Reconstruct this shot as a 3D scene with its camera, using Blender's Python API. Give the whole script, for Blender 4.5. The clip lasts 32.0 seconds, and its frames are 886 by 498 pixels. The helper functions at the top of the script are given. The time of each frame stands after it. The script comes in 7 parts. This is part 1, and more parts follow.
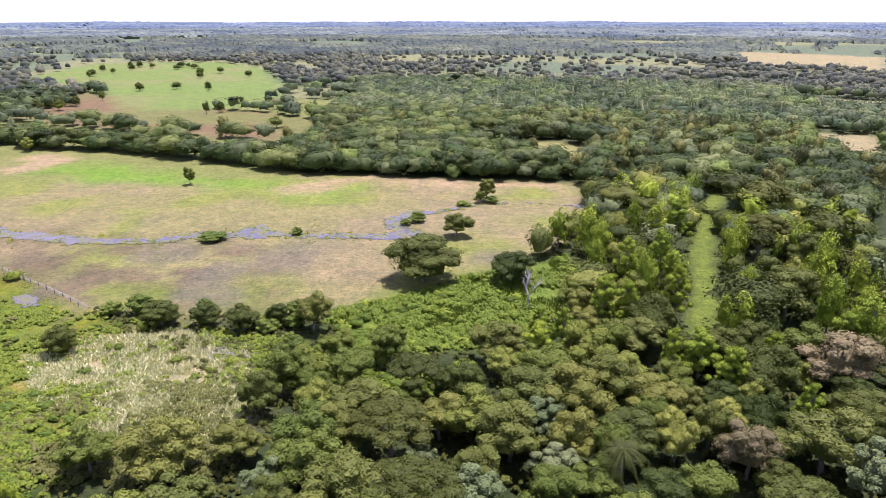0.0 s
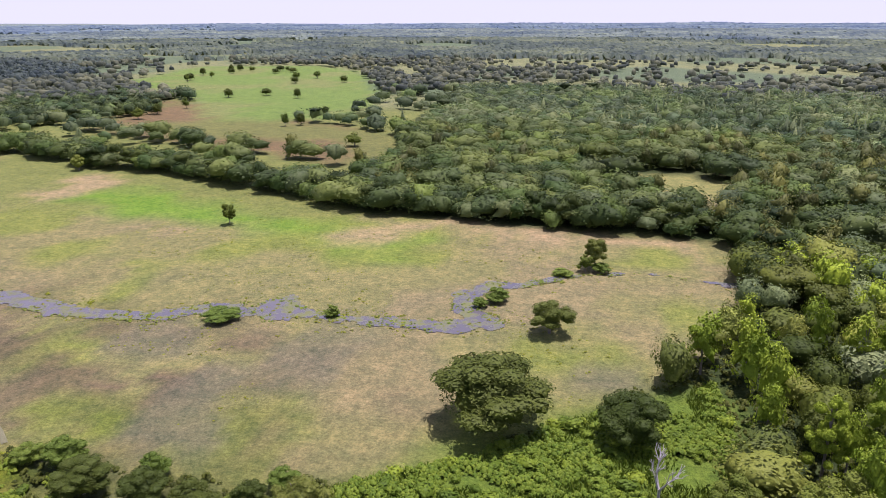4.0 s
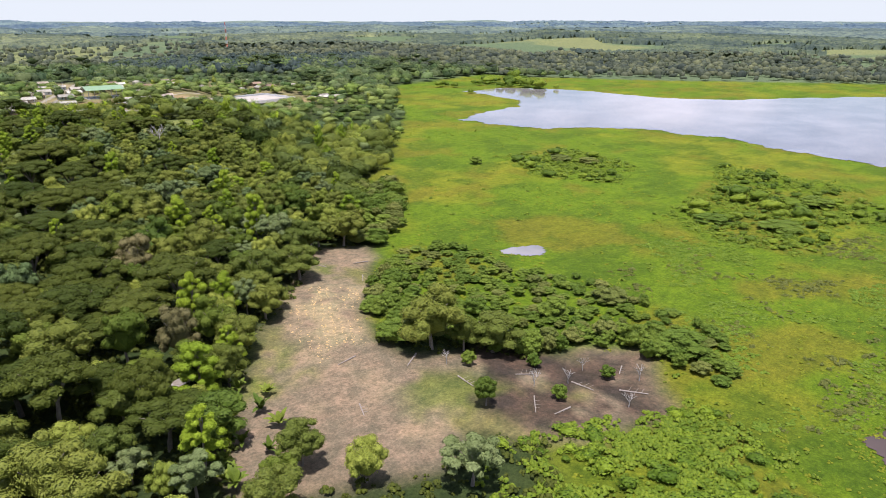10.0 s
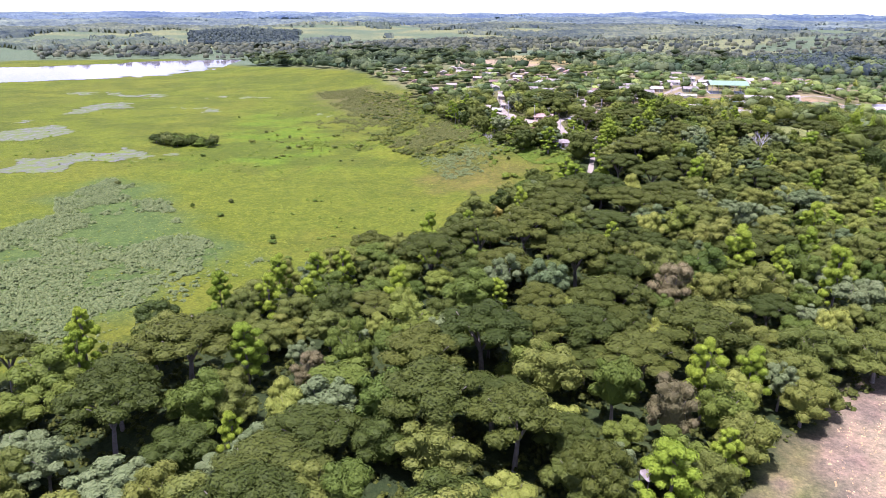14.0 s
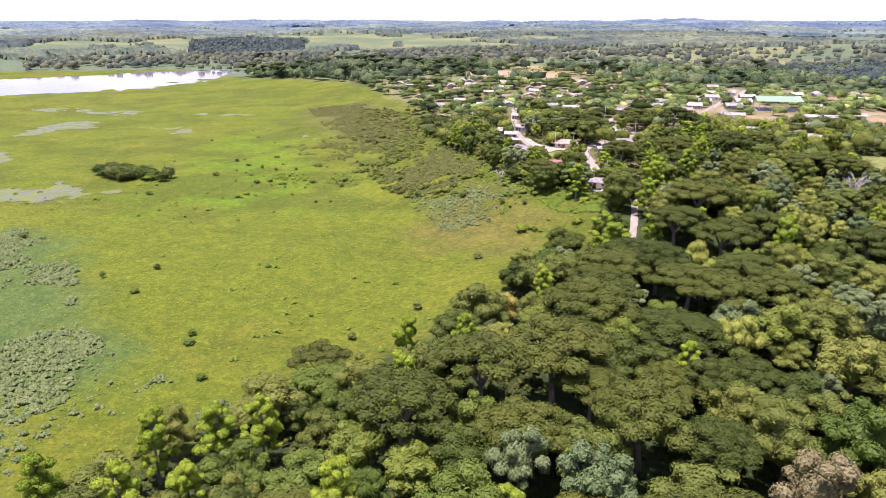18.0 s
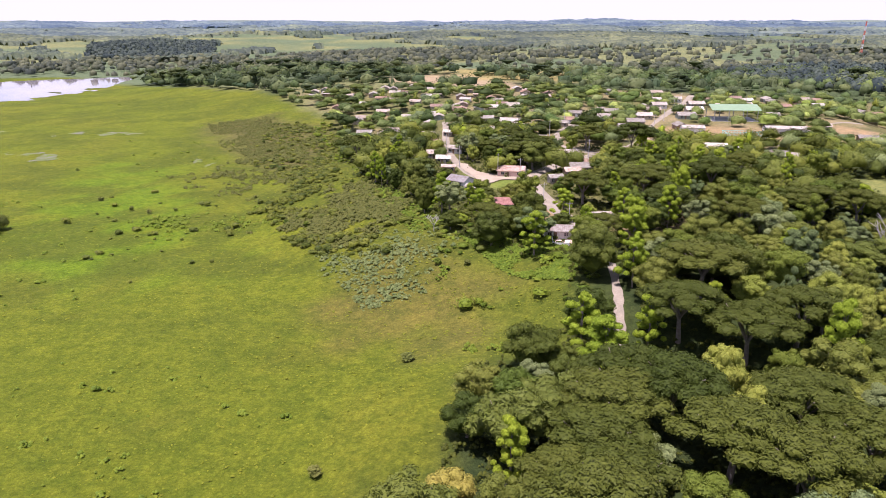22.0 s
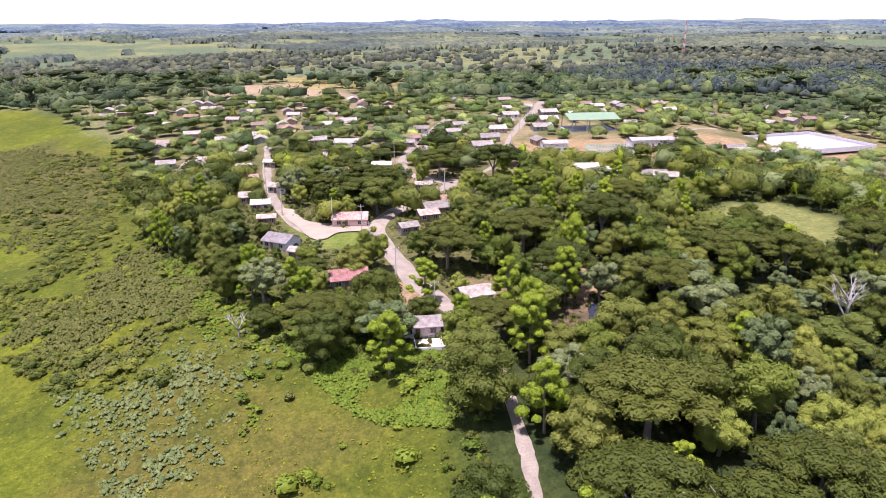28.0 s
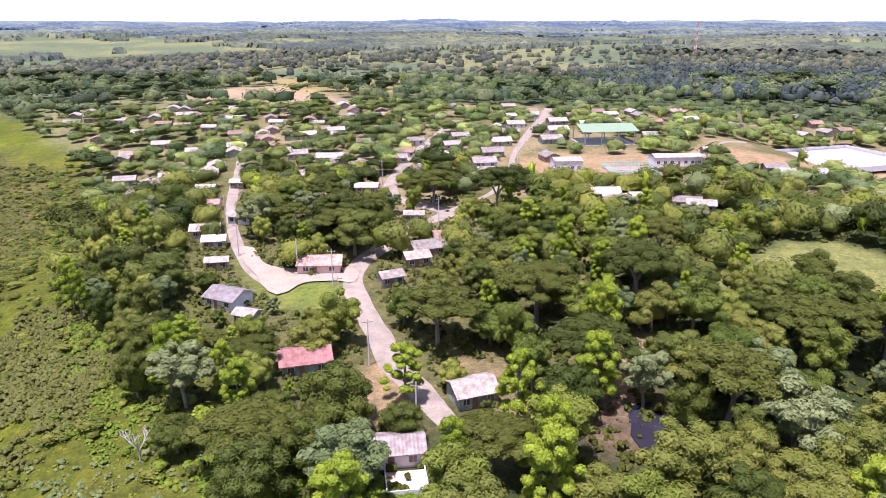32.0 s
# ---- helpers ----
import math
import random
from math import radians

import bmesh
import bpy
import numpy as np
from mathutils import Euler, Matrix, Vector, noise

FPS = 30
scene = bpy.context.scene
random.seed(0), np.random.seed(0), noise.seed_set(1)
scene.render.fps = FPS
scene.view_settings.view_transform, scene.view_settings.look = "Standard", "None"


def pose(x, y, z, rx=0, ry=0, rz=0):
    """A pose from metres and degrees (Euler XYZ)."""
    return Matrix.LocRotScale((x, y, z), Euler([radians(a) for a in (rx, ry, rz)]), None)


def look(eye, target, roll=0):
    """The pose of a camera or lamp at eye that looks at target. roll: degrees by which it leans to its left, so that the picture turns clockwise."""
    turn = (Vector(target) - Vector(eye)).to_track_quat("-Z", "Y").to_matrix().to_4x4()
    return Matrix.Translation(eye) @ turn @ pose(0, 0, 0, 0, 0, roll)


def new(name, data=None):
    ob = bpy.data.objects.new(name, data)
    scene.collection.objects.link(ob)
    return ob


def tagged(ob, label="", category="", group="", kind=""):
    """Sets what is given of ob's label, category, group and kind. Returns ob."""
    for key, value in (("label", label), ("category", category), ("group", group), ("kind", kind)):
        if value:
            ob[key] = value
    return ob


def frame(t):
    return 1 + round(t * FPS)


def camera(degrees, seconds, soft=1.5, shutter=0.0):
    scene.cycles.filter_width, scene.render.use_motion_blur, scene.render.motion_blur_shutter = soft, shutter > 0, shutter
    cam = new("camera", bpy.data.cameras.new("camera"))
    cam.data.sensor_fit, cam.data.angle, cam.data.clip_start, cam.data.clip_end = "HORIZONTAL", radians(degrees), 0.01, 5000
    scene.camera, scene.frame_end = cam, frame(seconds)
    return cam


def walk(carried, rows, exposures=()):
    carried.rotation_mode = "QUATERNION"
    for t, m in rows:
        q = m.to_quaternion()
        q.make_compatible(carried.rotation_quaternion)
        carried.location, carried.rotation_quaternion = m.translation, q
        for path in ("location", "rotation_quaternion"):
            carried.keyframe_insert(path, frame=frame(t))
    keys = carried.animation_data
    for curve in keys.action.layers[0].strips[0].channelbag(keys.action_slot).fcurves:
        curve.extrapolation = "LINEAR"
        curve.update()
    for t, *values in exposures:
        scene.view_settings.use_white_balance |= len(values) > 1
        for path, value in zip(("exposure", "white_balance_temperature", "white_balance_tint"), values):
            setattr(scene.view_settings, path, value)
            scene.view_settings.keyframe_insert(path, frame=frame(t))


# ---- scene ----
# ---- camera ----
cam = camera(65.21, 32.0, soft=0.42)
ROWS = [
    (0.0, -0.00, -0.00, 70.06, -0.00, -18.78, -0.03),
    (0.5, 0.80, 16.19, 70.13, 0.02, -18.78, -0.03),
    (1.0, 1.32, 33.46, 70.22, -0.06, -18.74, 0.02),
    (1.5, 1.85, 42.95, 70.12, -0.04, -18.73, 0.04),
    (2.0, 2.35, 49.08, 70.08, 0.01, -18.72, 0.03),
    (2.5, 2.71, 54.94, 70.13, 0.06, -18.73, 0.05),
    (4.5, 2.89, 75.20, 70.97, 15.19, -18.65, 0.14),
    (5.0, 2.45, 82.18, 70.68, 22.75, -18.64, 0.11),
    (5.5, 1.45, 88.05, 70.47, 30.62, -18.63, 0.09),
    (6.0, 0.25, 94.36, 70.26, 39.72, -18.64, 0.15),
    (6.5, -2.06, 99.79, 69.99, 48.31, -18.64, 0.22),
    (7.0, -3.57, 104.61, 70.17, 60.45, -18.60, 0.35),
    (7.5, -7.53, 108.45, 70.39, 75.75, -18.66, 0.28),
    (8.0, -10.79, 111.74, 70.88, 90.69, -18.65, 0.19),
    (8.5, -14.55, 115.35, 71.29, 105.75, -18.68, 0.21),
    (9.0, -20.12, 116.09, 70.81, 119.17, -18.71, 0.21),
    (9.5, -25.15, 116.36, 70.48, 132.76, -18.62, 0.17),
    (10.0, -30.68, 114.32, 70.29, 146.15, -18.66, 0.07),
    (10.5, -35.25, 113.04, 70.62, 159.78, -18.79, 0.07),
    (11.0, -38.99, 111.66, 71.22, 173.27, -18.82, -0.08),
    (11.5, -41.52, 106.78, 71.34, 186.79, -18.92, -0.19),
    (12.0, -43.73, 101.87, 71.21, 194.82, -19.04, -0.19),
    (12.5, -44.68, 96.90, 71.04, 194.64, -19.10, -0.19),
    (13.0, -45.20, 91.72, 70.83, 194.51, -19.16, -0.20),
    (13.5, -45.16, 86.40, 70.81, 194.43, -19.22, -0.19),
    (14.0, -45.05, 83.53, 70.92, 194.75, -19.28, -0.17),
    (14.5, -44.89, 80.77, 70.99, 195.80, -19.32, -0.13),
    (16.5, -43.52, 64.29, 69.29, 195.79, -19.02, -0.13),
    (17.0, -40.00, 47.68, 69.16, 195.78, -18.91, -0.07),
    (17.5, -36.23, 31.43, 69.36, 195.80, -18.79, -0.03),
    (18.0, -32.56, 14.57, 69.46, 195.88, -18.70, 0.03),
    (18.5, -28.71, -2.40, 69.25, 195.89, -18.64, -0.02),
    (19.0, -25.96, -14.03, 69.18, 195.90, -18.59, 0.02),
    (19.5, -24.63, -19.76, 69.10, 195.88, -18.60, 0.07),
    (20.0, -23.37, -25.14, 69.21, 194.19, -18.60, 0.04),
    (20.5, -22.49, -30.64, 69.22, 192.38, -18.62, 0.05),
    (21.0, -21.48, -36.26, 69.19, 191.24, -18.65, 0.09),
    (21.5, -20.44, -41.47, 69.24, 190.58, -18.65, 0.04),
    (22.0, -19.45, -47.15, 69.48, 189.93, -18.69, 0.11),
    (22.5, -18.74, -52.69, 69.67, 187.67, -18.72, 0.18),
    (23.0, -18.06, -58.07, 69.73, 186.85, -18.72, 0.23),
    (23.5, -17.38, -63.69, 69.72, 186.75, -18.71, 0.27),
    (24.0, -17.07, -69.11, 69.75, 184.77, -18.70, 0.40),
    (24.5, -16.80, -74.59, 69.70, 182.35, -18.68, 0.57),
    (25.0, -16.69, -79.85, 69.69, 180.76, -18.67, 0.64),
    (25.5, -16.51, -85.42, 69.59, 179.67, -18.67, 0.64),
    (27.5, -16.69, -106.36, 69.30, 177.11, -18.64, 0.41),
    (28.0, -17.04, -111.57, 69.32, 176.87, -18.63, 0.37),
    (28.5, -17.58, -116.89, 69.22, 176.81, -18.62, 0.32),
    (29.0, -17.89, -122.13, 69.11, 176.79, -18.59, 0.22),
    (29.5, -18.46, -127.36, 69.05, 176.84, -18.59, 0.19),
    (30.0, -18.97, -132.52, 68.98, 176.87, -18.59, 0.14),
    (30.5, -19.59, -137.70, 68.88, 176.93, -18.61, 0.10),
    (31.0, -20.22, -142.82, 68.91, 177.00, -18.66, 0.08),
    (31.5, -20.84, -147.76, 68.91, 177.07, -18.70, 0.06),
    (32.0, -21.42, -152.97, 68.72, 177.07, -18.66, 0.03),
]
EXPOSURES = [(0, 1.11, 5620, 49), (4, 0.71, 5740, 41), (6, 0.66, 5810, 40), (8, 0.65, 5940, 26), (9.5, 0.66, 5960, 19), (11, 1.05, 5580, 32), (13, 1.22, 5300, 46), (17, 1.25, 5640, 44), (22, 0.93, 5980, 39), (32, 1.13, 5680, 45)]
walk(cam, [(t, pose(x, y, z, 90 + pitch, roll, yaw)) for t, x, y, z, yaw, pitch, roll in ROWS], EXPOSURES)

# ---- world, sun ----
SUN_AZ, SUN_EL = radians(42.0), radians(77.0)
world = bpy.data.worlds.new("sky")
scene.world = world
world.use_nodes = True
wn, wl = world.node_tree.nodes, world.node_tree.links
sky = wn.new("ShaderNodeTexSky")
sky.sky_type, sky.sun_disc = "NISHITA", False
sky.sun_elevation, sky.sun_rotation = SUN_EL, SUN_AZ
sky.air_density, sky.dust_density, sky.ozone_density = 1.0, 0.9, 1.0
# thin broken clouds, alike all round
cloud = wn.new("ShaderNodeTexNoise")
cloud.inputs["Scale"].default_value, cloud.inputs["Detail"].default_value = 3.6, 6.0
flatten = wn.new("ShaderNodeMapping")
flatten.inputs["Scale"].default_value = (1.0, 1.0, 3.2)
wl.new(wn.new("ShaderNodeTexCoord").outputs["Generated"], flatten.inputs["Vector"])
wl.new(flatten.outputs["Vector"], cloud.inputs["Vector"])
cramp = wn.new("ShaderNodeValToRGB")
cramp.color_ramp.elements[0].position, cramp.color_ramp.elements[1].position = 0.47, 0.60
cmix = wn.new("ShaderNodeMix")
cmix.data_type = "RGBA"
cmix.inputs[7].default_value = (7.6, 7.8, 8.1, 1)
wl.new(cloud.outputs["Fac"], cramp.inputs[0])
wl.new(cramp.outputs[0], cmix.inputs[0])
wl.new(sky.outputs[0], cmix.inputs[6])
# white haze low over the horizon
hazy = wn.new("ShaderNodeMix")
hazy.data_type = "RGBA"
hazy.inputs[7].default_value = (5.9, 6.25, 5.95, 1)
updir = wn.new("ShaderNodeSeparateXYZ")
hramp = wn.new("ShaderNodeValToRGB")
hramp.color_ramp.elements[0].position, hramp.color_ramp.elements[1].position = 0.015, 0.10
hramp.color_ramp.elements[0].color, hramp.color_ramp.elements[1].color = (1, 1, 1, 1), (0, 0, 0, 1)
wl.new(wn.new("ShaderNodeTexCoord").outputs["Generated"], updir.inputs[0])
wl.new(updir.outputs["Z"], hramp.inputs[0])
wl.new(hramp.outputs[0], hazy.inputs[0])
wl.new(cmix.outputs[2], hazy.inputs[6])
wl.new(hazy.outputs[2], wn["Background"].inputs[0])
wn["Background"].inputs[1].default_value = 0.085
sun_data = bpy.data.lights.new("sun", "SUN")
sun_data.energy, sun_data.angle, sun_data.color = 5.0, radians(0.6), (1.0, 0.95, 0.87)
sun = new("sun", sun_data)
sun_dir = Vector((math.sin(SUN_AZ) * math.cos(SUN_EL), math.cos(SUN_AZ) * math.cos(SUN_EL), math.sin(SUN_EL)))
sun.matrix_world = look((0, 0, 400), Vector((0, 0, 400)) - sun_dir)


# ---- materials ----
def nodes_of(name):
    m = bpy.data.materials.new(name)
    m.use_nodes = True
    nt = m.node_tree
    return m, nt.nodes, nt.links, nt.nodes["Principled BSDF"]


def mixer(n, l, fac, a, b, blend="MIX"):
    """A colour mix; fac, a and b are sockets, numbers or colours."""
    x = n.new("ShaderNodeMix")
    x.data_type, x.blend_type = "RGBA", blend
    for i, v in ((0, fac), (6, a), (7, b)):
        if hasattr(v, "is_linked"):
            l.new(v, x.inputs[i])
        elif i:
            x.inputs[i].default_value = (*v, 1)
        else:
            x.inputs[i].default_value = v
    return x.outputs[2]


def noise_of(n, l, scale, detail=4, coord="Object", rough=0.6):
    c = n.new("ShaderNodeTexCoord")
    t = n.new("ShaderNodeTexNoise")
    t.inputs["Scale"].default_value, t.inputs["Detail"].default_value, t.inputs["Roughness"].default_value = scale, detail, rough
    l.new(c.outputs[coord], t.inputs["Vector"])
    return t.outputs["Fac"]


def ramp(n, l, fac, lo, hi, a=(0, 0, 0), b=(1, 1, 1)):
    r = n.new("ShaderNodeValToRGB")
    e = r.color_ramp.elements
    e[0].position, e[1].position, e[0].color, e[1].color = lo, hi, (*a, 1), (*b, 1)
    l.new(fac, r.inputs[0])
    return r.outputs[0]


def bump(n, l, bsdf, height, strength, dist):
    b = n.new("ShaderNodeBump")
    b.inputs["Strength"].default_value, b.inputs["Distance"].default_value = strength, dist
    l.new(height, b.inputs["Height"])
    l.new(b.outputs[0], bsdf.inputs["Normal"])


def shift(c, k):
    return tuple(min(1, v * k) for v in c)


OLIVE = (1.23, 0.89, 0.6)  # the dry season's cast over all leaves


def leaf_material(name, col, other, island=False, gloss=0.62, through_light=0.12, stand=False, tone=False, clumps=False):
    """Foliage: hue drifts from plant to plant and over each crown; some light passes the leaves."""
    m, n, l, p = nodes_of(name)
    col, other = (tuple(a * b for a, b in zip(c, OLIVE)) for c in (col, other))
    if island:
        g = n.new("ShaderNodeNewGeometry")
        rnd = g.outputs["Random Per Island"]
    else:
        rnd = n.new("ShaderNodeObjectInfo").outputs["Random"]
    if tone:
        own = n.new("ShaderNodeAttribute")
        own.attribute_name = "plant_tone"
        rnd = own.outputs["Fac"]
    base = mixer(n, l, rnd, col, other)
    if tone:
        base = mixer(n, l, 1.0, base, ramp(n, l, rnd, 0, 1, (0.72, 0.76, 0.84), (1.14, 1.15, 1.0)), "MULTIPLY")
    if stand:
        drift = ramp(n, l, noise_of(n, l, 0.012, 5), 0.38, 0.62, (0.76, 0.79, 0.84), (1.16, 1.14, 1.05))
        base = mixer(n, l, 1.0, base, drift, "MULTIPLY")
    if clumps:
        for size, depth in ((0.045, 4), (0.0035, 4)):
            drift = ramp(n, l, noise_of(n, l, size, depth), 0.36, 0.64, (0.62, 0.68, 0.8), (1.34, 1.28, 1.1))
            base = mixer(n, l, 1.0, base, drift, "MULTIPLY")
    big = ramp(n, l, noise_of(n, l, 0.35, 3), 0.3, 0.75)
    base = mixer(n, l, big, base, mixer(n, l, 1.0, base, (0.68, 0.74, 0.62), "MULTIPLY"))
    fine = ramp(n, l, noise_of(n, l, 2.6, 4), 0.35, 0.72, (0.78, 0.8, 0.78), (1.22, 1.19, 1.08))
    base = mixer(n, l, 1.0, base, fine, "MULTIPLY")
    speck = ramp(n, l, noise_of(n, l, 8.0, 3), 0.38, 0.62, (0.88, 0.89, 0.88), (1.1, 1.09, 1.08))
    base = mixer(n, l, 1.0, base, speck, "MULTIPLY")
    l.new(base, p.inputs["Base Color"])
    p.inputs["Roughness"].default_value, p.inputs["Specular IOR Level"].default_value = gloss, 0.1
    tr = n.new("ShaderNodeBsdfTranslucent")
    l.new(base, tr.inputs[0])
    mx = n.new("ShaderNodeMixShader")
    mx.inputs[0].default_value = through_light
    l.new(p.outputs[0], mx.inputs[1])
    l.new(tr.outputs[0], mx.inputs[2])
    l.new(mx.outputs[0], n["Material Output"].inputs[0])
    return m


def plain_material(name, col, other, scale=1.5, rough=0.85, strength=0.25, random_tint=0.0, metal=0.0, coord="Object"):
    """Earth, wood, plaster, sheet: two scales of variation and a fine relief."""
    m, n, l, p = nodes_of(name)
    base = mixer(n, l, ramp(n, l, noise_of(n, l, scale, 5, coord), 0.3, 0.7), col, other)
    base = mixer(n, l, 1.0, base, ramp(n, l, noise_of(n, l, scale * 7, 4, coord), 0.3, 0.7, (0.82,) * 3, (1.12,) * 3), "MULTIPLY")
    if random_tint:
        o = n.new("ShaderNodeObjectInfo")
        base = mixer(n, l, 1.0, base, ramp(n, l, o.outputs["Random"], 0, 1, (1 - random_tint,) * 3, (1 + random_tint * 0.3,) * 3), "MULTIPLY")
    l.new(base, p.inputs["Base Color"])
    p.inputs["Roughness"].default_value, p.inputs["Metallic"].default_value = rough, metal
    bump(n, l, p, noise_of(n, l, scale * 5, 5, coord), strength, 0.1)
    return m


def choice_material(name, colours, rough=0.8, scale=0.8):
    """One of several colours for each object, with stains."""
    m, n, l, p = nodes_of(name)
    o = n.new("ShaderNodeObjectInfo")
    r = n.new("ShaderNodeValToRGB")
    r.color_ramp.interpolation = "CONSTANT"
    for i, c in enumerate(colours):
        e = r.color_ramp.elements[i] if i < 2 else r.color_ramp.elements.new(0.5)
        e.color = (*c, 1)
    for i, e in enumerate(r.color_ramp.elements):
        e.position = i / len(colours)
    l.new(o.outputs["Random"], r.inputs[0])
    stain = ramp(n, l, noise_of(n, l, scale, 6), 0.36, 0.62, (0.58, 0.47, 0.36), (1.08, 1.07, 0.98))
    l.new(mixer(n, l, 1.0, r.outputs[0], stain, "MULTIPLY"), p.inputs["Base Color"])
    p.inputs["Roughness"].default_value = rough
    return m


FOLIAGE = {
    "s": ((0.036, 0.07, 0.014), (0.073, 0.115, 0.024)),
    "m": ((0.036, 0.075, 0.016), (0.071, 0.12, 0.026)),
    "g": ((0.062, 0.13, 0.026), (0.13, 0.215, 0.042)),
    "o": ((0.073, 0.13, 0.032), (0.138, 0.205, 0.052)),
    "t": ((0.145, 0.285, 0.028), (0.225, 0.39, 0.042)),
    "c": ((0.095, 0.18, 0.10), (0.155, 0.25, 0.15)),
    "l": ((0.16, 0.265, 0.06), (0.235, 0.345, 0.09)),
    "y": ((0.22, 0.27, 0.08), (0.28, 0.32, 0.10)),
    "b": ((0.11, 0.135, 0.085), (0.155, 0.18, 0.12)),
    "p": ((0.055, 0.095, 0.03), (0.085, 0.13, 0.045)),
    "u": ((0.07, 0.15, 0.028), (0.125, 0.225, 0.045)),
    "v": ((0.095, 0.155, 0.05), (0.15, 0.215, 0.08)),
}
LEAF = {k: leaf_material("leaves_" + k, *v) for k, v in FOLIAGE.items()}
# woods beyond 235 m: leaf colours shifted to blue as painted haze
HAZE_TINT = (0.88, 0.98, 1.6)
WOODS = {k: leaf_material("woods_" + k, *(tuple(a * b for a, b in zip(c, (0.8, 0.8, 0.8) if k == "c" else HAZE_TINT)) for c in FOLIAGE[k]), island=True, through_light=0.2, stand=True, tone=True) for k in "smgoc"}
GARDEN = {k: leaf_material("garden_" + k, *(tuple(a * b for a, b in zip(c, (1.2, 1.2, 1.3) if k == "c" else (1.3, 1.4, 2.4))) for c in FOLIAGE[k]), island=True, through_light=0.2, tone=True) for k in "smgocl"}
GARDEN["t"] = leaf_material("garden_t", (0.11, 0.19, 0.05), (0.175, 0.27, 0.07), island=True, through_light=0.2, tone=True)
# farther stands: stronger haze in the leaf colour, blue raised most
DISTANT_HAZED = {k: leaf_material("distant_" + k, *(tuple(a * b for a, b in zip(c, (1.0, 1.1, 1.3) if k == "c" else (1.1, 1.18, 3.2))) for c in FOLIAGE[k]), island=True, through_light=0.35, stand=True, tone=True) for k in "smgoc"}
WOODS["t"] = leaf_material("woods_t", (0.07, 0.11, 0.042), (0.11, 0.155, 0.055), island=True, tone=True)
# distance haze is put into these leaf colours: paler and bluer farther out
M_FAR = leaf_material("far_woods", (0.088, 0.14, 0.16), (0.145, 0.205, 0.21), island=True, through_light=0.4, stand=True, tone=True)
M_FAR_CANOPY = leaf_material("far_canopy_haze_tint", (0.105, 0.185, 0.21), (0.14, 0.225, 0.25), island=True, through_light=0.45, stand=True, clumps=True)
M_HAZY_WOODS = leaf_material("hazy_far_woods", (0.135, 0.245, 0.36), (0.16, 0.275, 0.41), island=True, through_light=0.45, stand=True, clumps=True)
M_BLUE_HAZE = leaf_material("blue_haze_woods", (0.14, 0.265, 0.52), (0.165, 0.295, 0.58), island=True, through_light=0.45, clumps=True)
# cloud shadow on far woods, painted as a dark blue-green leaf colour
M_CLOUD_SHADOW = leaf_material("cloud_shadow_leaves", (0.036, 0.07, 0.10), (0.058, 0.10, 0.13), island=True, tone=True)
M_TUFT = leaf_material("marsh_leaves", (0.10, 0.165, 0.014), (0.14, 0.205, 0.018), island=True)
M_TUFT_DARK = leaf_material("shrub_leaves", (0.074, 0.155, 0.018), (0.125, 0.22, 0.026), island=True)
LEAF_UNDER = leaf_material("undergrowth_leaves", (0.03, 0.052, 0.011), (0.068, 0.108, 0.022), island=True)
M_TUFT_LUSH = leaf_material("lush_leaves", (0.065, 0.15, 0.018), (0.115, 0.215, 0.028), island=True)
M_TUFT_BROWN = leaf_material("brown_shrub_leaves", (0.062, 0.10, 0.03), (0.10, 0.145, 0.05), island=True)
M_TUFT_PALE = leaf_material("pale_marsh_leaves", (0.078, 0.148, 0.07), (0.132, 0.212, 0.11), island=True)
M_TUFT_DRY = leaf_material("dry_reed_leaves", (0.40, 0.58, 0.42), (0.56, 0.74, 0.56), island=True)
M_BARK = plain_material("bark", (0.13, 0.105, 0.08), (0.22, 0.19, 0.15), 2.0, 0.9, 0.5)
M_DEAD = plain_material("dead_wood", (0.27, 0.25, 0.225), (0.38, 0.36, 0.33), 2.0, 0.9, 0.4)
M_ROAD = plain_material("dirt_road", (0.165, 0.142, 0.10), (0.255, 0.22, 0.155), 0.35, 0.95, 0.3)
M_SAND = plain_material("pitch_sand", (0.29, 0.255, 0.21), (0.35, 0.31, 0.26), 0.1, 0.95, 0.2)
M_YARD = plain_material("sandy_yard", (0.235, 0.19, 0.125), (0.30, 0.25, 0.17), 0.3, 0.95, 0.2)
M_LOG = plain_material("log_wood", (0.17, 0.14, 0.11), (0.28, 0.24, 0.2), 1.5, 0.9, 0.5)


def water_material(name, col, rough):
    m, n, l, p = nodes_of(name)
    l.new(mixer(n, l, ramp(n, l, noise_of(n, l, 0.03, 4), 0.35, 0.65), col, shift(col, 1.5)), p.inputs["Base Color"])
    p.inputs["Roughness"].default_value, p.inputs["IOR"].default_value = rough, 1.33
    bump(n, l, p, noise_of(n, l, 0.9, 3), 0.03, 0.2)
    return m


M_LAKE = water_material("lake_water", (0.145, 0.135, 0.13), 0.06)
M_POND = water_material("brown_pond_water", (0.052, 0.038, 0.031), 0.06)
M_DARK_POND = water_material("dark_pond_water", (0.018, 0.017, 0.022), 0.05)
M_STREAM, sn, sl, sp = nodes_of("stream_water")
weedy = ramp(sn, sl, noise_of(sn, sl, 0.22, 6, rough=0.7), 0.46, 0.6)
sl.new(mixer(sn, sl, weedy, (0.085, 0.08, 0.078), (0.10, 0.11, 0.035)), sp.inputs["Base Color"])
sl.new(ramp(sn, sl, weedy, 0, 1, (0.12,) * 3, (0.8,) * 3), sp.inputs["Roughness"])
sp.inputs["IOR"].default_value = 1.33


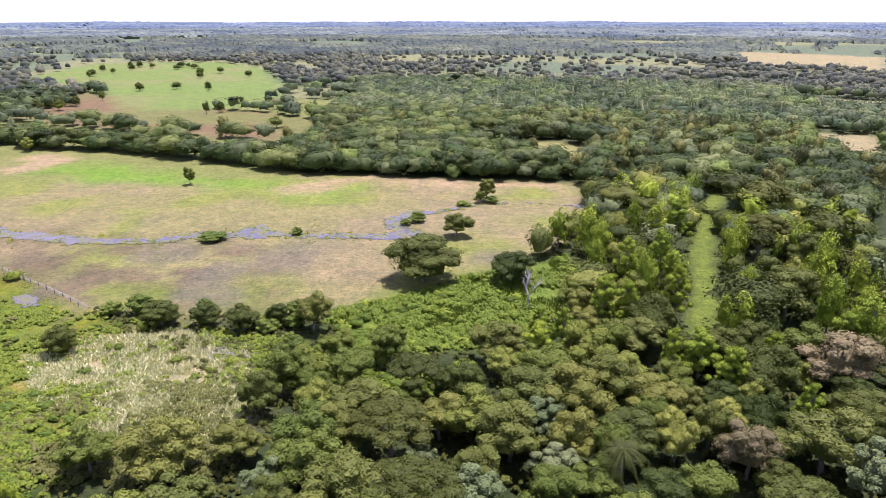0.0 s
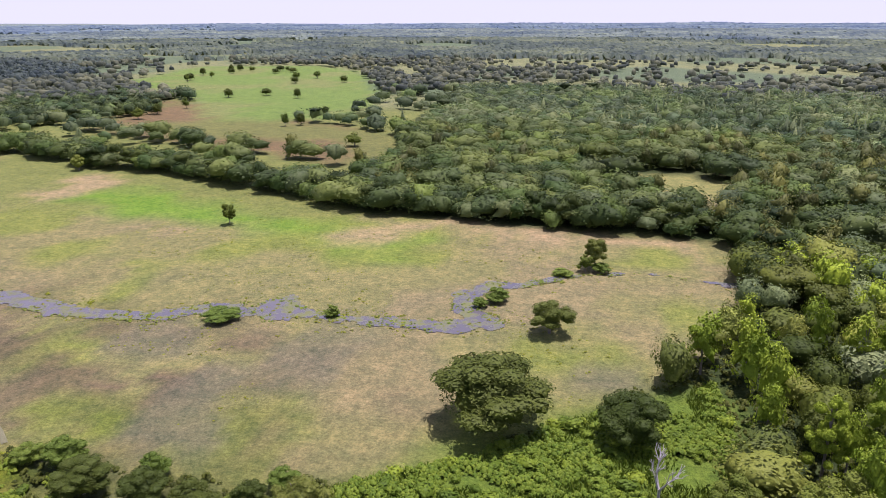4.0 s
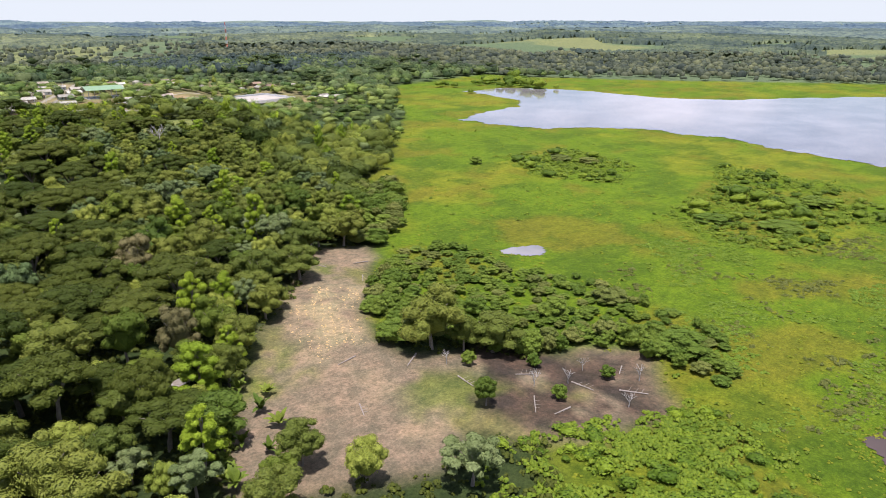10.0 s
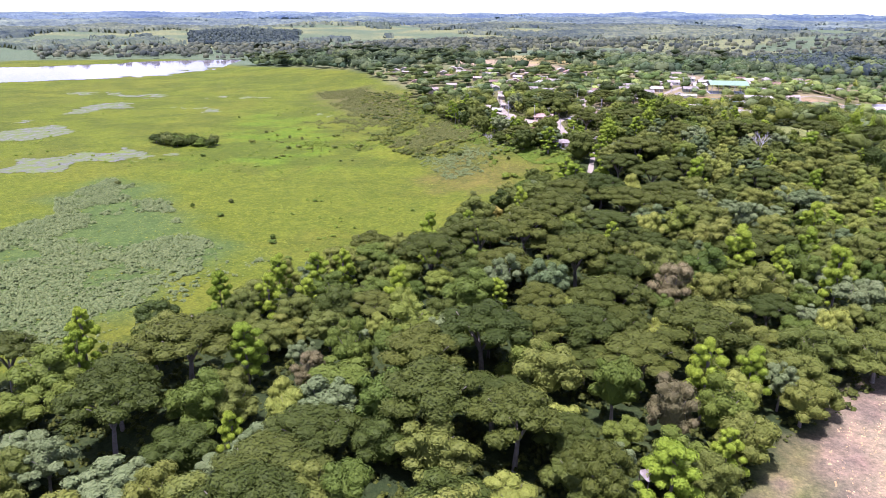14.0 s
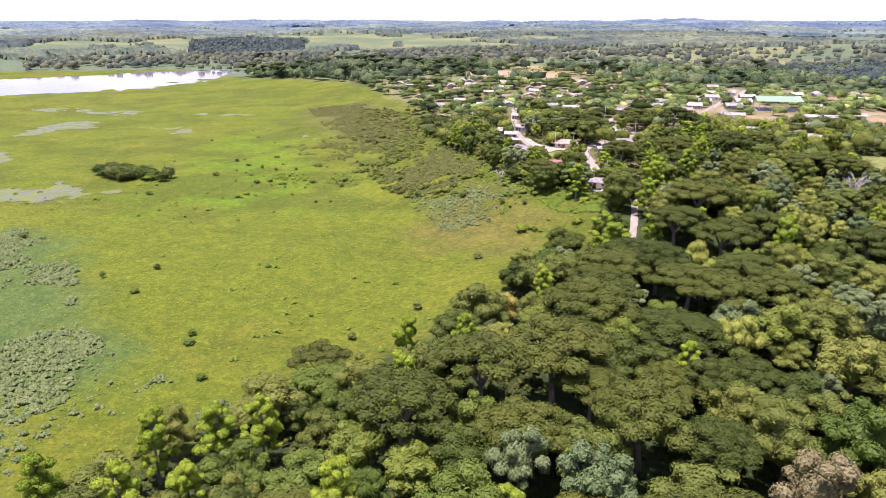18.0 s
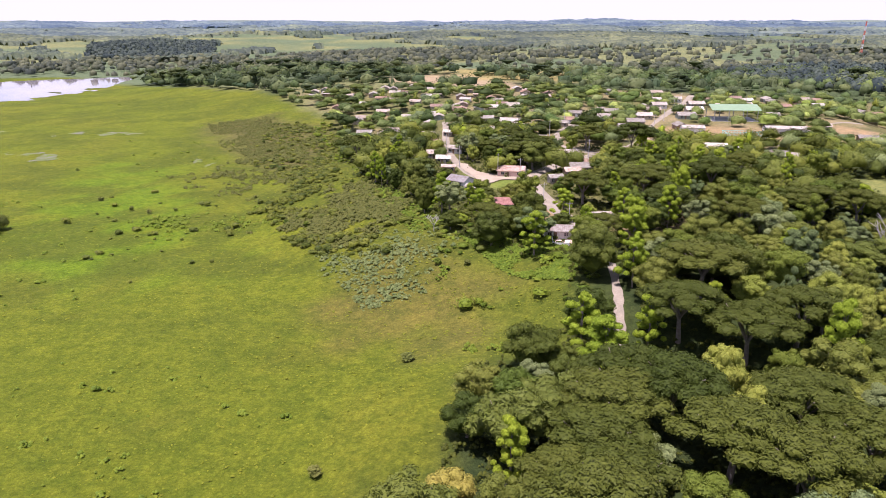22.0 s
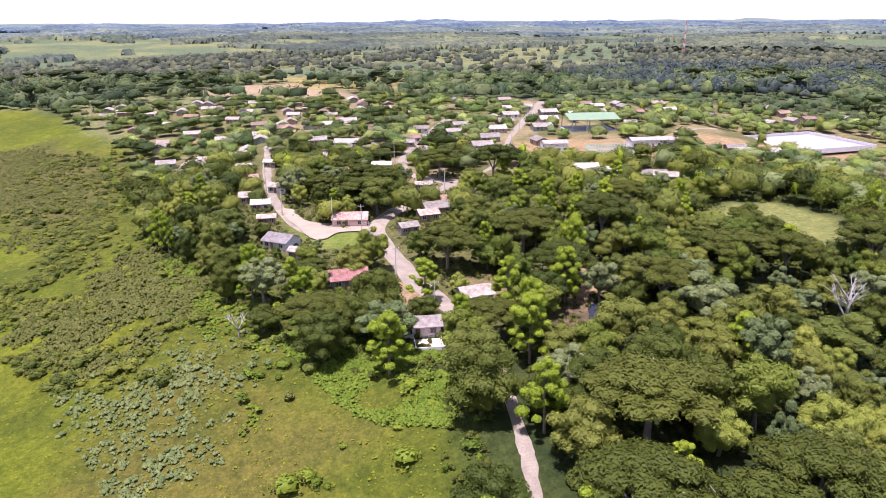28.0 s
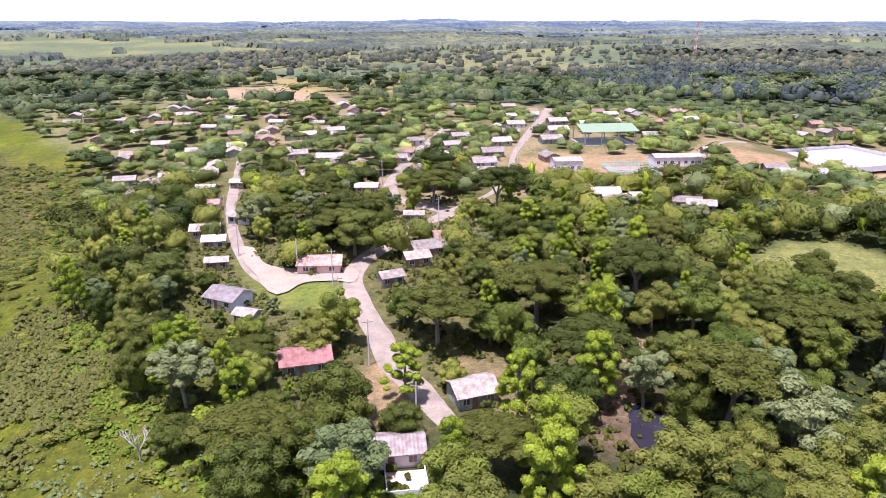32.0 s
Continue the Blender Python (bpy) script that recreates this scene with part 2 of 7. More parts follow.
M_WET, sn, sl, sp = nodes_of("wet_marsh_film")
weedy = ramp(sn, sl, noise_of(sn, sl, 0.16, 6, rough=0.7), 0.40, 0.62)
sl.new(mixer(sn, sl, weedy, (0.085, 0.085, 0.062), (0.105, 0.14, 0.022)), sp.inputs["Base Color"])
sl.new(ramp(sn, sl, weedy, 0, 1, (0.45,) * 3, (0.9,) * 3), sp.inputs["Roughness"])
sp.inputs["Specular IOR Level"].default_value = 0.12


# ---- plan ----
def smooth(t):
    t = np.clip(t, 0, 1)
    return t * t * (3 - 2 * t)


def hash2(i, j, s):
    v = np.sin(i * 127.1 + j * 311.7 + s * 74.7) * 43758.5453
    return v - np.floor(v)


def vnoise(x, y, size, s=0.0):
    """Value noise in 0..1 with patches of that size in metres."""
    x, y = np.asarray(x, float) / size, np.asarray(y, float) / size
    i, j = np.floor(x), np.floor(y)
    u, v = smooth(x - i), smooth(y - j)
    a, b = hash2(i, j, s), hash2(i + 1, j, s)
    c, d = hash2(i, j + 1, s), hash2(i + 1, j + 1, s)
    return (a * (1 - u) + b * u) * (1 - v) + (c * (1 - u) + d * u) * v


def fbm(x, y, size, s=0.0):
    return (vnoise(x, y, size, s) + 0.5 * vnoise(x, y, size / 2.1, s + 1) + 0.25 * vnoise(x, y, size / 4.3, s + 2)) / 1.75


# low banks: two ends, half width, width of the slope, height
BANKS = [((-60, 60), (-45, -150), 40, 35, 4.5), ((-52, -225), (-50, -300), 34, 30, 10.5),
         ((-55, -330), (-85, -720), 105, 60, 10.5), ((0, -900), (-400, -1000), 300, 200, 12)]


def height(x, y):
    x, y = np.asarray(x, float), np.asarray(y, float)
    h = np.zeros(np.broadcast(x, y).shape)
    for (ax, ay), (bx, by), r, fall, top in BANKS:
        dx, dy = bx - ax, by - ay
        u = np.clip(((x - ax) * dx + (y - ay) * dy) / (dx * dx + dy * dy), 0, 1)
        h = np.maximum(h, top * smooth(1 - (np.hypot(x - ax - u * dx, y - ay - u * dy) - r) / fall))
    far = np.hypot(x + 30, y + 30)
    south = smooth((-y - 0.2 * np.abs(x)) / np.maximum(far, 1) * 2)
    h = h + smooth((far - 900) / 900) * (14 * fbm(x, y, 420, 5) + 34 * (fbm(x, y, 260, 9) - 0.25) * south)
    h = h + smooth((far - 2400) / 2200) * (5 + 9 * fbm(x, y, 900, 3))
    return h


def ground_z(x, y):
    return float(height(x, y))


def inside(poly, x, y):
    """True where the points lie in the polygon."""
    x, y = np.asarray(x, float), np.asarray(y, float)
    r = np.zeros(x.shape, bool)
    q = poly[-1]
    for p in poly:
        if p[1] != q[1]:
            r ^= ((p[1] > y) != (q[1] > y)) & (x < (q[0] - p[0]) * (y - p[1]) / (q[1] - p[1]) + p[0])
        q = p
    return r


def edge_dist(poly, x, y, closed=True):
    x, y = np.asarray(x, float), np.asarray(y, float)
    d = np.full(x.shape, 1e9)
    pts = list(poly) + ([poly[0]] if closed else [])
    for (ax, ay), (bx, by) in zip(pts, pts[1:]):
        dx, dy = bx - ax, by - ay
        u = np.clip(((x - ax) * dx + (y - ay) * dy) / max(dx * dx + dy * dy, 1e-9), 0, 1)
        d = np.minimum(d, np.hypot(x - ax - u * dx, y - ay - u * dy))
    return d


def cover(poly, x, y, soft=4.0):
    """1 inside, 0 outside, with a soft uneven edge."""
    d = edge_dist(poly, x, y)
    d = np.where(inside(poly, x, y), d, -d) + (vnoise(x, y, 9, 3) - 0.5) * soft * 1.5
    return smooth(d / soft * 0.5 + 0.5)


LAKE = [(-310, -289), (-347, -311), (-399, -321), (-430, -362), (-433, -446), (-487, -446), (-527, -390), (-540, -309), (-582, -249), (-688, -211), (-764, -145), (-849, -54), (-906, 10), (-829, 40), (-728, 76), (-639, 81), (-623, 107), (-582, 64), (-556, 32), (-476, 25), (-433, -6), (-392, -45), (-397, -87), (-405, -139), (-390, -188), (-367, -212), (-336, -226), (-327, -258)]
LAKE_POOL = [(-368, -16), (-389, -3), (-379, 17), (-404, 25), (-401, 33), (-368, 44), (-342, 50), (-330, 36), (-338, 15)]
BROWN_POND = [(-113, 120), (-121, 121), (-129, 122), (-129, 127), (-138, 114), (-143, 114), (-142, 124), (-151, 126), (-157, 133), (-163, 143), (-167, 150), (-182, 154), (-190, 146), (-205, 144), (-217, 144), (-215, 155), (-232, 152), (-245, 157), (-240, 172), (-259, 178), (-278, 170), (-289, 180), (-326, 183), (-358, 180), (-383, 183), (-369, 163), (-344, 153), (-313, 160), (-300, 143), (-289, 128), (-270, 129), (-261, 143), (-250, 135), (-248, 128), (-233, 138), (-226, 128), (-232, 117), (-232, 108), (-246, 105), (-260, 106), (-266, 96), (-243, 99), (-228, 94), (-208, 90), (-179, 79), (-149, 69), (-140, 81), (-133, 78), (-127, 88), (-125, 95), (-121, 96), (-114, 103), (-115, 111)]
EAST_LAKE = [(560, -480), (500, -500), (467, -551), (441, -625), (463, -700), (398, -660), (392, -710), (313, -624), (330, -690), (359, -726), (471, -816), (562, -783), (615, -713), (720, -560)]
PASTURE = [(-354, 398), (-277, 399), (-224, 373), (-175, 365), (-115, 340), (-68, 316), (-37, 312), (3, 302), (52, 298), (65, 293), (58, 259), (57, 246), (38, 211), (26, 197), (14, 189), (-7, 169), (-21, 159), (-38, 156), (-62, 156), (-89, 159), (-130, 190), (-183, 215), (-262, 259), (-357, 301)]
FIELD_BROWN = [(-353, 516), (-266, 470), (-221, 452), (-176, 436), (-113, 406), (-74, 381), (-76, 430), (-89, 487), (-130, 520), (-190, 545), (-260, 600), (-332, 660), (-345, 579)]
MEADOW = [(-471, 792), (-314, 655), (-240, 540), (-200, 536), (-150, 560), (-150, 700), (-190, 800), (-237, 954), (-330, 1060), (-500, 1026)]
EAST_FIELDS = [[(542, 1335), (722, 1169), (551, 886), (424, 1001)], [(227, 431), (269, 421), (211, 324), (197, 359)], [(313, 635), (373, 593), (322, 507), (284, 555)], [(45, 374), (69, 391), (69, 312), (49, 337)]]
MARSH_WEST = [(-97, 47), (-60, 85), (-45, 120), (-89, 159), (-130, 190), (-183, 215), (-262, 259), (-357, 301), (-480, 320), (-683, 290), (-1150, 57), (-1229, 0), (-898, -193), (-671, -423), (-560, -580), (-390, -520), (-300, -340), (-248, -259), (-192, -176), (-163, -151), (-135, -90), (-130, -75), (-98, -20), (-94, -6), (-145, 25), (-127, 46)]
MARSH_EAST = [(81, -1), (64, -20), (48, -58), (25, -99), (9, -117), (-2, -142), (-3, -168), (-21, -180), (-21, -214), (6, -228), (18, -247), (46, -283), (108, -417), (132, -487), (225, -601), (309, -650), (440, -720), (560, -800), (760, -700), (760, 0), (150, 60)]
CLEARING = [(-116, -78), (-130, -75), (-108, -35), (-98, -20), (-94, -6), (-96, 5), (-111, 10), (-118, 15), (-134, 16), (-145, 25), (-127, 46), (-106, 47), (-97, 42), (-91, 33), (-81, 39), (-74, 39), (-53, 31), (-53, 24), (-63, 0), (-74, -22), (-91, -41), (-104, -68)]
BURNT = [(-94, 10), (-112, 5), (-130, 17), (-143, 25), (-125, 47), (-112, 45), (-100, 38), (-96, 25)]
STUBBLE = [(-80, -24), (-93, -42), (-105, -36), (-91, -5), (-79, -2)]
GLADE = [(36, 399), (65, 402), (91, 379), (82, 353), (58, 360), (38, 368)]
LAWN = [(21, -322), (15, -313), (-1, -305), (-7, -303), (-9, -295), (-5, -281), (4, -287), (14, -300), (25, -320)]
MARSH_TIP = [(21, -93), (28, -109), (16, -124), (5, -143), (-2, -150), (-4, -133), (-2, -110), (8, -104), (9, -94)]
CLEARING_GRASS = [[(-70, -18), (-82, -14), (-74, 3), (-63, 1)], [(-92, 11), (-107, 16), (-99, 30), (-86, 25)], [(-104, -60), (-112, -52), (-104, -44), (-98, -52)]]
REEDS = [(-89, 132), (-77, 143), (-58, 146), (-43, 138), (-36, 118), (-34, 99), (-42, 92), (-56, 98), (-73, 108)]
LOW_SCRUB = [(-95, 118), (-40, 118), (-28, 100), (-40, 72), (-75, 72), (-100, 95)]
LUSH = [(-30, 156), (-7, 169), (13, 186), (38, 200), (36, 163), (23, 149), (12, 137), (-20, 137)]
GRASS_PATH = [(112, 275), (102, 256), (79, 200), (69, 167), (54, 133)]
TAN = [[(-36, 306), (12, 302), (52, 295), (48, 277), (21, 277), (-4, 286)], [(-319, 379), (-299, 403), (-274, 377), (-289, 360)], [(-291, 337), (-274, 355), (-246, 331), (-270, 325)], [(-219, 320), (-215, 343), (-208, 365), (-185, 348), (-192, 323), (-207, 311)], [(-80, 288), (-68, 291), (-43, 305), (-21, 309), (-18, 291), (-34, 293), (-50, 277), (-66, 278)]]
BRIGHT = [(-198, 329), (-167, 337), (-117, 303), (-75, 299), (-32, 284), (-44, 270), (-103, 292), (-152, 294)]
MUD_WIDE = [(-175, 222), (-140, 214), (-90, 208), (-60, 206), (-45, 185), (-60, 165), (-92, 162), (-112, 172), (-150, 204)]
SHRUB_STRIP = [(-104, 126), (-128, 129), (-146, 132), (-160, 146), (-180, 157), (-212, 158), (-244, 178), (-300, 190), (-380, 205), (-360, 290), (-262, 258), (-190, 226), (-178, 204), (-130, 178), (-104, 158)]
EDGE_SCRUB = [(-28, -178), (-3, -168), (20, -240), (50, -285), (140, -470), (110, -500), (80, -420), (30, -300), (0, -240), (-30, -215)]
POND_FLAT = [(-128, 121), (-113, 117), (-98, 124), (-93, 150), (-108, 158), (-124, 148), (-128, 136)]
FLOATING = [(150, -112), (166, -129), (169, -165), (149, -156), (124, -141), (91, -105), (64, -92), (66, -80), (71, -66), (69, -51), (74, -32), (90, -10), (170, -10)]
BRIGHT_MARSH = [(160, -216), (163, -235), (199, -351), (169, -342), (94, -248), (86, -225), (110, -204), (141, -196)]
OLIVE_MARSH = [(20, -240), (80, -290), (120, -345), (170, -480), (120, -490), (70, -350), (36, -290), (10, -245)]
DARK_PATCH = [(215, -477), (184, -511), (127, -459), (88, -347), (118, -357), (172, -407)]
RUST_PATCH = [(-3, -182), (-4, -205), (26, -232), (40, -205), (30, -180)]
RED_EARTH = [(154, -727), (76, -770), (10, -643), (-109, -606), (-105, -590), (8, -620), (96, -647), (136, -667)]
VILLAGE = [(20, -255), (50, -300), (105, -420), (130, -500), (200, -600), (60, -620), (-120, -600), (-300, -560), (-300, -440), (-200, -380), (-110, -360), (-60, -250), (-35, -235)]
WEST_MEADOW = [(-120, -326), (-136, -325), (-150, -305), (-125, -270), (-119, -283), (-108, -285), (-100, -289), (-85, -290), (-91, -302), (-105, -309)]
YARDS = [[(-150, -424), (-275, -444), (-275, -478), (-160, -452)], [(-18, -267), (-13, -260), (-11, -250), (-16, -240), (-24, -241), (-21, -252)], [(-59, -266), (-64, -263), (-57, -250), (-54, -246)], [(-30, -262), (-36, -244), (-42, -238), (-38, -262)], [(8, -294), (-4, -304), (-3, -290), (4, -287)], [(-58, -258), (-66, -258), (-74, -266), (-66, -272), (-58, -266)], [(-60, -398), (-118, -398), (-145, -440), (-100, -455), (-72, -452)], [(-140, -430), (-170, -430), (-180, -460), (-150, -470)]]
OPEN = [PASTURE, WEST_MEADOW, *YARDS, FIELD_BROWN, MEADOW, MARSH_WEST, MARSH_EAST, CLEARING, LUSH, RED_EARTH, LAWN, MARSH_TIP, GLADE] + EAST_FIELDS
ROADS = {
    "main": ([(-33, -178), (-33, -192), (-33, -207), (-31, -229), (-24, -250), (-18, -263), (-15, -275), (-11, -289), (-8, -306), (-11, -320), (-24, -347), (-33, -361), (-18, -378), (-15, -395), (-17, -415), (-23, -448), (-30, -480), (-50, -560)], 5.2),
    "west": ([(-7, -306), (1, -304), (10, -302), (17, -311), (25, -333), (35, -368), (44, -418), (50, -450)], 3.2),
    "street": ([(-33, -361), (-50, -385), (-60, -413), (-69, -458), (-88, -522), (-105, -575), (-112, -600)], 5.5),
    "lane": ([(-60, -405), (-90, -395), (-112, -400), (-125, -392)], 4.0),
    "pitch": ([(-140, -425), (-158, -445), (-165, -470), (-190, -490)], 6.0),
}
FLIGHT = [(0, 20), (-40, 70), (-25, -60), (-20, -245)]
AXIS = [(0, 20), (-40, 70), (-25, -60), (-20, -190)]


def near_dist(x, y):
    return edge_dist(AXIS, x, y, closed=False)


# ---- ground ----
def mesh_object(name, verts, faces, mat, parent=None, flat=True):
    me = bpy.data.meshes.new(name)
    me.from_pydata(verts, [], faces)
    if mat:
        me.materials.append(mat)
    if not flat:
        me.shade_smooth()
    ob = new(name, me)
    ob.parent = parent
    return ob


def array_mesh(name, co, quads, mat, smooth_faces=False):
    """A mesh of quads from arrays."""
    me = bpy.data.meshes.new(name)
    nf, k = quads.shape
    me.vertices.add(len(co))
    me.vertices.foreach_set("co", np.ascontiguousarray(co, np.float32).ravel())
    me.loops.add(nf * k)
    me.loops.foreach_set("vertex_index", np.ascontiguousarray(quads, np.int32).ravel())
    me.polygons.add(nf)
    me.polygons.foreach_set("loop_start", np.arange(0, nf * k, k, dtype=np.int32))
    me.polygons.foreach_set("use_smooth", np.full(nf, smooth_faces))
    me.update(calc_edges=True)
    me.validate()
    if mat:
        me.materials.append(mat)
    return me


def build_ground():
    n = 420
    u = np.linspace(-1, 1, n)
    s = 96.5 * np.sinh(4.6 * u) * (4900 / (96.5 * math.sinh(4.6)))
    gx, gy = np.meshgrid(s - 60, s - 30, indexing="xy")
    x, y = gx.ravel(), gy.ravel()
    z = height(x, y) + (fbm(x, y, 11, 7) - 0.5) * 0.16
    for poly in (LAKE, BROWN_POND, EAST_LAKE):
        z -= 0.15 * cover(poly, x, y, 3)
    idx = np.arange(n * n).reshape(n, n)
    quads = np.stack([idx[:-1, :-1], idx[:-1, 1:], idx[1:, 1:], idx[1:, :-1]], -1).reshape(-1, 4)

    col = np.empty((n * n, 3))
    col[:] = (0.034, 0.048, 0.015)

    def lay(mask, c):
        col[:] = col * (1 - mask[:, None]) + np.array(c) * (0.80, 0.715, 0.62) * mask[:, None]

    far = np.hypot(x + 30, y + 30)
    # soil colour lightened with distance, as part of the painted haze
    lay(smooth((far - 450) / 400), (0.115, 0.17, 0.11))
    lay(smooth((far - 350) / 200) * smooth((fbm(x, y, 160, 21) - 0.48) * 7) * 0.8, (0.21, 0.24, 0.125))
    lay(cover(VILLAGE, x, y, 20) * 0.8, (0.15, 0.16, 0.07))
    lay(cover(VILLAGE, x, y, 20) * smooth((-y - 330) / 60) * smooth((fbm(x, y, 24, 44) - 0.42) * 6) * 0.8, (0.30, 0.265, 0.18))
    # haze laid into the soil colour: bluer beyond 1900 m
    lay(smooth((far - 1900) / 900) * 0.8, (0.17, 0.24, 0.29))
    lay(cover(MARSH_WEST, x, y, 6), (0.112, 0.19, 0.010))
    lay(cover(MARSH_WEST, x, y, 6) * smooth((fbm(x, y, 45, 31) - 0.52) * 7) * 0.8, (0.19, 0.22, 0.018))
    lay(cover(MARSH_WEST, x, y, 6) * smooth((fbm(x, y, 14, 38) - 0.5) * 8) * 0.7, (0.07, 0.13, 0.010))
    lay(cover(MARSH_WEST, x, y, 6) * smooth((fbm(x, y, 20, 39) - 0.54) * 8) * 0.65, (0.17, 0.165, 0.02))
    lay(cover(MARSH_EAST, x, y, 6), (0.118, 0.163, 0.013))
    lay(cover(MARSH_EAST, x, y, 6) * smooth((fbm(x, y, 60, 33) - 0.5) * 7) * 0.5, (0.152, 0.178, 0.018))
    lay(cover(MARSH_EAST, x, y, 6) * smooth((fbm(x, y, 34, 35) - 0.6) * 9) * 0.4, (0.125, 0.145, 0.02))
    lay(cover(BRIGHT_MARSH, x, y, 30) * 0.75, (0.105, 0.205, 0.008))
    lay(cover(SHRUB_STRIP, x, y, 24) * 0.8, (0.10, 0.155, 0.02))
    lay(cover(POND_FLAT, x, y, 8) * 0.9, (0.115, 0.20, 0.018))
    lay(cover(EDGE_SCRUB, x, y, 14) * 0.4, (0.09, 0.135, 0.022))
    lay(cover(FLOATING, x, y, 10) * 0.8, (0.075, 0.14, 0.045))
    lay(cover(MARSH_EAST, x, y, 6) * smooth((-y - 150) / 80) * smooth((fbm(x, y, 15, 37) - 0.46) * 8) * 0.8, (0.085, 0.12, 0.014))
    lay(cover(OLIVE_MARSH, x, y, 24) * smooth((fbm(x, y, 11, 40) - 0.36) * 6) * 0.75, (0.085, 0.108, 0.018))
    lay(cover(DARK_PATCH, x, y, 14) * 0.85, (0.12, 0.12, 0.05))
    lay(cover(RUST_PATCH, x, y, 14) * 0.7, (0.145, 0.135, 0.04))
    lay(cover(PASTURE, x, y, 4), (0.215, 0.226, 0.105))
    lay(cover(PASTURE, x, y, 4) * smooth((fbm(x, y, 40, 41) - 0.5) * 7) * 0.85, (0.18, 0.235, 0.055))
    lay(cover(PASTURE, x, y, 4) * smooth((fbm(x, y, 26, 43) - 0.55) * 8) * 0.6, (0.24, 0.215, 0.14))
    lay(cover(MUD_WIDE, x, y, 26) * smooth((fbm(x, y, 13, 46) - 0.42) * 7) * 0.75, (0.12, 0.092, 0.085))
    lay(cover(MUD_WIDE, x, y, 26) * smooth((fbm(x, y, 17, 49) - 0.55) * 8) * 0.7, (0.115, 0.17, 0.03))
    lay(cover(PASTURE, x, y, 6) * smooth((fbm(x, y, 22, 47) - 0.58) * 9) * smooth(1 - (y - 190) / 70) * 0.7, (0.15, 0.155, 0.12))
    lay(smooth((y - 285) / 30) * smooth((-x - 60) / 30) * smooth((640 - y) / 60) * smooth((x + 560) / 60), (0.17, 0.21, 0.07))
    lay(cover(BRIGHT, x, y, 12) * 0.95, (0.13, 0.265, 0.03))
    for poly in TAN:
        lay(cover(poly, x, y, 5) * smooth((fbm(x, y, 14, 48) - 0.3) * 5) * 0.85, (0.33, 0.275, 0.18))
    lay(cover(FIELD_BROWN, x, y, 6), (0.15, 0.175, 0.065))
    lay(cover(FIELD_BROWN, x, y, 6) * smooth((fbm(x, y, 70, 45) - 0.45) * 6) * 0.9, (0.175, 0.13, 0.08))
    lay(cover(MEADOW, x, y, 12), (0.14, 0.23, 0.06))
    lay(cover(MEADOW, x, y, 12) * smooth((fbm(x, y, 55, 53) - 0.52) * 7) * 0.6, (0.20, 0.22, 0.10))
    for poly in EAST_FIELDS:
        lay(cover(poly, x, y, 8), (0.27, 0.265, 0.15))
    lay(smooth(1 - (edge_dist(GRASS_PATH, x, y, False) - 1.8) / 3), (0.125, 0.19, 0.03))
    lay(cover(LUSH, x, y, 6), (0.12, 0.20, 0.03))
    lay(cover(REEDS, x, y, 6), (0.33, 0.33, 0.19))
    lay(cover(CLEARING, x, y, 3), (0.25, 0.205, 0.175))
    lay(cover(CLEARING, x, y, 3) * smooth((fbm(x, y, 16, 51) - 0.55) * 8) * 0.7, (0.17, 0.19, 0.05))
    lay(cover(CLEARING, x, y, 3) * smooth((fbm(x, y, 7, 52) - 0.56) * 8) * 0.5, (0.33, 0.27, 0.21))
    lay(cover(BURNT, x, y, 5) * smooth((fbm(x, y, 8, 54) - 0.32) * 6), (0.10, 0.075, 0.068))
    lay(cover(BURNT, x, y, 5) * smooth((fbm(x, y, 5, 56) - 0.58) * 9) * 0.8, (0.045, 0.042, 0.044))
    lay(cover(STUBBLE, x, y, 6) * 0.85 * smooth((fbm(x, y, 5, 58) - 0.34) * 7), (0.40, 0.345, 0.25))
    for poly in CLEARING_GRASS:
        lay(cover(poly, x, y, 5) * 0.8 * smooth((fbm(x, y, 6, 59) - 0.38) * 7), (0.14, 0.185, 0.045))
    lay(smooth(1.6 * (1 - np.hypot(x + 54, y + 243) / 14)), (0.17, 0.135, 0.10))
    lay(cover(WEST_MEADOW, x, y, 5), (0.20, 0.24, 0.09))
    for poly in YARDS:
        lay(cover(poly, x, y, 3), (0.33, 0.26, 0.17))
    lay(cover(YARDS[4], x, y, 2), (0.17, 0.25, 0.06))
    lay(cover(GLADE, x, y, 8), (0.23, 0.25, 0.10))
    lay(cover(LAWN, x, y, 3), (0.16, 0.225, 0.05))
    lay(cover(RED_EARTH, x, y, 14), (0.34, 0.29, 0.22))
    lay(cover([(60, -700), (150, -850), (-60, -800), (-20, -690)], x, y, 30) * 0.8, (0.33, 0.29, 0.13))

    m, nn, l, p = nodes_of("ground_cover")
    a = nn.new("ShaderNodeAttribute")
    a.attribute_name = "cover_colour"
    base = mixer(nn, l, 1.0, a.outputs["Color"], ramp(nn, l, noise_of(nn, l, 0.09, 6), 0.3, 0.72, (0.82, 0.86, 0.84), (1.16, 1.12, 1.06)), "MULTIPLY")
    base = mixer(nn, l, 1.0, base, ramp(nn, l, noise_of(nn, l, 0.75, 6, rough=0.7), 0.33, 0.7, (0.64, 0.68, 0.64), (1.28, 1.25, 1.2)), "MULTIPLY")
    base = mixer(nn, l, 1.0, base, ramp(nn, l, noise_of(nn, l, 0.28, 5), 0.36, 0.66, (0.78, 0.84, 0.8), (1.16, 1.1, 1.05)), "MULTIPLY")
    base = mixer(nn, l, 1.0, base, ramp(nn, l, noise_of(nn, l, 2.0, 4, rough=0.7), 0.36, 0.66, (0.74, 0.78, 0.74), (1.22, 1.2, 1.16)), "MULTIPLY")
    l.new(base, p.inputs["Base Color"])
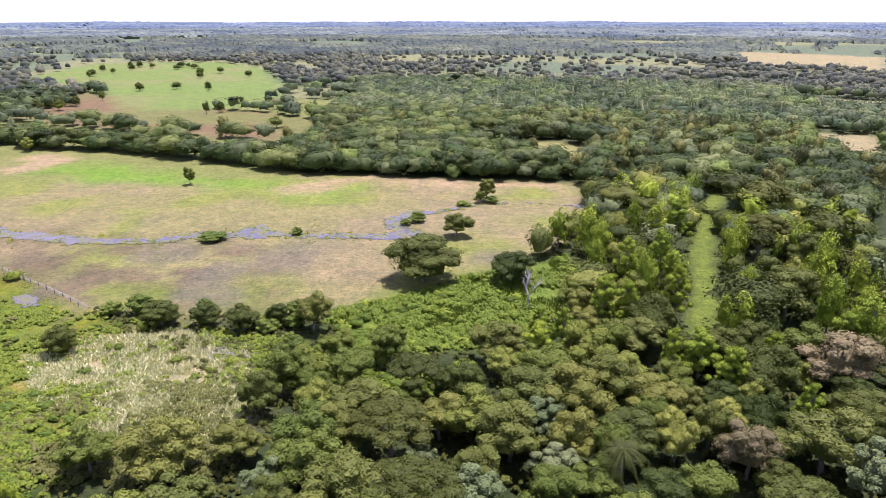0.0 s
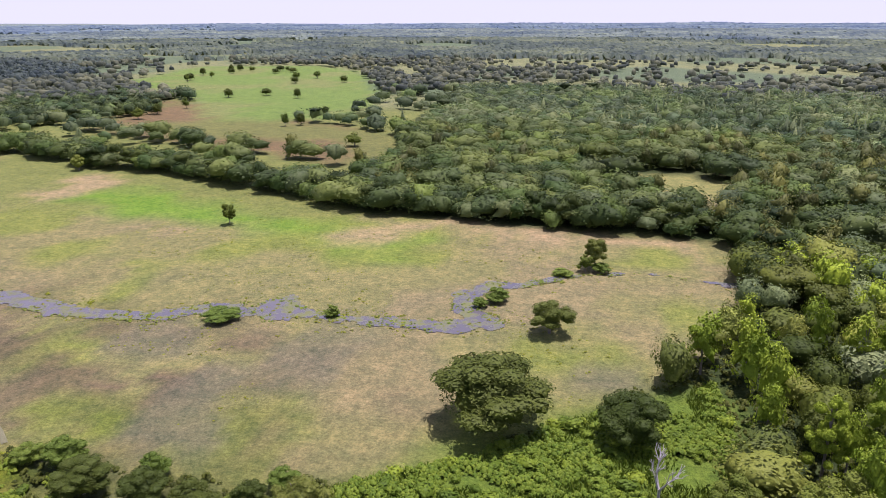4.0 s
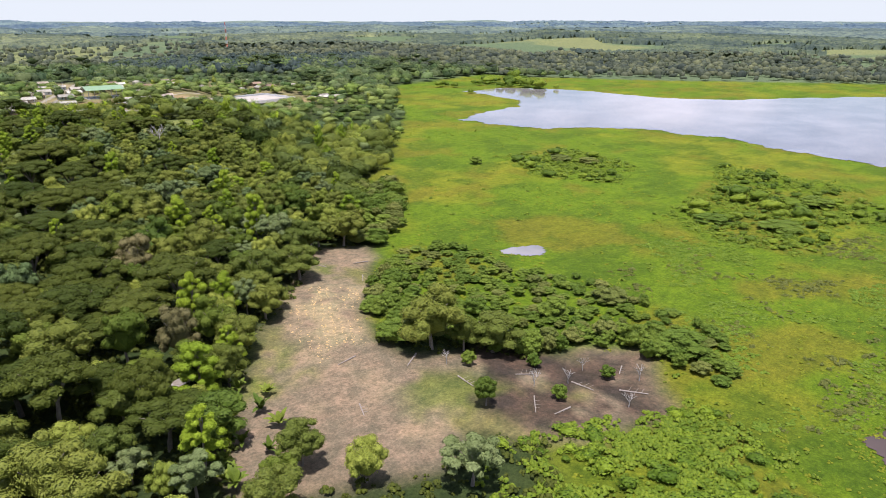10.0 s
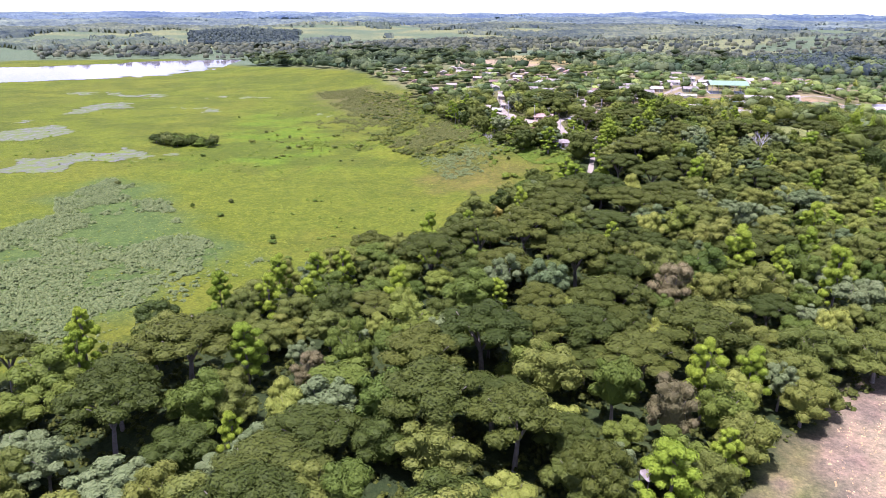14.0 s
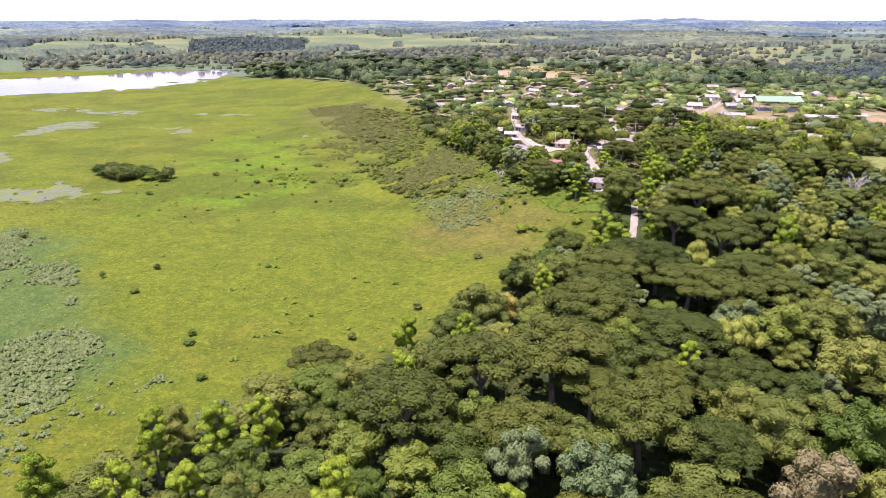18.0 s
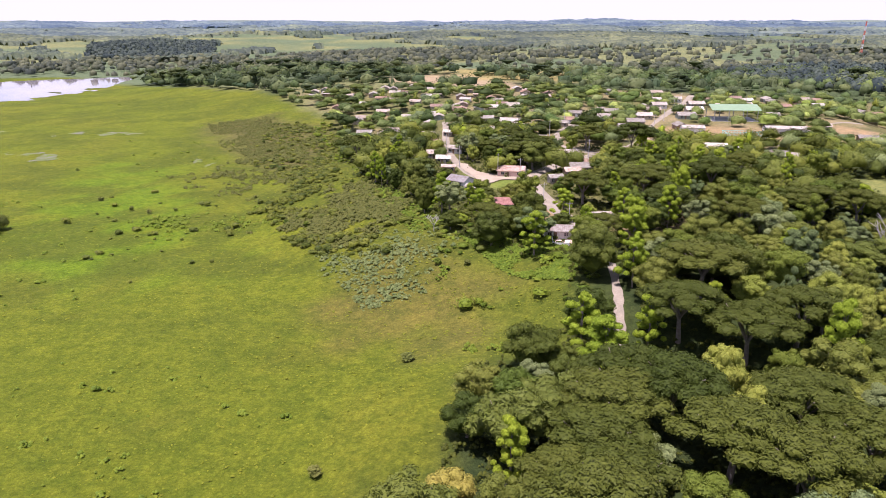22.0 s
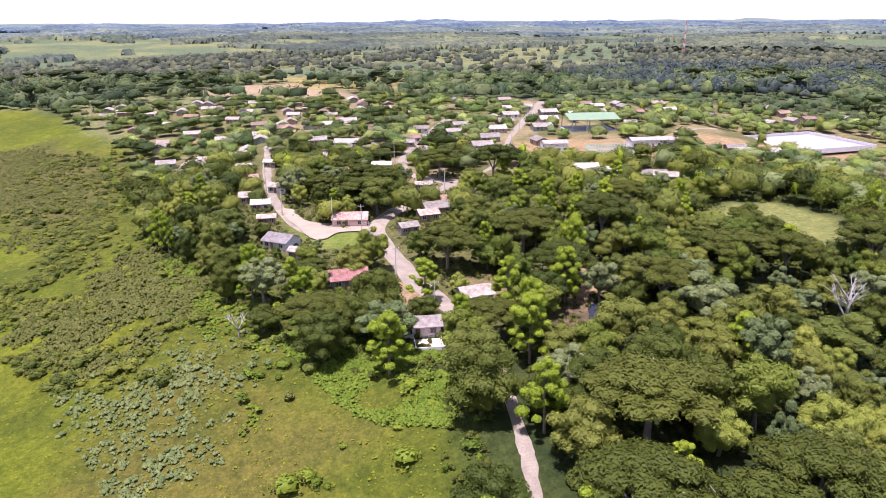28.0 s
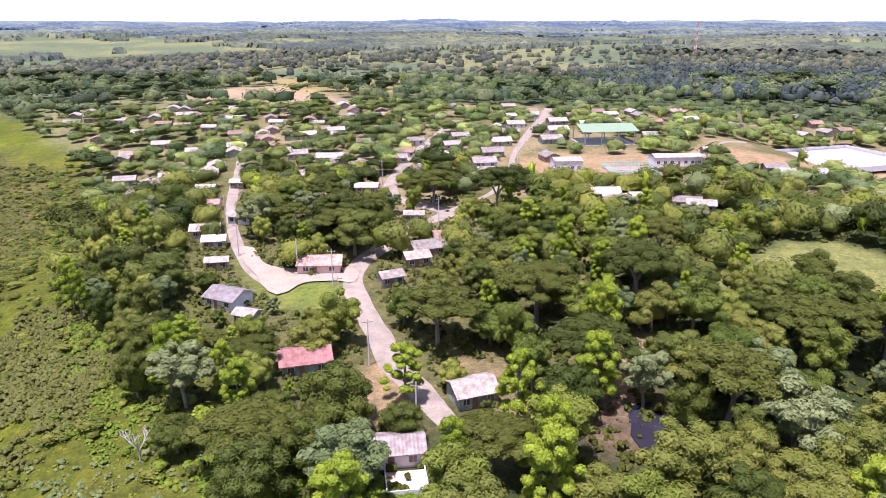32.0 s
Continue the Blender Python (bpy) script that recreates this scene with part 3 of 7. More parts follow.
    p.inputs["Roughness"].default_value, p.inputs["Specular IOR Level"].default_value = 0.95, 0.1
    bump(nn, l, p, noise_of(nn, l, 1.1, 8, rough=0.75), 0.8, 0.7)
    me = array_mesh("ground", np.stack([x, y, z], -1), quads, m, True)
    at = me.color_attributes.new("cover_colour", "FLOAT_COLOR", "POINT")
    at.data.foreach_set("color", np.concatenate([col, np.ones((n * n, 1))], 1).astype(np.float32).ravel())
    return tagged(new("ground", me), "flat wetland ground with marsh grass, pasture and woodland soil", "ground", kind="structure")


build_ground()


def outline(poly, step=4.0, wobble=1.6, seed=0):
    """A rounded, uneven closed outline through the corners."""
    out, n = [], len(poly)
    rnd = random.Random(seed)
    for i in range(n):
        p0, p1, p2, p3 = (Vector((*poly[(i + k - 1) % n], 0)) for k in range(4))
        m = max(2, int((p2 - p1).length / step))
        for j in range(m):
            t = j / m
            q = 0.5 * ((2 * p1) + (p2 - p0) * t + (2 * p0 - 5 * p1 + 4 * p2 - p3) * t * t + (3 * p1 - p0 - 3 * p2 + p3) * t ** 3)
            a = noise.noise(q * 0.11 + Vector((seed, 0, 0))) * wobble * 1.6 + rnd.uniform(-0.5, 0.5) * wobble * 0.5
            b = noise.noise(q * 0.11 + Vector((0, seed + 9, 0))) * wobble * 1.6 + rnd.uniform(-0.5, 0.5) * wobble * 0.5
            out.append((q.x + a, q.y + b))
    return out


def sheet(name, poly, z, mat, label, category, step=4.0, wobble=1.6, seed=0):
    from_outline = outline(poly, step, wobble, seed)
    bm = bmesh.new()
    vs = [bm.verts.new((x, y, z)) for x, y in from_outline]
    es = [bm.edges.new((vs[i], vs[(i + 1) % len(vs)])) for i in range(len(vs))]
    bmesh.ops.triangle_fill(bm, use_beauty=True, use_dissolve=False, edges=es)
    bmesh.ops.recalc_face_normals(bm, faces=bm.faces)
    for f in bm.faces:
        if f.normal.z < 0:
            f.normal_flip()
    me = bpy.data.meshes.new(name)
    bm.to_mesh(me)
    bm.free()
    me.materials.append(mat)
    return tagged(new(name, me), label, category, kind="structure")


def band(points, widths, step=3.0, wobble=0.5, seed=0):
    """Left and right points of a smooth strip along a line."""
    pts, w = [], []
    n = len(points)
    for i in range(n - 1):
        p0, p1, p2, p3 = (Vector((*points[min(max(i + k - 1, 0), n - 1)], 0)) for k in range(4))
        m = max(2, int((p2 - p1).length / step))
        for j in range(m + (i == n - 2)):
            t = j / m
            pts.append(0.5 * ((2 * p1) + (p2 - p0) * t + (2 * p0 - 5 * p1 + 4 * p2 - p3) * t * t + (3 * p1 - p0 - 3 * p2 + p3) * t ** 3))
            w.append(widths[i] * (1 - t) + widths[min(i + 1, len(widths) - 1)] * t)
    left, right = [], []
    for i, p in enumerate(pts):
        d = (pts[min(i + 1, len(pts) - 1)] - pts[max(i - 1, 0)]).normalized()
        s = Vector((-d.y, d.x, 0))
        k = noise.noise(p * 0.13 + Vector((seed, 3, 0))) * wobble
        k2 = noise.noise(p * 0.13 + Vector((seed + 7, 1, 0))) * wobble
        left.append(p + s * (w[i] / 2 + k))
        right.append(p - s * (w[i] / 2 + k2))
    return left, right


def strip(name, points, widths, mat, label, category, lift=0.12, step=3.0, wobble=0.5, seed=0, level=None, across=4):
    left, right = band(points, widths, step, wobble, seed)
    verts, faces = [], []
    for a, b in zip(left, right):
        for k in range(across + 1):
            q = a.lerp(b, k / across)
            verts.append((q.x, q.y, (ground_z(q.x, q.y) + lift + (0.08 if 0 < k < across else -0.25)) if level is None else level))
    r = across + 1
    for i in range(len(left) - 1):
        for k in range(across):
            faces.append((i * r + k, (i + 1) * r + k, (i + 1) * r + k + 1, i * r + k + 1))
    return tagged(mesh_object(name, verts, faces, mat, flat=False), label, category, kind="structure")


# water lies a hand's width above the soil under it


def flood(name, box_of, res, depth, level, mat, label, category):
    """Shallow water over all cells where depth(x, y) is above nought: bays, islets and gaps come from the ground's unevenness."""
    x0, x1, y0, y1 = box_of
    gx, gy = np.arange(x0, x1, res), np.arange(y0, y1, res)
    X, Y = np.meshgrid(gx, gy)
    X = X + (hash2(X, Y, 1) - 0.5) * res * 0.7
    Y = Y + (hash2(X, Y, 2) - 0.5) * res * 0.7
    wetness = depth(X.ravel(), Y.ravel()).reshape(X.shape)
    cell = (wetness[:-1, :-1] + wetness[1:, :-1] + wetness[1:, 1:] + wetness[:-1, 1:]) > 0
    idx = np.arange(X.size).reshape(X.shape)
    q = np.stack([idx[:-1, :-1], idx[:-1, 1:], idx[1:, 1:], idx[1:, :-1]], -1)[cell]
    used, flat = np.unique(q, return_inverse=True)
    co = np.stack([X.ravel()[used], Y.ravel()[used], np.full(len(used), level)], -1)
    return tagged(new(name, array_mesh(name, co, flat.reshape(-1, 4), mat, True)), label, category, kind="structure")


def signed(poly, x, y):
    d = edge_dist(poly, x, y)
    return np.where(inside(poly, x, y), d, -d)


def rough_bed(x, y, size, s):
    return (fbm(x, y, size, s) - 0.5) * 2


def pond_depth(x, y):
    shallow = smooth((-x - 150) / 60) * smooth((y - 100) / 40)
    d = np.minimum(signed(BROWN_POND, x, y), 14)
    return d + rough_bed(x, y, 9, 12) * 2.6 - shallow * 5 * smooth((fbm(x * 0.6, y, 13, 14) - 0.6) * 8) * smooth(1 - d / 14)


FLOODED = [[(-257, 254), (-225, 242), (-201, 237), (-192, 252), (-199, 263), (-221, 275), (-232, 266), (-213, 247), (-227, 248)], [(-183, 236), (-177, 258), (-167, 250), (-167, 233), (-172, 230)], [(-169, 224), (-165, 232), (-150, 228), (-143, 221), (-148, 213)], [(-74, 221), (-70, 224), (-63, 233), (-54, 223), (-58, 215), (-65, 216)]]
STREAMS = [([(-196, 236), (-183, 226), (-165, 224), (-143, 221), (-127, 217), (-114, 213), (-107, 213), (-95, 214), (-83, 219), (-73, 221), (-58, 221), (-48, 220), (-31, 219), (-18, 219), (-10, 222)], 2.2), ([(-10, 221), (-15, 229), (-18, 238), (-13, 246), (-3, 249), (8, 256)], 2.4), ([(8, 257), (31, 263), (46, 258), (58, 257)], 0.9),
           ([(-185, 226), (-183, 218), (-179, 207), (-163, 197), (-147, 190), (-133, 180), (-124, 172), (-116, 167), (-110, 167), (-103, 162)], 1.9)]


def stream_depth(x, y):
    d = np.full(x.shape, -9.0)
    for poly in FLOODED:
        d = np.maximum(d, np.minimum(signed(poly, x, y), 3))
    for line, half in STREAMS:
        d = np.maximum(d, half * (0.45 + 1.3 * vnoise(x, y, 17, 66)) - edge_dist(line, x, y, False))
    return d + rough_bed(x, y, 6, 16) * 2.3 + rough_bed(x, y, 2.4, 18) * 1.5 - 0.15


POOLS = [(-165, -43, 8, 4), (-361, 92, 4, 8), (-349, 129, 7, 4), (-265, 117, 3, 8), (-300, 30, 3, 5)]


def pool_depth(x, y):
    d = np.full(x.shape, -9.0)
    for cx, cy, rx, ry in POOLS:
        d = np.maximum(d, (1 - np.hypot((x - cx) / rx, (y - cy) / ry)) * min(rx, ry))
    return d + rough_bed(x, y, 10, 20) * 4.5


SHALLOWS = [(220, -175, 14, 30), (290, -248, 20, 26), (330, -330, 14, 40), (195, -258, 16, 4)]


def shallow_depth(x, y):
    d = np.full(x.shape, -9.0)
    for cx, cy, rx, ry in SHALLOWS:
        d = np.maximum(d, (1 - np.hypot((x - cx) / rx, (y - cy) / ry)) * min(rx, ry))
    return d + rough_bed(x * 0.6, y, 30, 22) * 22 + rough_bed(x, y, 7, 24) * 8 - 3


def lake_depth(x, y):
    return np.minimum(signed(LAKE, x, y), 40) + rough_bed(x, y, 26, 26) * 9 + rough_bed(x, y, 9, 28) * 4


def east_depth(x, y):
    return np.minimum(signed(EAST_LAKE, x, y), 22) + rough_bed(x, y * 1.6, 70, 30) * 40 + rough_bed(x, y, 25, 32) * 12


flood("lake_water", (-920, -300, -460, 120), 2.2, lake_depth, 0.09, M_LAKE, "wide still lake reflecting white clouds", "lake")
flood("lake_water", (290, 760, -840, -440), 3.5, east_depth, 0.09, M_LAKE, "shallow broken lake beyond the marsh", "lake")
sheet("pond_water", [(-114, 137), (-118, 141), (-117, 147), (-113, 147), (-109, 141), (-112, 137)], 0.14, M_POND, "small brown pool in the shrubs", "pond", 1.2, 0.6, 21)
sheet("pond_water", [(-108, 126), (-106, 132), (-102, 129), (-103, 126)], 0.14, M_POND, "small brown pool in the shrubs", "pond", 1.0, 0.5, 22)
flood("pond_water", (-395, -105, 60, 192), 0.9, pond_depth, 0.10, M_POND, "brown marsh pond with floating weed", "pond")
flood("stream_water", (-270, 62, 155, 282), 0.6, stream_depth, 0.13, M_STREAM, "shallow muddy stream and flooded hollows in the pasture", "stream")
flood("pond_water", (-405, -98, -140, 150), 0.9, pool_depth, 0.12, M_LAKE, "small pools scattered in the marsh", "pond")
flood("pond_water", (150, 440, -440, -140), 1.4, shallow_depth, 0.11, M_WET, "grey shallow water standing in the marsh", "pond")
def crescent_depth(x, y):
    islet = 15.5 - np.hypot((x + 372) / 1.4, y - 26)
    return np.minimum(signed(LAKE_POOL, x, y), 8) - 3 * np.maximum(islet, 0) + rough_bed(x, y, 8, 34) * 3


flood("pond_water", (-412, -320, -25, 60), 0.9, crescent_depth, 0.12, M_LAKE, "small grey pool near the lake with a green islet", "pond")
strip("stream_water", [(-4, -198), (6, -201), (14, -200), (24, -203)], [1.2, 1.6, 1.2, 0.8], M_POND, "dark ditch at the marsh's edge", "stream", step=1.5, wobble=0.6, seed=7, level=0.15)
sheet("pond_water", [(-53, -237), (-56, -233), (-61, -237), (-61, -246), (-56, -246)], 10.72, M_DARK_POND, "small dark pond among the trees", "pond", 1.5, 1, 8)
for key, (pts, wid) in ROADS.items():
    strip("road", pts, [max(2.4, wid - 2.6)] * 4 + [wid + 1.0] * (len(pts) - 4), M_ROAD, "unpaved pale dirt road through the village", "road", seed=len(pts))
sheet("yard", [(24, -328), (17, -312), (10, -297), (7, -296), (3, -302), (-5, -303), (-9, -302), (-9, -309), (-4, -312), (7, -311), (14, -315), (20, -328)], 10.85, M_YARD, "pale sandy open yard at the road junction", "yard", 1.5, 0.6, 9)


# ---- plants ----
def leaf_quads(rng, centres, normals, size, tilt=0.7, long=1.5):
    """Pointed, folded leaf sprays at the centres, facing about along the normals."""
    n = len(centres)
    nrm = normals + rng.normal(0, tilt, (n, 3))
    nrm /= np.linalg.norm(nrm, axis=1)[:, None] + 1e-9
    r = rng.normal(0, 1, (n, 3))
    a = np.cross(nrm, r)
    a /= np.linalg.norm(a, axis=1)[:, None] + 1e-9
    b = np.cross(nrm, a)
    s = (size * rng.uniform(0.6, 1.4, n))[:, None]
    l, w = a * s * long * 0.5, b * s * 0.5
    k = nrm * s * rng.uniform(-0.05, 0.35, n)[:, None]
    co = np.stack([centres - l - k, centres - w * rng.uniform(0.6, 1.2, n)[:, None], centres + l - k, centres + w * rng.uniform(0.6, 1.2, n)[:, None]], 1).reshape(-1, 3)
    return co, np.arange(4 * n).reshape(n, 4)


ICO = bmesh.new()
bmesh.ops.create_icosphere(ICO, subdivisions=2, radius=1)
ICO.verts.ensure_lookup_table()
ICO_V = np.array([v.co[:] for v in ICO.verts])
ICO_F = np.array([[v.index for v in f.verts] for f in ICO.faces])
ICO.free()
ICO = bmesh.new()
bmesh.ops.create_icosphere(ICO, subdivisions=1, radius=1)
ICO.verts.ensure_lookup_table()
ICO1_V = np.array([v.co[:] for v in ICO.verts])
ICO1_F = np.array([[v.index for v in f.verts] for f in ICO.faces])
ICO.free()


def lobes_of(kind, rng):
    """The masses of a crown of radius 6 and height 12: centre and half axes."""
    L = []
    if kind == "s":
        for i in range(24):
            a, r = i * 2.4 + rng.uniform(-.3, .3), 6 * math.sqrt((i + 0.3) / 24) * 0.86
            q = rng.uniform(1.15, 1.9)
            L.append((r * math.cos(a), r * math.sin(a), 10.9 - 0.11 * r * r + rng.uniform(-.45, .45), q, q, q * 0.62))
    elif kind in "muv":
        L.append((0, 0, 5.2, 4.6, 4.6, 5.2))
        for i in range(18):
            a, e = i * 2.4, math.asin(rng.uniform(-0.35, 0.95))
            L.append((4.4 * math.cos(a) * math.cos(e), 4.4 * math.sin(a) * math.cos(e), 5.6 + 4.9 * math.sin(e), 1.7, 1.7, 1.4))
    elif kind == "t":
        for i in range(32):
            h = 3.2 + 8.4 * i / 31
            r = (3.3 + 1.5 * math.sin(i * 1.9)) * (1.1 - 0.7 * (i / 31) ** 2)
            a = i * 2.4
            q = rng.uniform(0.85, 1.75)
            L.append((r * math.cos(a), r * math.sin(a), h + rng.uniform(-.5, .5), q, q, q * 0.55))
        L.append((0, 0, 11.6, 1.3, 1.3, 1.0))
    elif kind == "c":
        for i in range(26):
            a, e = i * 2.4 + rng.uniform(-.3, .3), math.asin(rng.uniform(-0.25, 0.97))
            k, q = rng.uniform(3.2, 5.0), rng.uniform(0.8, 1.5)
            L.append((k * math.cos(a) * math.cos(e), k * math.sin(a) * math.cos(e), 6.6 + 1.0 * k * math.sin(e), q, q, q * 0.75))
        L.append((0, 0, 6.4, 2.8, 2.8, 3.0))
    elif kind in "ly":
        for i in range(22):
            a, e = i * 2.4, math.asin(rng.uniform(-0.2, 0.98))
            k = rng.uniform(3.0, 4.4)
            L.append((k * math.cos(a) * math.cos(e), k * math.sin(a) * math.cos(e), 5.6 + 1.2 * k * math.sin(e), 1.5, 1.5, 1.5))
        L.append((0, 0, 5.5, 3.6, 3.6, 4.6))
    else:
        lean = rng.uniform(-0.8, 0.8, 2)
        for i in range(24):
            a, e = i * 2.4 + rng.uniform(-.3, .3), math.asin(rng.uniform(-0.5, 0.97))
            k = rng.uniform(2.9, 4.7)
            q = rng.uniform(1.05, 1.95)
            up = math.sin(e)
            L.append((k * math.cos(a) * math.cos(e) + lean[0] * up, k * math.sin(a) * math.cos(e) + lean[1] * up, 6.5 + 1.12 * k * up, q, q, q * 0.82))
        L.append((0, 0, 6.2, 3.3, 3.3, 3.9))
    return np.array(L)


LEAF_SIZE = {"s": 0.36, "m": 0.4, "t": 0.42, "c": 0.5, "l": 0.36, "y": 0.38, "g": 0.44, "o": 0.4, "b": 0.4, "u": 0.62, "v": 0.75}


def crown_arrays(kind, seed, count, size_k=1.0, core=True, fine=True):
    rng = np.random.default_rng(seed)
    L = lobes_of(kind, rng)
    area = L[:, 3] * L[:, 4]
    per = np.maximum(1 if count < 20 else 3, count * area / area.sum()).astype(int)
    cs, ns = [], []
    for lobe, k in zip(L, per):
        d = rng.normal(0, 1, (k, 3))
        d /= np.linalg.norm(d, axis=1)[:, None]
        d[:, 2] = np.where(d[:, 2] < -0.25, -d[:, 2], d[:, 2])
        cs.append(lobe[:3] + d * lobe[3:] * rng.uniform(0.88, 1.07, (k, 1)))
        nn = d / lobe[3:]
        ns.append(nn / np.linalg.norm(nn, axis=1)[:, None])
    co, q = leaf_quads(rng, np.concatenate(cs), np.concatenate(ns), LEAF_SIZE[kind] * size_k, 0.28, 1.8)
    if core:
        tri = []
        base = len(co)
        more = [co]
        for lobe in L:
            iv, jf = (ICO_V, ICO_F) if fine else (ICO1_V, ICO1_F)
            v = iv * (lobe[3:] * 0.88) * rng.uniform(0.86, 1.06, (len(iv), 1)) + lobe[:3]
            more.append(v)
            tri.append(np.concatenate([jf, jf[:, 2:]], 1) + base)
            base += len(v)
        co = np.concatenate(more)
    else:
        tri = []
    return co, q, tri


def hull_arrays(kind, seed, count, size_k, fine=True):
    """A crown as one lumpy skin round its masses, with leaf sprays lying on it."""
    rng = np.random.default_rng(seed)
    L = lobes_of(kind, rng)
    c = np.average(L[:, :3], axis=0) - np.array([0, 0, 1.2])

    waves = rng.normal(0, 1, (7, 3))
    waves /= np.linalg.norm(waves, axis=1)[:, None]
    phase = rng.uniform(0, 6.28, 7)

    def reach(d):
        best = np.full(len(d), 1.0)
        for lobe in L:
            o, u = (c - lobe[:3]) / lobe[3:], d / lobe[3:]
            a, b, e = (u * u).sum(1), (u @ o), o @ o - 1
            disc = b * b - a * e
            best = np.maximum(best, np.where(disc > 0, (-b + np.sqrt(np.maximum(disc, 0))) / a, 0))
        swell = np.sin(d @ waves.T * np.array([3, 4, 5, 6, 7, 8, 9]) + phase) @ np.array([0.09, 0.08, 0.07, 0.07, 0.06, 0.06, 0.05])
        return best * (1 + swell)

    iv, jf = (ICO_V, ICO_F) if fine else (ICO1_V, ICO1_F)
    rad = reach(iv)
    rad = np.maximum(rad, np.median(rad) * 0.55) * 0.9 * rng.uniform(0.76, 1.08, len(iv))
    v = c + iv * rad[:, None] * (1.0, 1.0, 0.97)
    top = jf[iv[jf].mean(1)[:, 2] > -0.55]
    d = rng.normal(0, 1, (count, 3))
    d[:, 2] = np.where(d[:, 2] < -0.8, -d[:, 2], d[:, 2])
    d /= np.linalg.norm(d, axis=1)[:, None]
    p = c + d * (reach(d) * rng.uniform(0.88, 1.1, count))[:, None]
    co, q = leaf_quads(rng, p, d, LEAF_SIZE[kind] * size_k, 0.34, 1.6)
    return np.concatenate([co, v]), np.concatenate([q, np.concatenate([top, top[:, 2:]], 1) + len(co)])


def hull_mesh(name, kind, seed, count, size_k, mat):
    co, q = hull_arrays(kind, seed, count, size_k)
    me = bpy.data.meshes.new(name)
    me.from_pydata(co.tolist(), [], [f[:3] if f[2] == f[3] else f for f in q.tolist()])
    me.materials.append(mat)
    return me


def tree_mesh(name, kind, seed, count, size_k, mat):
    co, q, tri = crown_arrays(kind, seed, count, size_k, fine=False)
    faces = q.tolist() + [f[:3].tolist() for t in tri for f in t]
    me = bpy.data.meshes.new(name)
    me.from_pydata(co.tolist(), [], faces)
    me.materials.append(mat)
    return me


def limb(verts, faces, a, b, ra, rb, sides=6):
    a, b = Vector(a), Vector(b)
    d = (b - a).normalized()
    u = d.cross(Vector((0.3, 0.9, 0.2))).normalized()
    v = d.cross(u)
    i0 = len(verts)
    for c, r in ((a, ra), (b, rb)):
        for k in range(sides):
            t = 2 * math.pi * k / sides
            verts.append(c + u * (r * math.cos(t)) + v * (r * math.sin(t)))
    for k in range(sides):
        j = (k + 1) % sides
        faces.append((i0 + k, i0 + j, i0 + sides + j, i0 + sides + k))
    faces.append(tuple(i0 + sides + k for k in range(sides)))


def trunk_mesh(name, kind, seed, mat):
    rng = random.Random(seed)
    verts, faces = [], []
    fork = {"s": 4.5, "m": 1.6, "t": 7.0, "c": 3.2, "l": 2.0, "y": 1.5}.get(kind, 3.8)
    lean = Vector((rng.uniform(-.4, .4), rng.uniform(-.4, .4), fork))
    limb(verts, faces, (0, 0, -1.0), lean * 0.5, 0.42, 0.33)
    limb(verts, faces, lean * 0.5, lean, 0.33, 0.27)
    for i in range(5):
        a = i * 1.26 + rng.uniform(-.3, .3)
        r, z = {"s": (3.6, 10.2), "t": (0.8, 11), "m": (2.5, 7)}.get(kind, (2.6, 9))
        mid = lean + Vector((math.cos(a) * r * 0.45, math.sin(a) * r * 0.45, (z - fork) * 0.6))
        limb(verts, faces, lean, mid, 0.2, 0.13, 5)
        limb(verts, faces, mid, (math.cos(a) * r, math.sin(a) * r, z), 0.13, 0.05, 5)
    me = bpy.data.meshes.new(name)
    me.from_pydata([tuple(v) for v in verts], [], faces)
    me.materials.append(mat)
    return me


def dead_mesh(name, seed):
    rng = random.Random(seed)
    verts, faces = [], []

    def grow(a, d, length, r, depth):
        b = a + d * length
        limb(verts, faces, a, b, r, r * 0.62, 5)
        if depth:
            for k in range(3 if depth > 1 else 2):
                e = (d + Vector((rng.uniform(-.8, .8), rng.uniform(-.8, .8), rng.uniform(-.1, .5)))).normalized()
                grow(b - d * length * rng.uniform(0, 0.3), e, length * rng.uniform(0.6, 0.8), r * 0.6, depth - 1)

    grow(Vector((0, 0, -0.5)), Vector((0.05, 0, 1)), 4.2, 0.32, 4)
    me = bpy.data.meshes.new(name)
    me.from_pydata([tuple(v) for v in verts], [], faces)
    me.materials.append(M_DEAD)
    return me


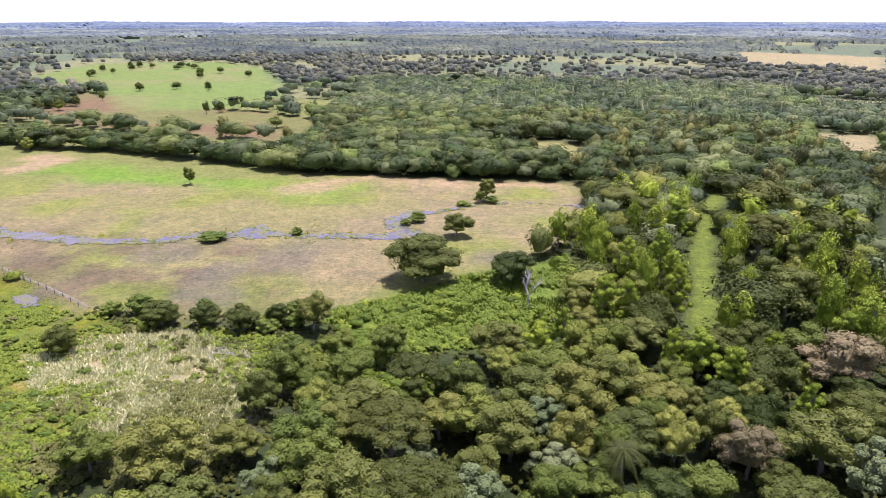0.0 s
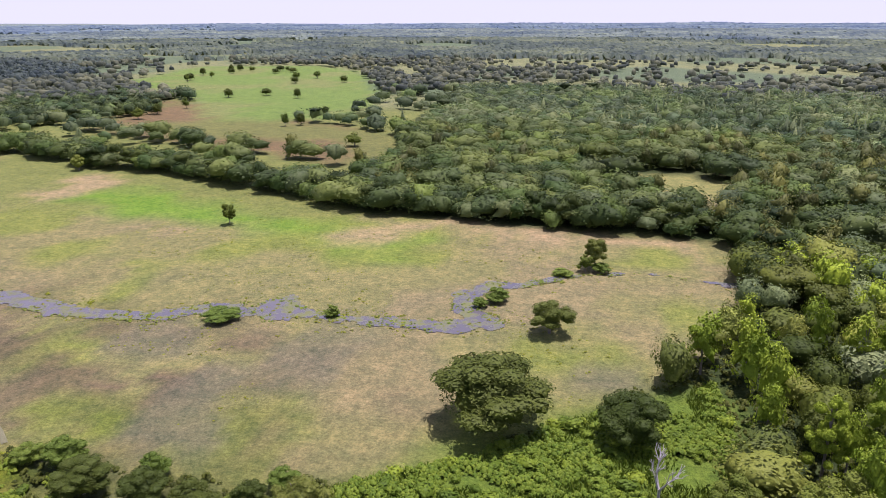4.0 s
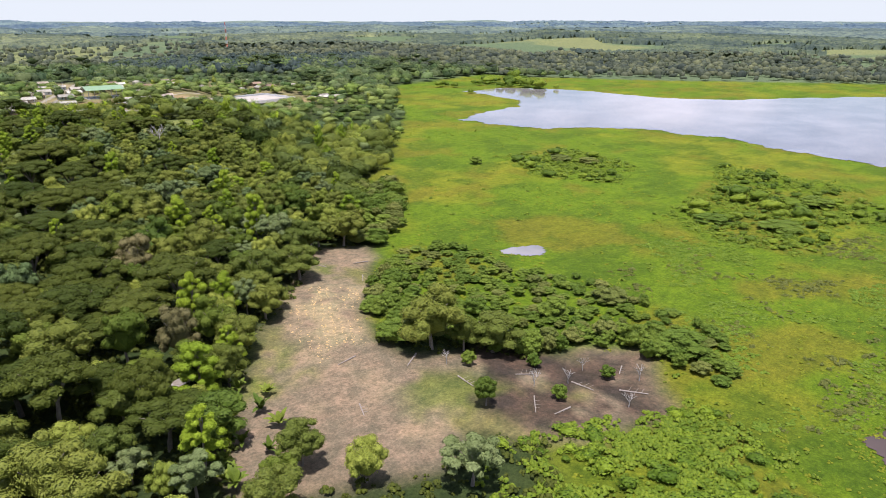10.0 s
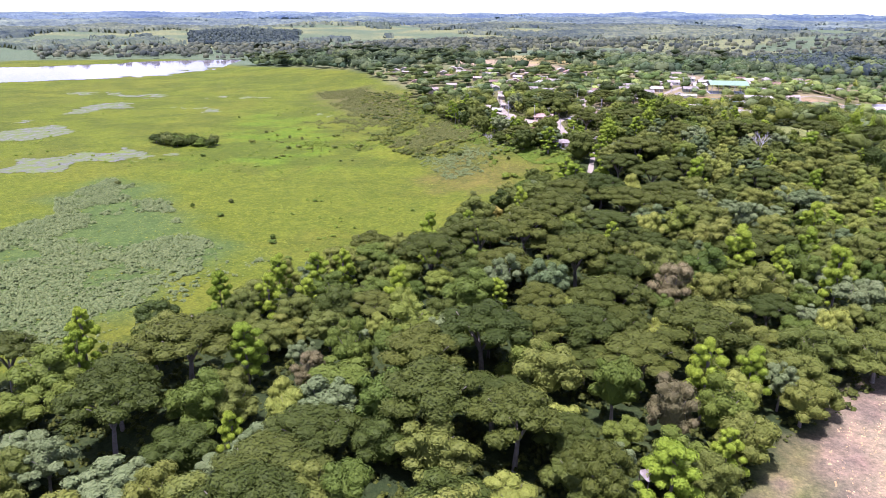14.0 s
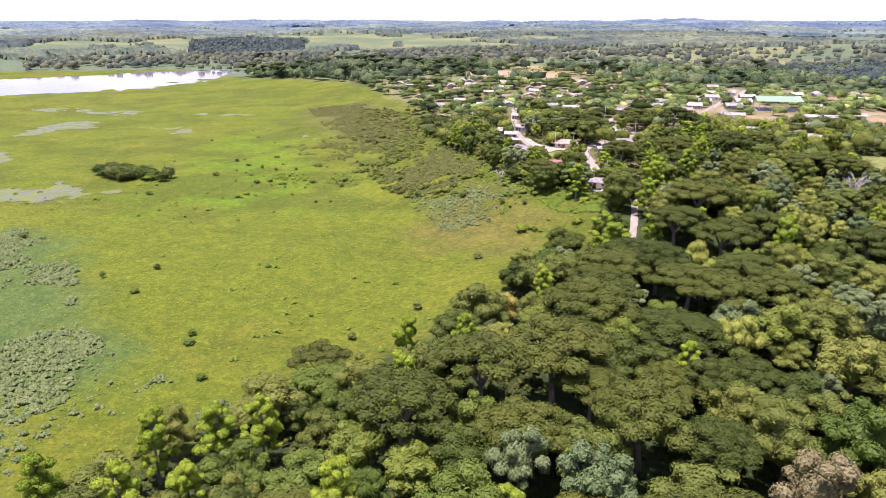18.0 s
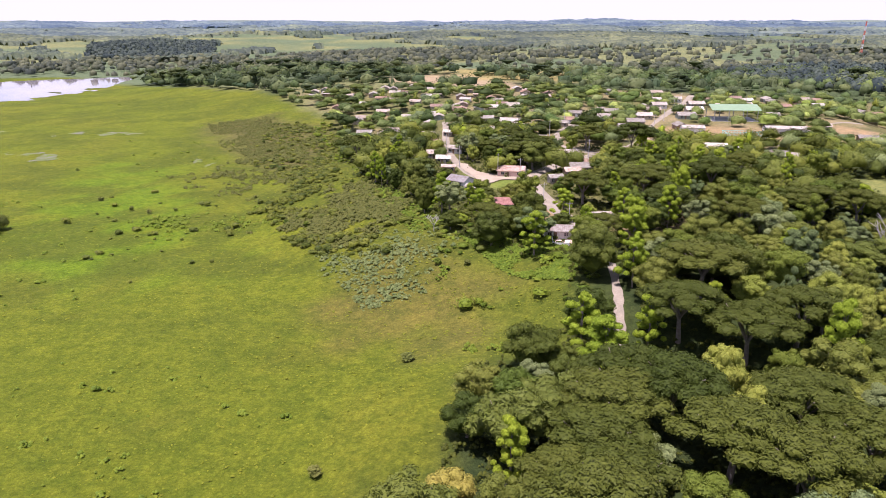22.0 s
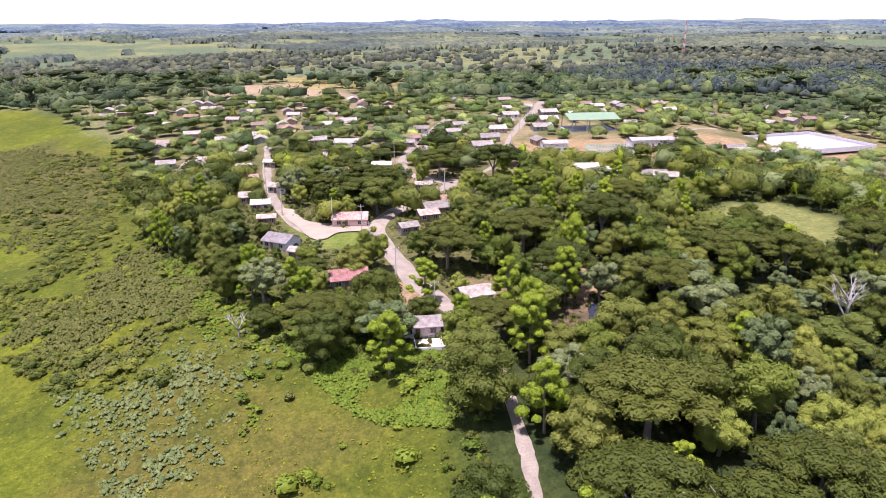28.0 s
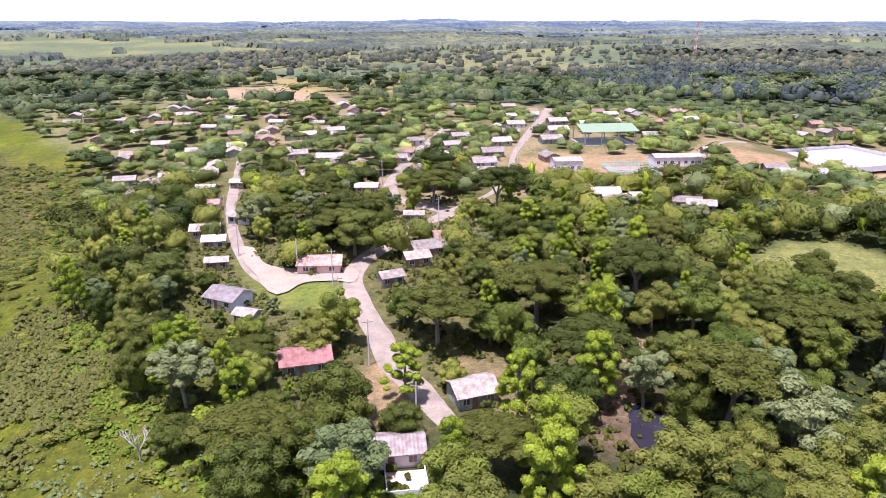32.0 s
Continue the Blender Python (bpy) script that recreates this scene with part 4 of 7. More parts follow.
def palm_mesh(name, seed):
    """Arching feathery fronds: a rib with leaflets hanging on both sides."""
    rng = np.random.default_rng(seed)
    co, faces = [], []
    for i in range(34):
        a, up, ln = i * 2.4, rng.uniform(-0.1, 1.15), rng.uniform(4.2, 5.6)
        out, side = np.array([math.cos(a), math.sin(a), 0]), np.array([-math.sin(a), math.cos(a), 0])

        def rib(t):
            return out * (ln * t * math.cos(up * 0.6)) + np.array([0, 0, 10.3 + 3.4 * up * t - 4.4 * t * t])

        for j in range(20):
            t = 0.12 + 0.88 * j / 19
            c, d = rib(t), rib(min(1.0, t + 0.03)) - rib(t - 0.03)
            d /= np.linalg.norm(d)
            for s in (-1, 1):
                w = side * s * 0.75 + d * 0.45 + np.array([0, 0, -0.45])
                l = w / np.linalg.norm(w) * 1.25 * math.sin(math.pi * min(1, 0.18 + t * 0.78))
                k = len(co)
                co += [tuple(c - d * 0.055), tuple(c + l * 0.6 + d * 0.07), tuple(c + l), tuple(c + d * 0.055)]
                faces.append((k, k + 1, k + 2, k + 3))
        k = len(co)
        for t in (0, 0.35, 0.7, 1):
            c = rib(t)
            co += [tuple(c - side * 0.07 * (1.1 - t)), tuple(c + side * 0.07 * (1.1 - t))]
        faces += [(k + 2 * q, k + 2 * q + 1, k + 2 * q + 3, k + 2 * q + 2) for q in range(3)]
    me = bpy.data.meshes.new(name)
    me.from_pydata(co, [], faces)
    me.materials.append(LEAF["p"])
    return me


TREE_TEXT = {
    "s": ("rain_tree", "wide flat-topped rain tree with dark olive foliage", "tree"),
    "m": ("mango_tree", "dense dome-shaped tree with dark green leaves", "tree"),
    "g": ("broadleaf_tree", "rounded broadleaf tree with fresh mid-green leaves", "tree"),
    "o": ("olive_green_tree", "rounded tree with pale olive-green foliage", "tree"),
    "t": ("teak_tree", "tall tiered tree with bright yellow-green leaves", "tree"),
    "c": ("cecropia_tree", "spreading tree with large pale silvery leaves", "tree"),
    "l": ("bamboo_clump", "soft feathery clump with light lime-green foliage", "tree"),
    "y": ("yellow_shrub", "large shrub covered with yellow-green blossom", "shrub"),
    "b": ("rusty_tree", "tree with brownish half-dry foliage", "tree"),
    "u": ("marsh_bush", "rounded low green bush standing in the marsh", "bush"),
    "v": ("pale_bush", "low bush with pale grey-green leaves", "bush"),
    "d": ("dead_tree", "bare dead tree with bleached grey branches", "tree"),
    "p": ("palm_tree", "palm tree with drooping grey-green fronds", "palm"),
}
FINE = {"s": 2300, "m": 2300, "t": 2400, "c": 1900, "l": 2300, "y": 1800, "g": 1900, "o": 2100, "b": 1800, "u": 900, "v": 700}
CROWNS, TRUNKS = {}, {}
for kind in "smtclygobuv":
    variants = 1 if kind in "yb" else 3
    CROWNS[kind, "near"] = [tree_mesh("crown", kind, 11 * v + ord(kind), int(FINE[kind] * 2.6), 0.56, LEAF[kind]) for v in range(variants)]
    CROWNS[kind, "mid"] = [hull_mesh("crown", kind, 11 * v + ord(kind), FINE[kind] * 7 // 10, 1.2, LEAF[kind]) for v in range(variants)]
    TRUNKS[kind] = [trunk_mesh("trunk", kind, v, M_BARK) for v in range(2)]
DEAD = [dead_mesh("dead_tree", v) for v in range(2)]
PALM_CROWN = palm_mesh("fronds", 4)
def banana_mesh(name, seed):
    """Long arching leaves from the ground."""
    rng = np.random.default_rng(seed)
    co, faces = [], []
    for i in range(11):
        a, up, ln = i * 2.4, rng.uniform(0.5, 1.3), rng.uniform(1.6, 2.6)
        prev = None
        for j in range(6):
            t = j / 5
            r, z = ln * t * math.cos(up), 0.6 + ln * t * math.sin(up) * 1.3 - 0.9 * t * t
            w = 0.36 * math.sin(math.pi * min(1, 0.15 + t * 0.8))
            k = len(co)
            co += [(r * math.cos(a) - w * math.sin(a), r * math.sin(a) + w * math.cos(a), z + w * 0.35), (r * math.cos(a), r * math.sin(a), z), (r * math.cos(a) + w * math.sin(a), r * math.sin(a) - w * math.cos(a), z + w * 0.35)]
            if prev is not None:
                faces += [(prev, prev + 1, k + 1, k), (prev + 1, prev + 2, k + 2, k + 1)]
            prev = k
    me = bpy.data.meshes.new(name)
    me.from_pydata(co, [], faces)
    me.materials.append(LEAF["g"])
    return me


BANANA = [banana_mesh("banana_plant", s) for s in range(3)]
PALM_TRUNK = trunk_mesh("trunk", "t", 9, M_BARK)
planted = []
counts = {}


def plant(kind, x, y, r, h, detail="near"):
    """One tree as a thing of its own, with its trunk and crown."""
    name, label, cat = TREE_TEXT[kind]
    i = len(planted)
    planted.append((x, y, r))
    counts[kind] = counts.get(kind, 0) + 1
    z = ground_z(x, y)
    turn = (x * 37.7 + y * 91.3) % 360
    if kind == "d":
        ob = new(name, DEAD[i % 2])
        ob.matrix_basis = pose(x, y, z, 0, 0, turn) @ Matrix.Diagonal((r / 5, r / 5, h / 11, 1))
        return tagged(ob, label, cat, "dead trees")
    if edge_dist(FLIGHT, x, y, False) < 125 and detail == "mid":
        detail = "near"
    if kind in "uv":
        c = CROWNS[kind, detail]
        ob = new(name, c[i % len(c)])
        ob.matrix_basis = pose(x, y, z - 0.04 * h, 0, 0, turn) @ Matrix.Diagonal((r / 6, r / 6, h / 12, 1))
        return tagged(ob, label, cat, name + " stand")
    e = new(name)
    e.empty_display_size = 0.5
    e.matrix_basis = pose(x, y, z, 0, 0, turn) @ Matrix.Diagonal((r / 6, r / 6, h / 12, 1))
    tagged(e, label, cat, name + " stand")
    if kind == "p":
        e.matrix_basis = e.matrix_basis @ Matrix.Diagonal((1.35, 1.35, 1.1, 1))
        parts = (("trunk", PALM_TRUNK), ("fronds", PALM_CROWN))
    else:
        c = CROWNS[kind, detail]
        parts = (("trunk", TRUNKS[kind][i % 2]), ("crown", c[i % len(c)]))
    for n, me in parts:
        o = new(n, me)
        o.parent = e
    return e


def is_open(x, y):
    m = np.zeros(np.shape(x), bool)
    for poly in OPEN:
        m |= inside(poly, x, y)
    m |= edge_dist(GRASS_PATH, x, y, False) < 4
    for pts, w in ROADS.values():
        m |= edge_dist(pts, x, y, False) < w / 2 + 1.6
    return m


def kinds_at(x, y, u):
    """Which kind grows at a place: stands change over the plan."""
    a = vnoise(x, y, 38, 61)
    north = y > 55
    table = np.where(u < 0.21, 0, np.where(u < 0.49, 2, np.where(u < 0.69, 3, np.where(u < 0.78, 1, np.where(u < 0.84, 4, np.where(u < 0.94, 5, 6))))))
    table = np.where((a > 0.68) & (u < 0.5) & ~north, 0, table)
    table = np.where((a < 0.3) & (u < 0.5), 3, table)
    table = np.where((y < -150) & (u > 0.21) & (u < 0.42), 1, table)
    table = np.where((x > 60) & (y > 60) & (y < 250) & (u > 0.21) & (u < 0.55), np.where(u < 0.4, 1, 0), table)
    table = np.where(north & (u < 0.2), 3, table)
    table = np.where((x > 40) & (y > 120) & (u < 0.22), 4, table)
    # darker trees beside the grass path
    table = np.where((x > 45) & (y > 60) & (y < 330) & ((table == 3) | (table == 2)) & ((u * 41) % 1 < 0.85), 1, table)
    # lighter trees along the wood's west side
    table = np.where((x < -63) & (y < 10) & (y > -225) & (table < 2) & ((u * 37) % 1 < 0.85), np.where((u * 53) % 1 < 0.25, 6, 3), table)
    # a lighter mix round the village
    table = np.where((x < -15) & (y < -245) & (table < 2) & ((u * 43) % 1 < 0.6), np.where((u * 59) % 1 < 0.45, 2, 3), table)
    return table


def scatter(x0, x1, y0, y1, step, rng):
    gx, gy = np.meshgrid(np.arange(x0, x1, step), np.arange(y0, y1, step))
    x = gx.ravel() + rng.uniform(-.42, .42, gx.size) * step
    y = gy.ravel() + rng.uniform(-.42, .42, gx.size) * step
    return x, y


KIND = "smgotcl"
RADIUS = {"s": 8.8, "m": 5.8, "g": 5.9, "o": 6.5, "t": 4.1, "c": 5.6, "l": 4.8}
TALL = {"s": 13.5, "m": 10, "g": 11, "o": 11, "t": 13.5, "c": 10.5, "l": 9.5}
KEY_TREES = {}
KEY_TREES["m"] = [(-5.7, 179, 11.6, 13), (19.2, 176.9, 6.5, 10), (-66.8, 149.9, 5, 6), (-55.9, 149.1, 4, 6), (-46.3, 146.6, 4, 7), (-38.8, 149.1, 3, 6), (-82.4, 134.6, 4, 7), (45.4, 139.2, 6, 13), (-31.1, -99.3, 7, 12), (-6.4, -143.1, 4.5, 8), (-10.7, -244.7, 5, 10), (-54.8, -204.8, 6, 13), (-10.3, -239.4, 6, 12), (-112, -294.7, 5, 9), (-289.1, 272.4, 5, 7), (-266.6, 237.9, 6, 6), (-194.5, -192.4, 8, 7), (-143.5, 21.6, 4, 7), (-124.3, -11.2, 5, 6), (-121.9, 12.8, 4, 6)]
KEY_TREES["u"] = [(-9, 236, 3.4, 4), (-13, 232, 2.2, 2.5), (19, 262, 3.0, 3), (8, 258, 3.2, 2), (-263.4, 352.8, 3, 4), (-237.2, 218.7, 6, 5), (-48.6, 220.6, 2, 3), (-167.9, 181.2, 5, 4), (-234, -159.9, 3.5, 4), (-318.9, -58.4, 4, 4), (-294.8, -20.8, 7, 4), (-252.1, -43.9, 3, 4), (-168.4, 216.6, 4, 4), (-75, 214.8, 5, 3), (-128.5, 156.8, 2.5, 4), (-243.7, -30.2, 7, 3), (-254.3, -10.5, 8, 3), (-150.7, 29.9, 6, 5)]
KEY_TREES["o"] = [(17.4, 266, 4.2, 9), (4.7, 219, 6, 8.5), (-30.1, 146.4, 5, 10), (11, 96.8, 7, 11), (-40.3, 86, 7, 11), (60.5, 93.3, 8, 12), (82.1, 152.1, 8, 14), (102.5, 181.9, 7, 14), (-14.3, 80.4, 7, 10), (-29.7, 18.1, 7, 12), (-77.4, -73.6, 7, 14), (-56.3, -79.1, 6, 13), (-7.6, -321.2, 8, 12), (-4.7, -265.8, 5, 8)]
KEY_TREES["t"] = []
KEY_TREES["g"] = [(-31, 128, 4.5, 7.5), (-22, 132, 4.5, 7), (-11, 130, 5, 9), (-26, 120, 5, 9), (14.5, 262, 2.8, 5), (-17.9, 119.4, 6, 9), (-21.2, 92.4, 6, 10), (73.4, 128, 6, 10), (34.4, 129.1, 5, 11), (-52.9, 87.8, 5, 8), (16, 83.7, 5, 9), (37.9, 83.7, 5, 9), (1.1, -24.1, 5, 14), (21.5, -5.8, 6, 12), (-47.1, -21.1, 5, 13), (-64, -20, 5, 12), (-31.9, -28.5, 6, 11), (-14.2, -146.7, 5, 11), (-61.8, -121.7, 7, 13), (-39.4, -262.5, 4, 12), (-40.7, -250, 4.5, 11), (-7.8, -270.8, 5, 11), (-109.2, 292.2, 3, 8), (-96.9, -2.1, 7, 6), (-120.3, 2.6, 6, 6), (-140.3, -0.6, 6, 6), (-115.7, -35.4, 6, 7)]
KEY_TREES["d"] = [(21.3, 159.8, 5, 11), (-100.1, -228.7, 6, 12), (16.8, -237.6, 3, 6)]
KEY_TREES["s"] = [(-4.6, 114.9, 6, 10), (-8.4, 94.6, 7, 11), (115.7, 239.6, 9, 14), (95.5, 198, 8, 14), (-4.1, 77.9, 7, 11), (-3, 21.1, 8, 13), (-19.7, -7.3, 9, 14), (-33.2, -4.4, 7, 14), (-22.8, -30.8, 9, 15), (33.2, -20, 10, 15), (36.2, -3.8, 7, 14), (-45.7, 5.3, 5, 14), (-61.6, -41.4, 9, 15), (-26.3, -116.7, 9, 15), (-10.1, -85.6, 9, 15), (-1.2, -71.8, 9, 15), (-36.7, -77.2, 8, 15), (-46, -54.4, 8, 14), (-32.2, -37, 7, 13), (-39.4, -150.2, 8, 14), (-29.9, -124.2, 7, 13), (-28.7, -144.3, 9, 13), (-45.7, -138.1, 9, 13), (-56.3, -175, 9, 14)]
KEY_TREES["s"] += [(-58.5, -150, 8.5, 12.5), (-65, -141, 7.5, 12), (-5, -328, 8.5, 11), (-53.2, -131, 8, 14), (1.1, -233.2, 7, 10), (-26.4, -268.7, 8, 12), (-46.2, -277.3, 9, 13), (-29.3, -369.5, 8, 12), (-68, -240, 8, 13), (-44.3, -179.8, 9, 13), (-66.8, -181.3, 8, 13), (-93.3, -259.7, 9, 12), (-31.7, -230.2, 6, 9)]
KEY_TREES["t"] += [(18.6, 123.7, 4, 12), (84.6, 131.9, 4, 11), (47.9, 170.2, 4, 15), (58.1, 174.8, 4, 15), (36.6, 145.1, 4, 14), (55.4, 152.1, 4, 14), (119.4, 195.7, 4, 15), (72.3, 205.2, 5, 16), (51.6, -12.2, 4, 13), (42.5, -46.9, 3.5, 13), (34.7, -60.5, 3.5, 13), (31, -48.4, 4, 13), (26.2, -64.5, 4, 13), (23.7, -53.2, 3.5, 11), (20.8, -68.5, 4, 13), (1.1, -53, 3.5, 13), (6.3, -97.1, 3.5, 13), (-4.1, -100.3, 3.5, 12), (2.5, -83.6, 4, 12), (-14.5, -130.3, 3, 12), (-25, -175.7, 4.6, 13), (-28.8, -164.5, 5.4, 13), (-38.9, -226.1, 4, 14)]
KEY_TREES["t"] += [(-36.5, -199.3, 4, 12), (-55.1, -261.8, 4, 15), (-38, -221.1, 4.5, 13), (-36.8, -240.5, 4, 13), (-37.9, -177.2, 3.5, 12), (-20.3, -249.6, 4, 10), (-53.9, -265, 3, 13), (-49.8, -245.8, 4, 13), (-26.3, -227.1, 3, 11), (-92, -289.1, 3, 12)]
KEY_TREES["c"] = [(-24.6, 80.9, 4, 7), (-3.3, 89.2, 3, 8), (22.5, 15.5, 7, 9), (5, 4.2, 5, 9), (-1.3, -7.5, 6, 11), (-14.4, -30.6, 5, 12), (-20.4, -65.5, 5, 13), (-30.9, -62.3, 6, 14), (-81.4, -126, 6, 14), (-54.1, -122.6, 6, 12), (-73.3, -230.7, 7, 13), (-74.8, -210.1, 5, 13), (-66.5, -187.4, 3, 12), (-74.4, -244.1, 7, 12), (13.9, -250, 6, 11), (-81.9, 45.5, 5, 9)]
KEY_TREES["v"] = [(-274.5, -142, 6, 3), (-281.3, -129.3, 6, 3), (-158.8, 0.7, 5, 4)]
KEY_TREES["b"] = [(48, 92.4, 6, 10), (78, 120.2, 9, 12), (-56, -16.4, 5, 13), (-58.3, -69.4, 6, 13), (8.4, -22.1, 4, 9)]
KEY_TREES["p"] = [(26.9, 88.3, 4, 9)]
KEY_TREES["l"] = [(-20.9, 25.6, 7, 12), (-48.5, -157, 4.5, 13), (-54.1, -116.7, 5, 12), (-49.5, -146.5, 4.5, 12), (-221.5, 367.3, 4, 8), (-69.4, 36.2, 4, 8)]
KEY_TREES["y"] = [(-7.1, -123, 5, 8)]

for kind, rows in KEY_TREES.items():
    for x, y, r, h in rows:
        hedge = -170 < x < -94 and -70 < y < 50 and kind in "gm"
        plant("u" if hedge else kind, x, y, r * (0.7 if hedge else 1.0), h * (0.85 if hedge else 1.0), "near")

# ---- houses ----
HOUSE_ROWS = []
HOUSE_ROWS += [("pink", 0, -311, 12, 8, 0), ("dark", 17, -291, 9, 8, -28), ("white", 11, -281, 5, 4, -23), ("red", -3, -262, 10, 8, 12), ("grey", -31, -250, 8, 7, 17), ("tin", -19, -235, 9, 6, 5), ("grey", -26, -322, 9, 7, 17), ("pale", -23, -314, 7, 6, 17), ("grey", -17, -301, 6, 5, 22), ("tile", -31, -330, 7, 7, 12), ("white", 35, -340, 8, 6, 7), ("white", 30, -330, 6, 5, 7), ("white", 25, -313, 6, 4, 7), ("white", 28, -353, 7, 5, -13), ("white", 49, -388, 9, 6, 2), ("pink", 41, -368, 6, 5, 2), ("white", -7, -388, 8, 5, -3), ("white", 11, -442, 12, 7, -3)]
HOUSE_ROWS += [("white", -23, -352, 6, 4, -3), ("white", 39, -397, 5, 4, -3), ("grey", -49, -410, 10, 8, 7), ("grey", -52, -429, 10, 8, 7), ("grey", -58, -451, 10, 8, 7), ("white", -65, -477, 10, 8, 7), ("grey", -73, -504, 10, 8, 7), ("white", -80, -531, 10, 8, 7), ("grey", -90, -482, 11, 8, 7), ("white", -99, -510, 11, 8, 7), ("grey", -105, -540, 11, 8, 7), ("grey", -30, -421, 10, 7, 12), ("white", -35, -444, 9, 7, 12), ("white", -42, -469, 9, 7, 12), ("grey", -47, -493, 9, 7, 12), ("tile", -20, -452, 9, 7, 7), ("grey", -17, -439, 8, 6, 7), ("tile", 0, -479, 8, 6, 7)]
HOUSE_ROWS += [("white", 13, -499, 8, 6, -3), ("white", -87, -376, 10, 7, -3), ("white", -88, -367, 9, 7, 2), ("white", -97, -370, 7, 5, -3), ("grey", -99, -388, 9, 6, -8), ("grey", -110, -363, 9, 6, -18), ("white", -113, -359, 9, 6, -18), ("grey", -184, -400, 9, 7, -3), ("white", -164, -403, 9, 6, -3), ("grey", -176, -405, 9, 7, -3), ("white", -212, -435, 8, 6, -3), ("grey", -164, -412, 9, 6, -3), ("white", -155, -449, 9, 6, -3), ("grey", -145, -432, 8, 6, -3), ("white", 136, -557, 9, 6, -3), ("white", 121, -532, 10, 6, -3), ("tile", 115, -552, 9, 6, -3), ("white", 145, -566, 9, 6, -3)]
HOUSE_ROWS += [("white", 83, -562, 8, 6, -3), ("grey", 75, -569, 8, 6, -3), ("white", 87, -540, 8, 6, -3), ("white", 52, -549, 8, 6, -3), ("white", 45, -570, 8, 6, -3), ("grey", 34, -404, 6, 5, -3), ("tile", -13, -489, 9, 7, -3), ("grey", -25, -481, 8, 6, 7), ("white", -6, -517, 8, 6, -3), ("grey", 28, -539, 8, 6, -3), ("white", -120, -531, 9, 6, 2), ("grey", -95, -567, 9, 7, 7), ("white", -141, -491, 7, 6, -3)]

LEAF_ISLAND = {k: leaf_material("stand_" + k, *FOLIAGE[k], island=True, tone=True) for k in "smgotcl"}
WALLS = choice_material("house_walls", [(0.36, 0.335, 0.29), (0.44, 0.42, 0.385), (0.32, 0.245, 0.19), (0.26, 0.32, 0.30), (0.38, 0.285, 0.24), (0.28, 0.265, 0.235)])
ROOFS = {
    "white": choice_material("pale_roof_sheet", [(0.33, 0.325, 0.29), (0.44, 0.435, 0.39), (0.28, 0.27, 0.235), (0.33, 0.29, 0.245)], 0.5),
    "grey": choice_material("grey_roof_sheet", [(0.22, 0.215, 0.19), (0.29, 0.28, 0.24), (0.18, 0.172, 0.15), (0.25, 0.22, 0.175)], 0.7),
    "tile": choice_material("brown_roof_sheet", [(0.22, 0.145, 0.105), (0.25, 0.175, 0.13), (0.19, 0.135, 0.105)], 0.8),
    "dark": choice_material("dark_roof_sheet", [(0.17, 0.165, 0.165), (0.20, 0.19, 0.185)], 0.7),
    "pink": choice_material("pink_tile_roof", [(0.36, 0.26, 0.22), (0.34, 0.245, 0.205)], 0.8),
    "red": choice_material("red_painted_roof", [(0.24, 0.11, 0.095), (0.26, 0.14, 0.12)], 0.7),
    "pale": choice_material("pale_tile_roof", [(0.33, 0.28, 0.235), (0.36, 0.30, 0.25)], 0.8),
    "tin": choice_material("weathered_tin_roof", [(0.19, 0.178, 0.165), (0.22, 0.205, 0.19)], 0.6),
}
M_DOOR = plain_material("door_wood", (0.16, 0.10, 0.06), (0.22, 0.14, 0.09), 3, 0.7)
M_PANE = plain_material("dark_window_glass", (0.03, 0.035, 0.04), (0.05, 0.055, 0.06), 2, 0.15, 0.0)
M_FRAME = plain_material("window_frame_paint", (0.5, 0.48, 0.44), (0.6, 0.58, 0.55), 4, 0.6)
M_POLE = plain_material("concrete_pole", (0.42, 0.40, 0.37), (0.5, 0.48, 0.45), 3, 0.9)
M_WHITE = plain_material("white_plaster", (0.52, 0.52, 0.50), (0.62, 0.62, 0.60), 0.8, 0.85)
M_GREEN_ROOF = plain_material("green_roof_sheet", (0.13, 0.21, 0.11), (0.17, 0.25, 0.14), 0.5, 0.6)
M_TURQ = plain_material("turquoise_paint", (0.12, 0.45, 0.42), (0.18, 0.52, 0.48), 2, 0.6)
M_STEEL = plain_material("galvanised_steel", (0.45, 0.46, 0.47), (0.55, 0.56, 0.57), 3, 0.45, 0.1, metal=0.7)
M_REDPAINT = plain_material("red_mast_paint", (0.55, 0.12, 0.08), (0.6, 0.16, 0.1), 2, 0.6)


def part(name, bm, material, parent, label=""):
    me = bpy.data.meshes.new(name)
    bm.to_mesh(me)
    bm.free()
    me.materials.append(material)
    ob = new(name, me)
    ob.parent = parent
    return tagged(ob, label) if label else ob


def add_box(bm, x0, x1, y0, y1, z0, z1):
    v = [bm.verts.new(c) for c in ((x0, y0, z0), (x1, y0, z0), (x1, y1, z0), (x0, y1, z0), (x0, y0, z1), (x1, y0, z1), (x1, y1, z1), (x0, y1, z1))]
    for f in ((0, 3, 2, 1), (4, 5, 6, 7), (0, 1, 5, 4), (1, 2, 6, 5), (2, 3, 7, 6), (3, 0, 4, 7)):
        bm.faces.new([v[i] for i in f])


def box(x0, x1, y0, y1, z0, z1):
    bm = bmesh.new()
    add_box(bm, x0, x1, y0, y1, z0, z1)
    return bm


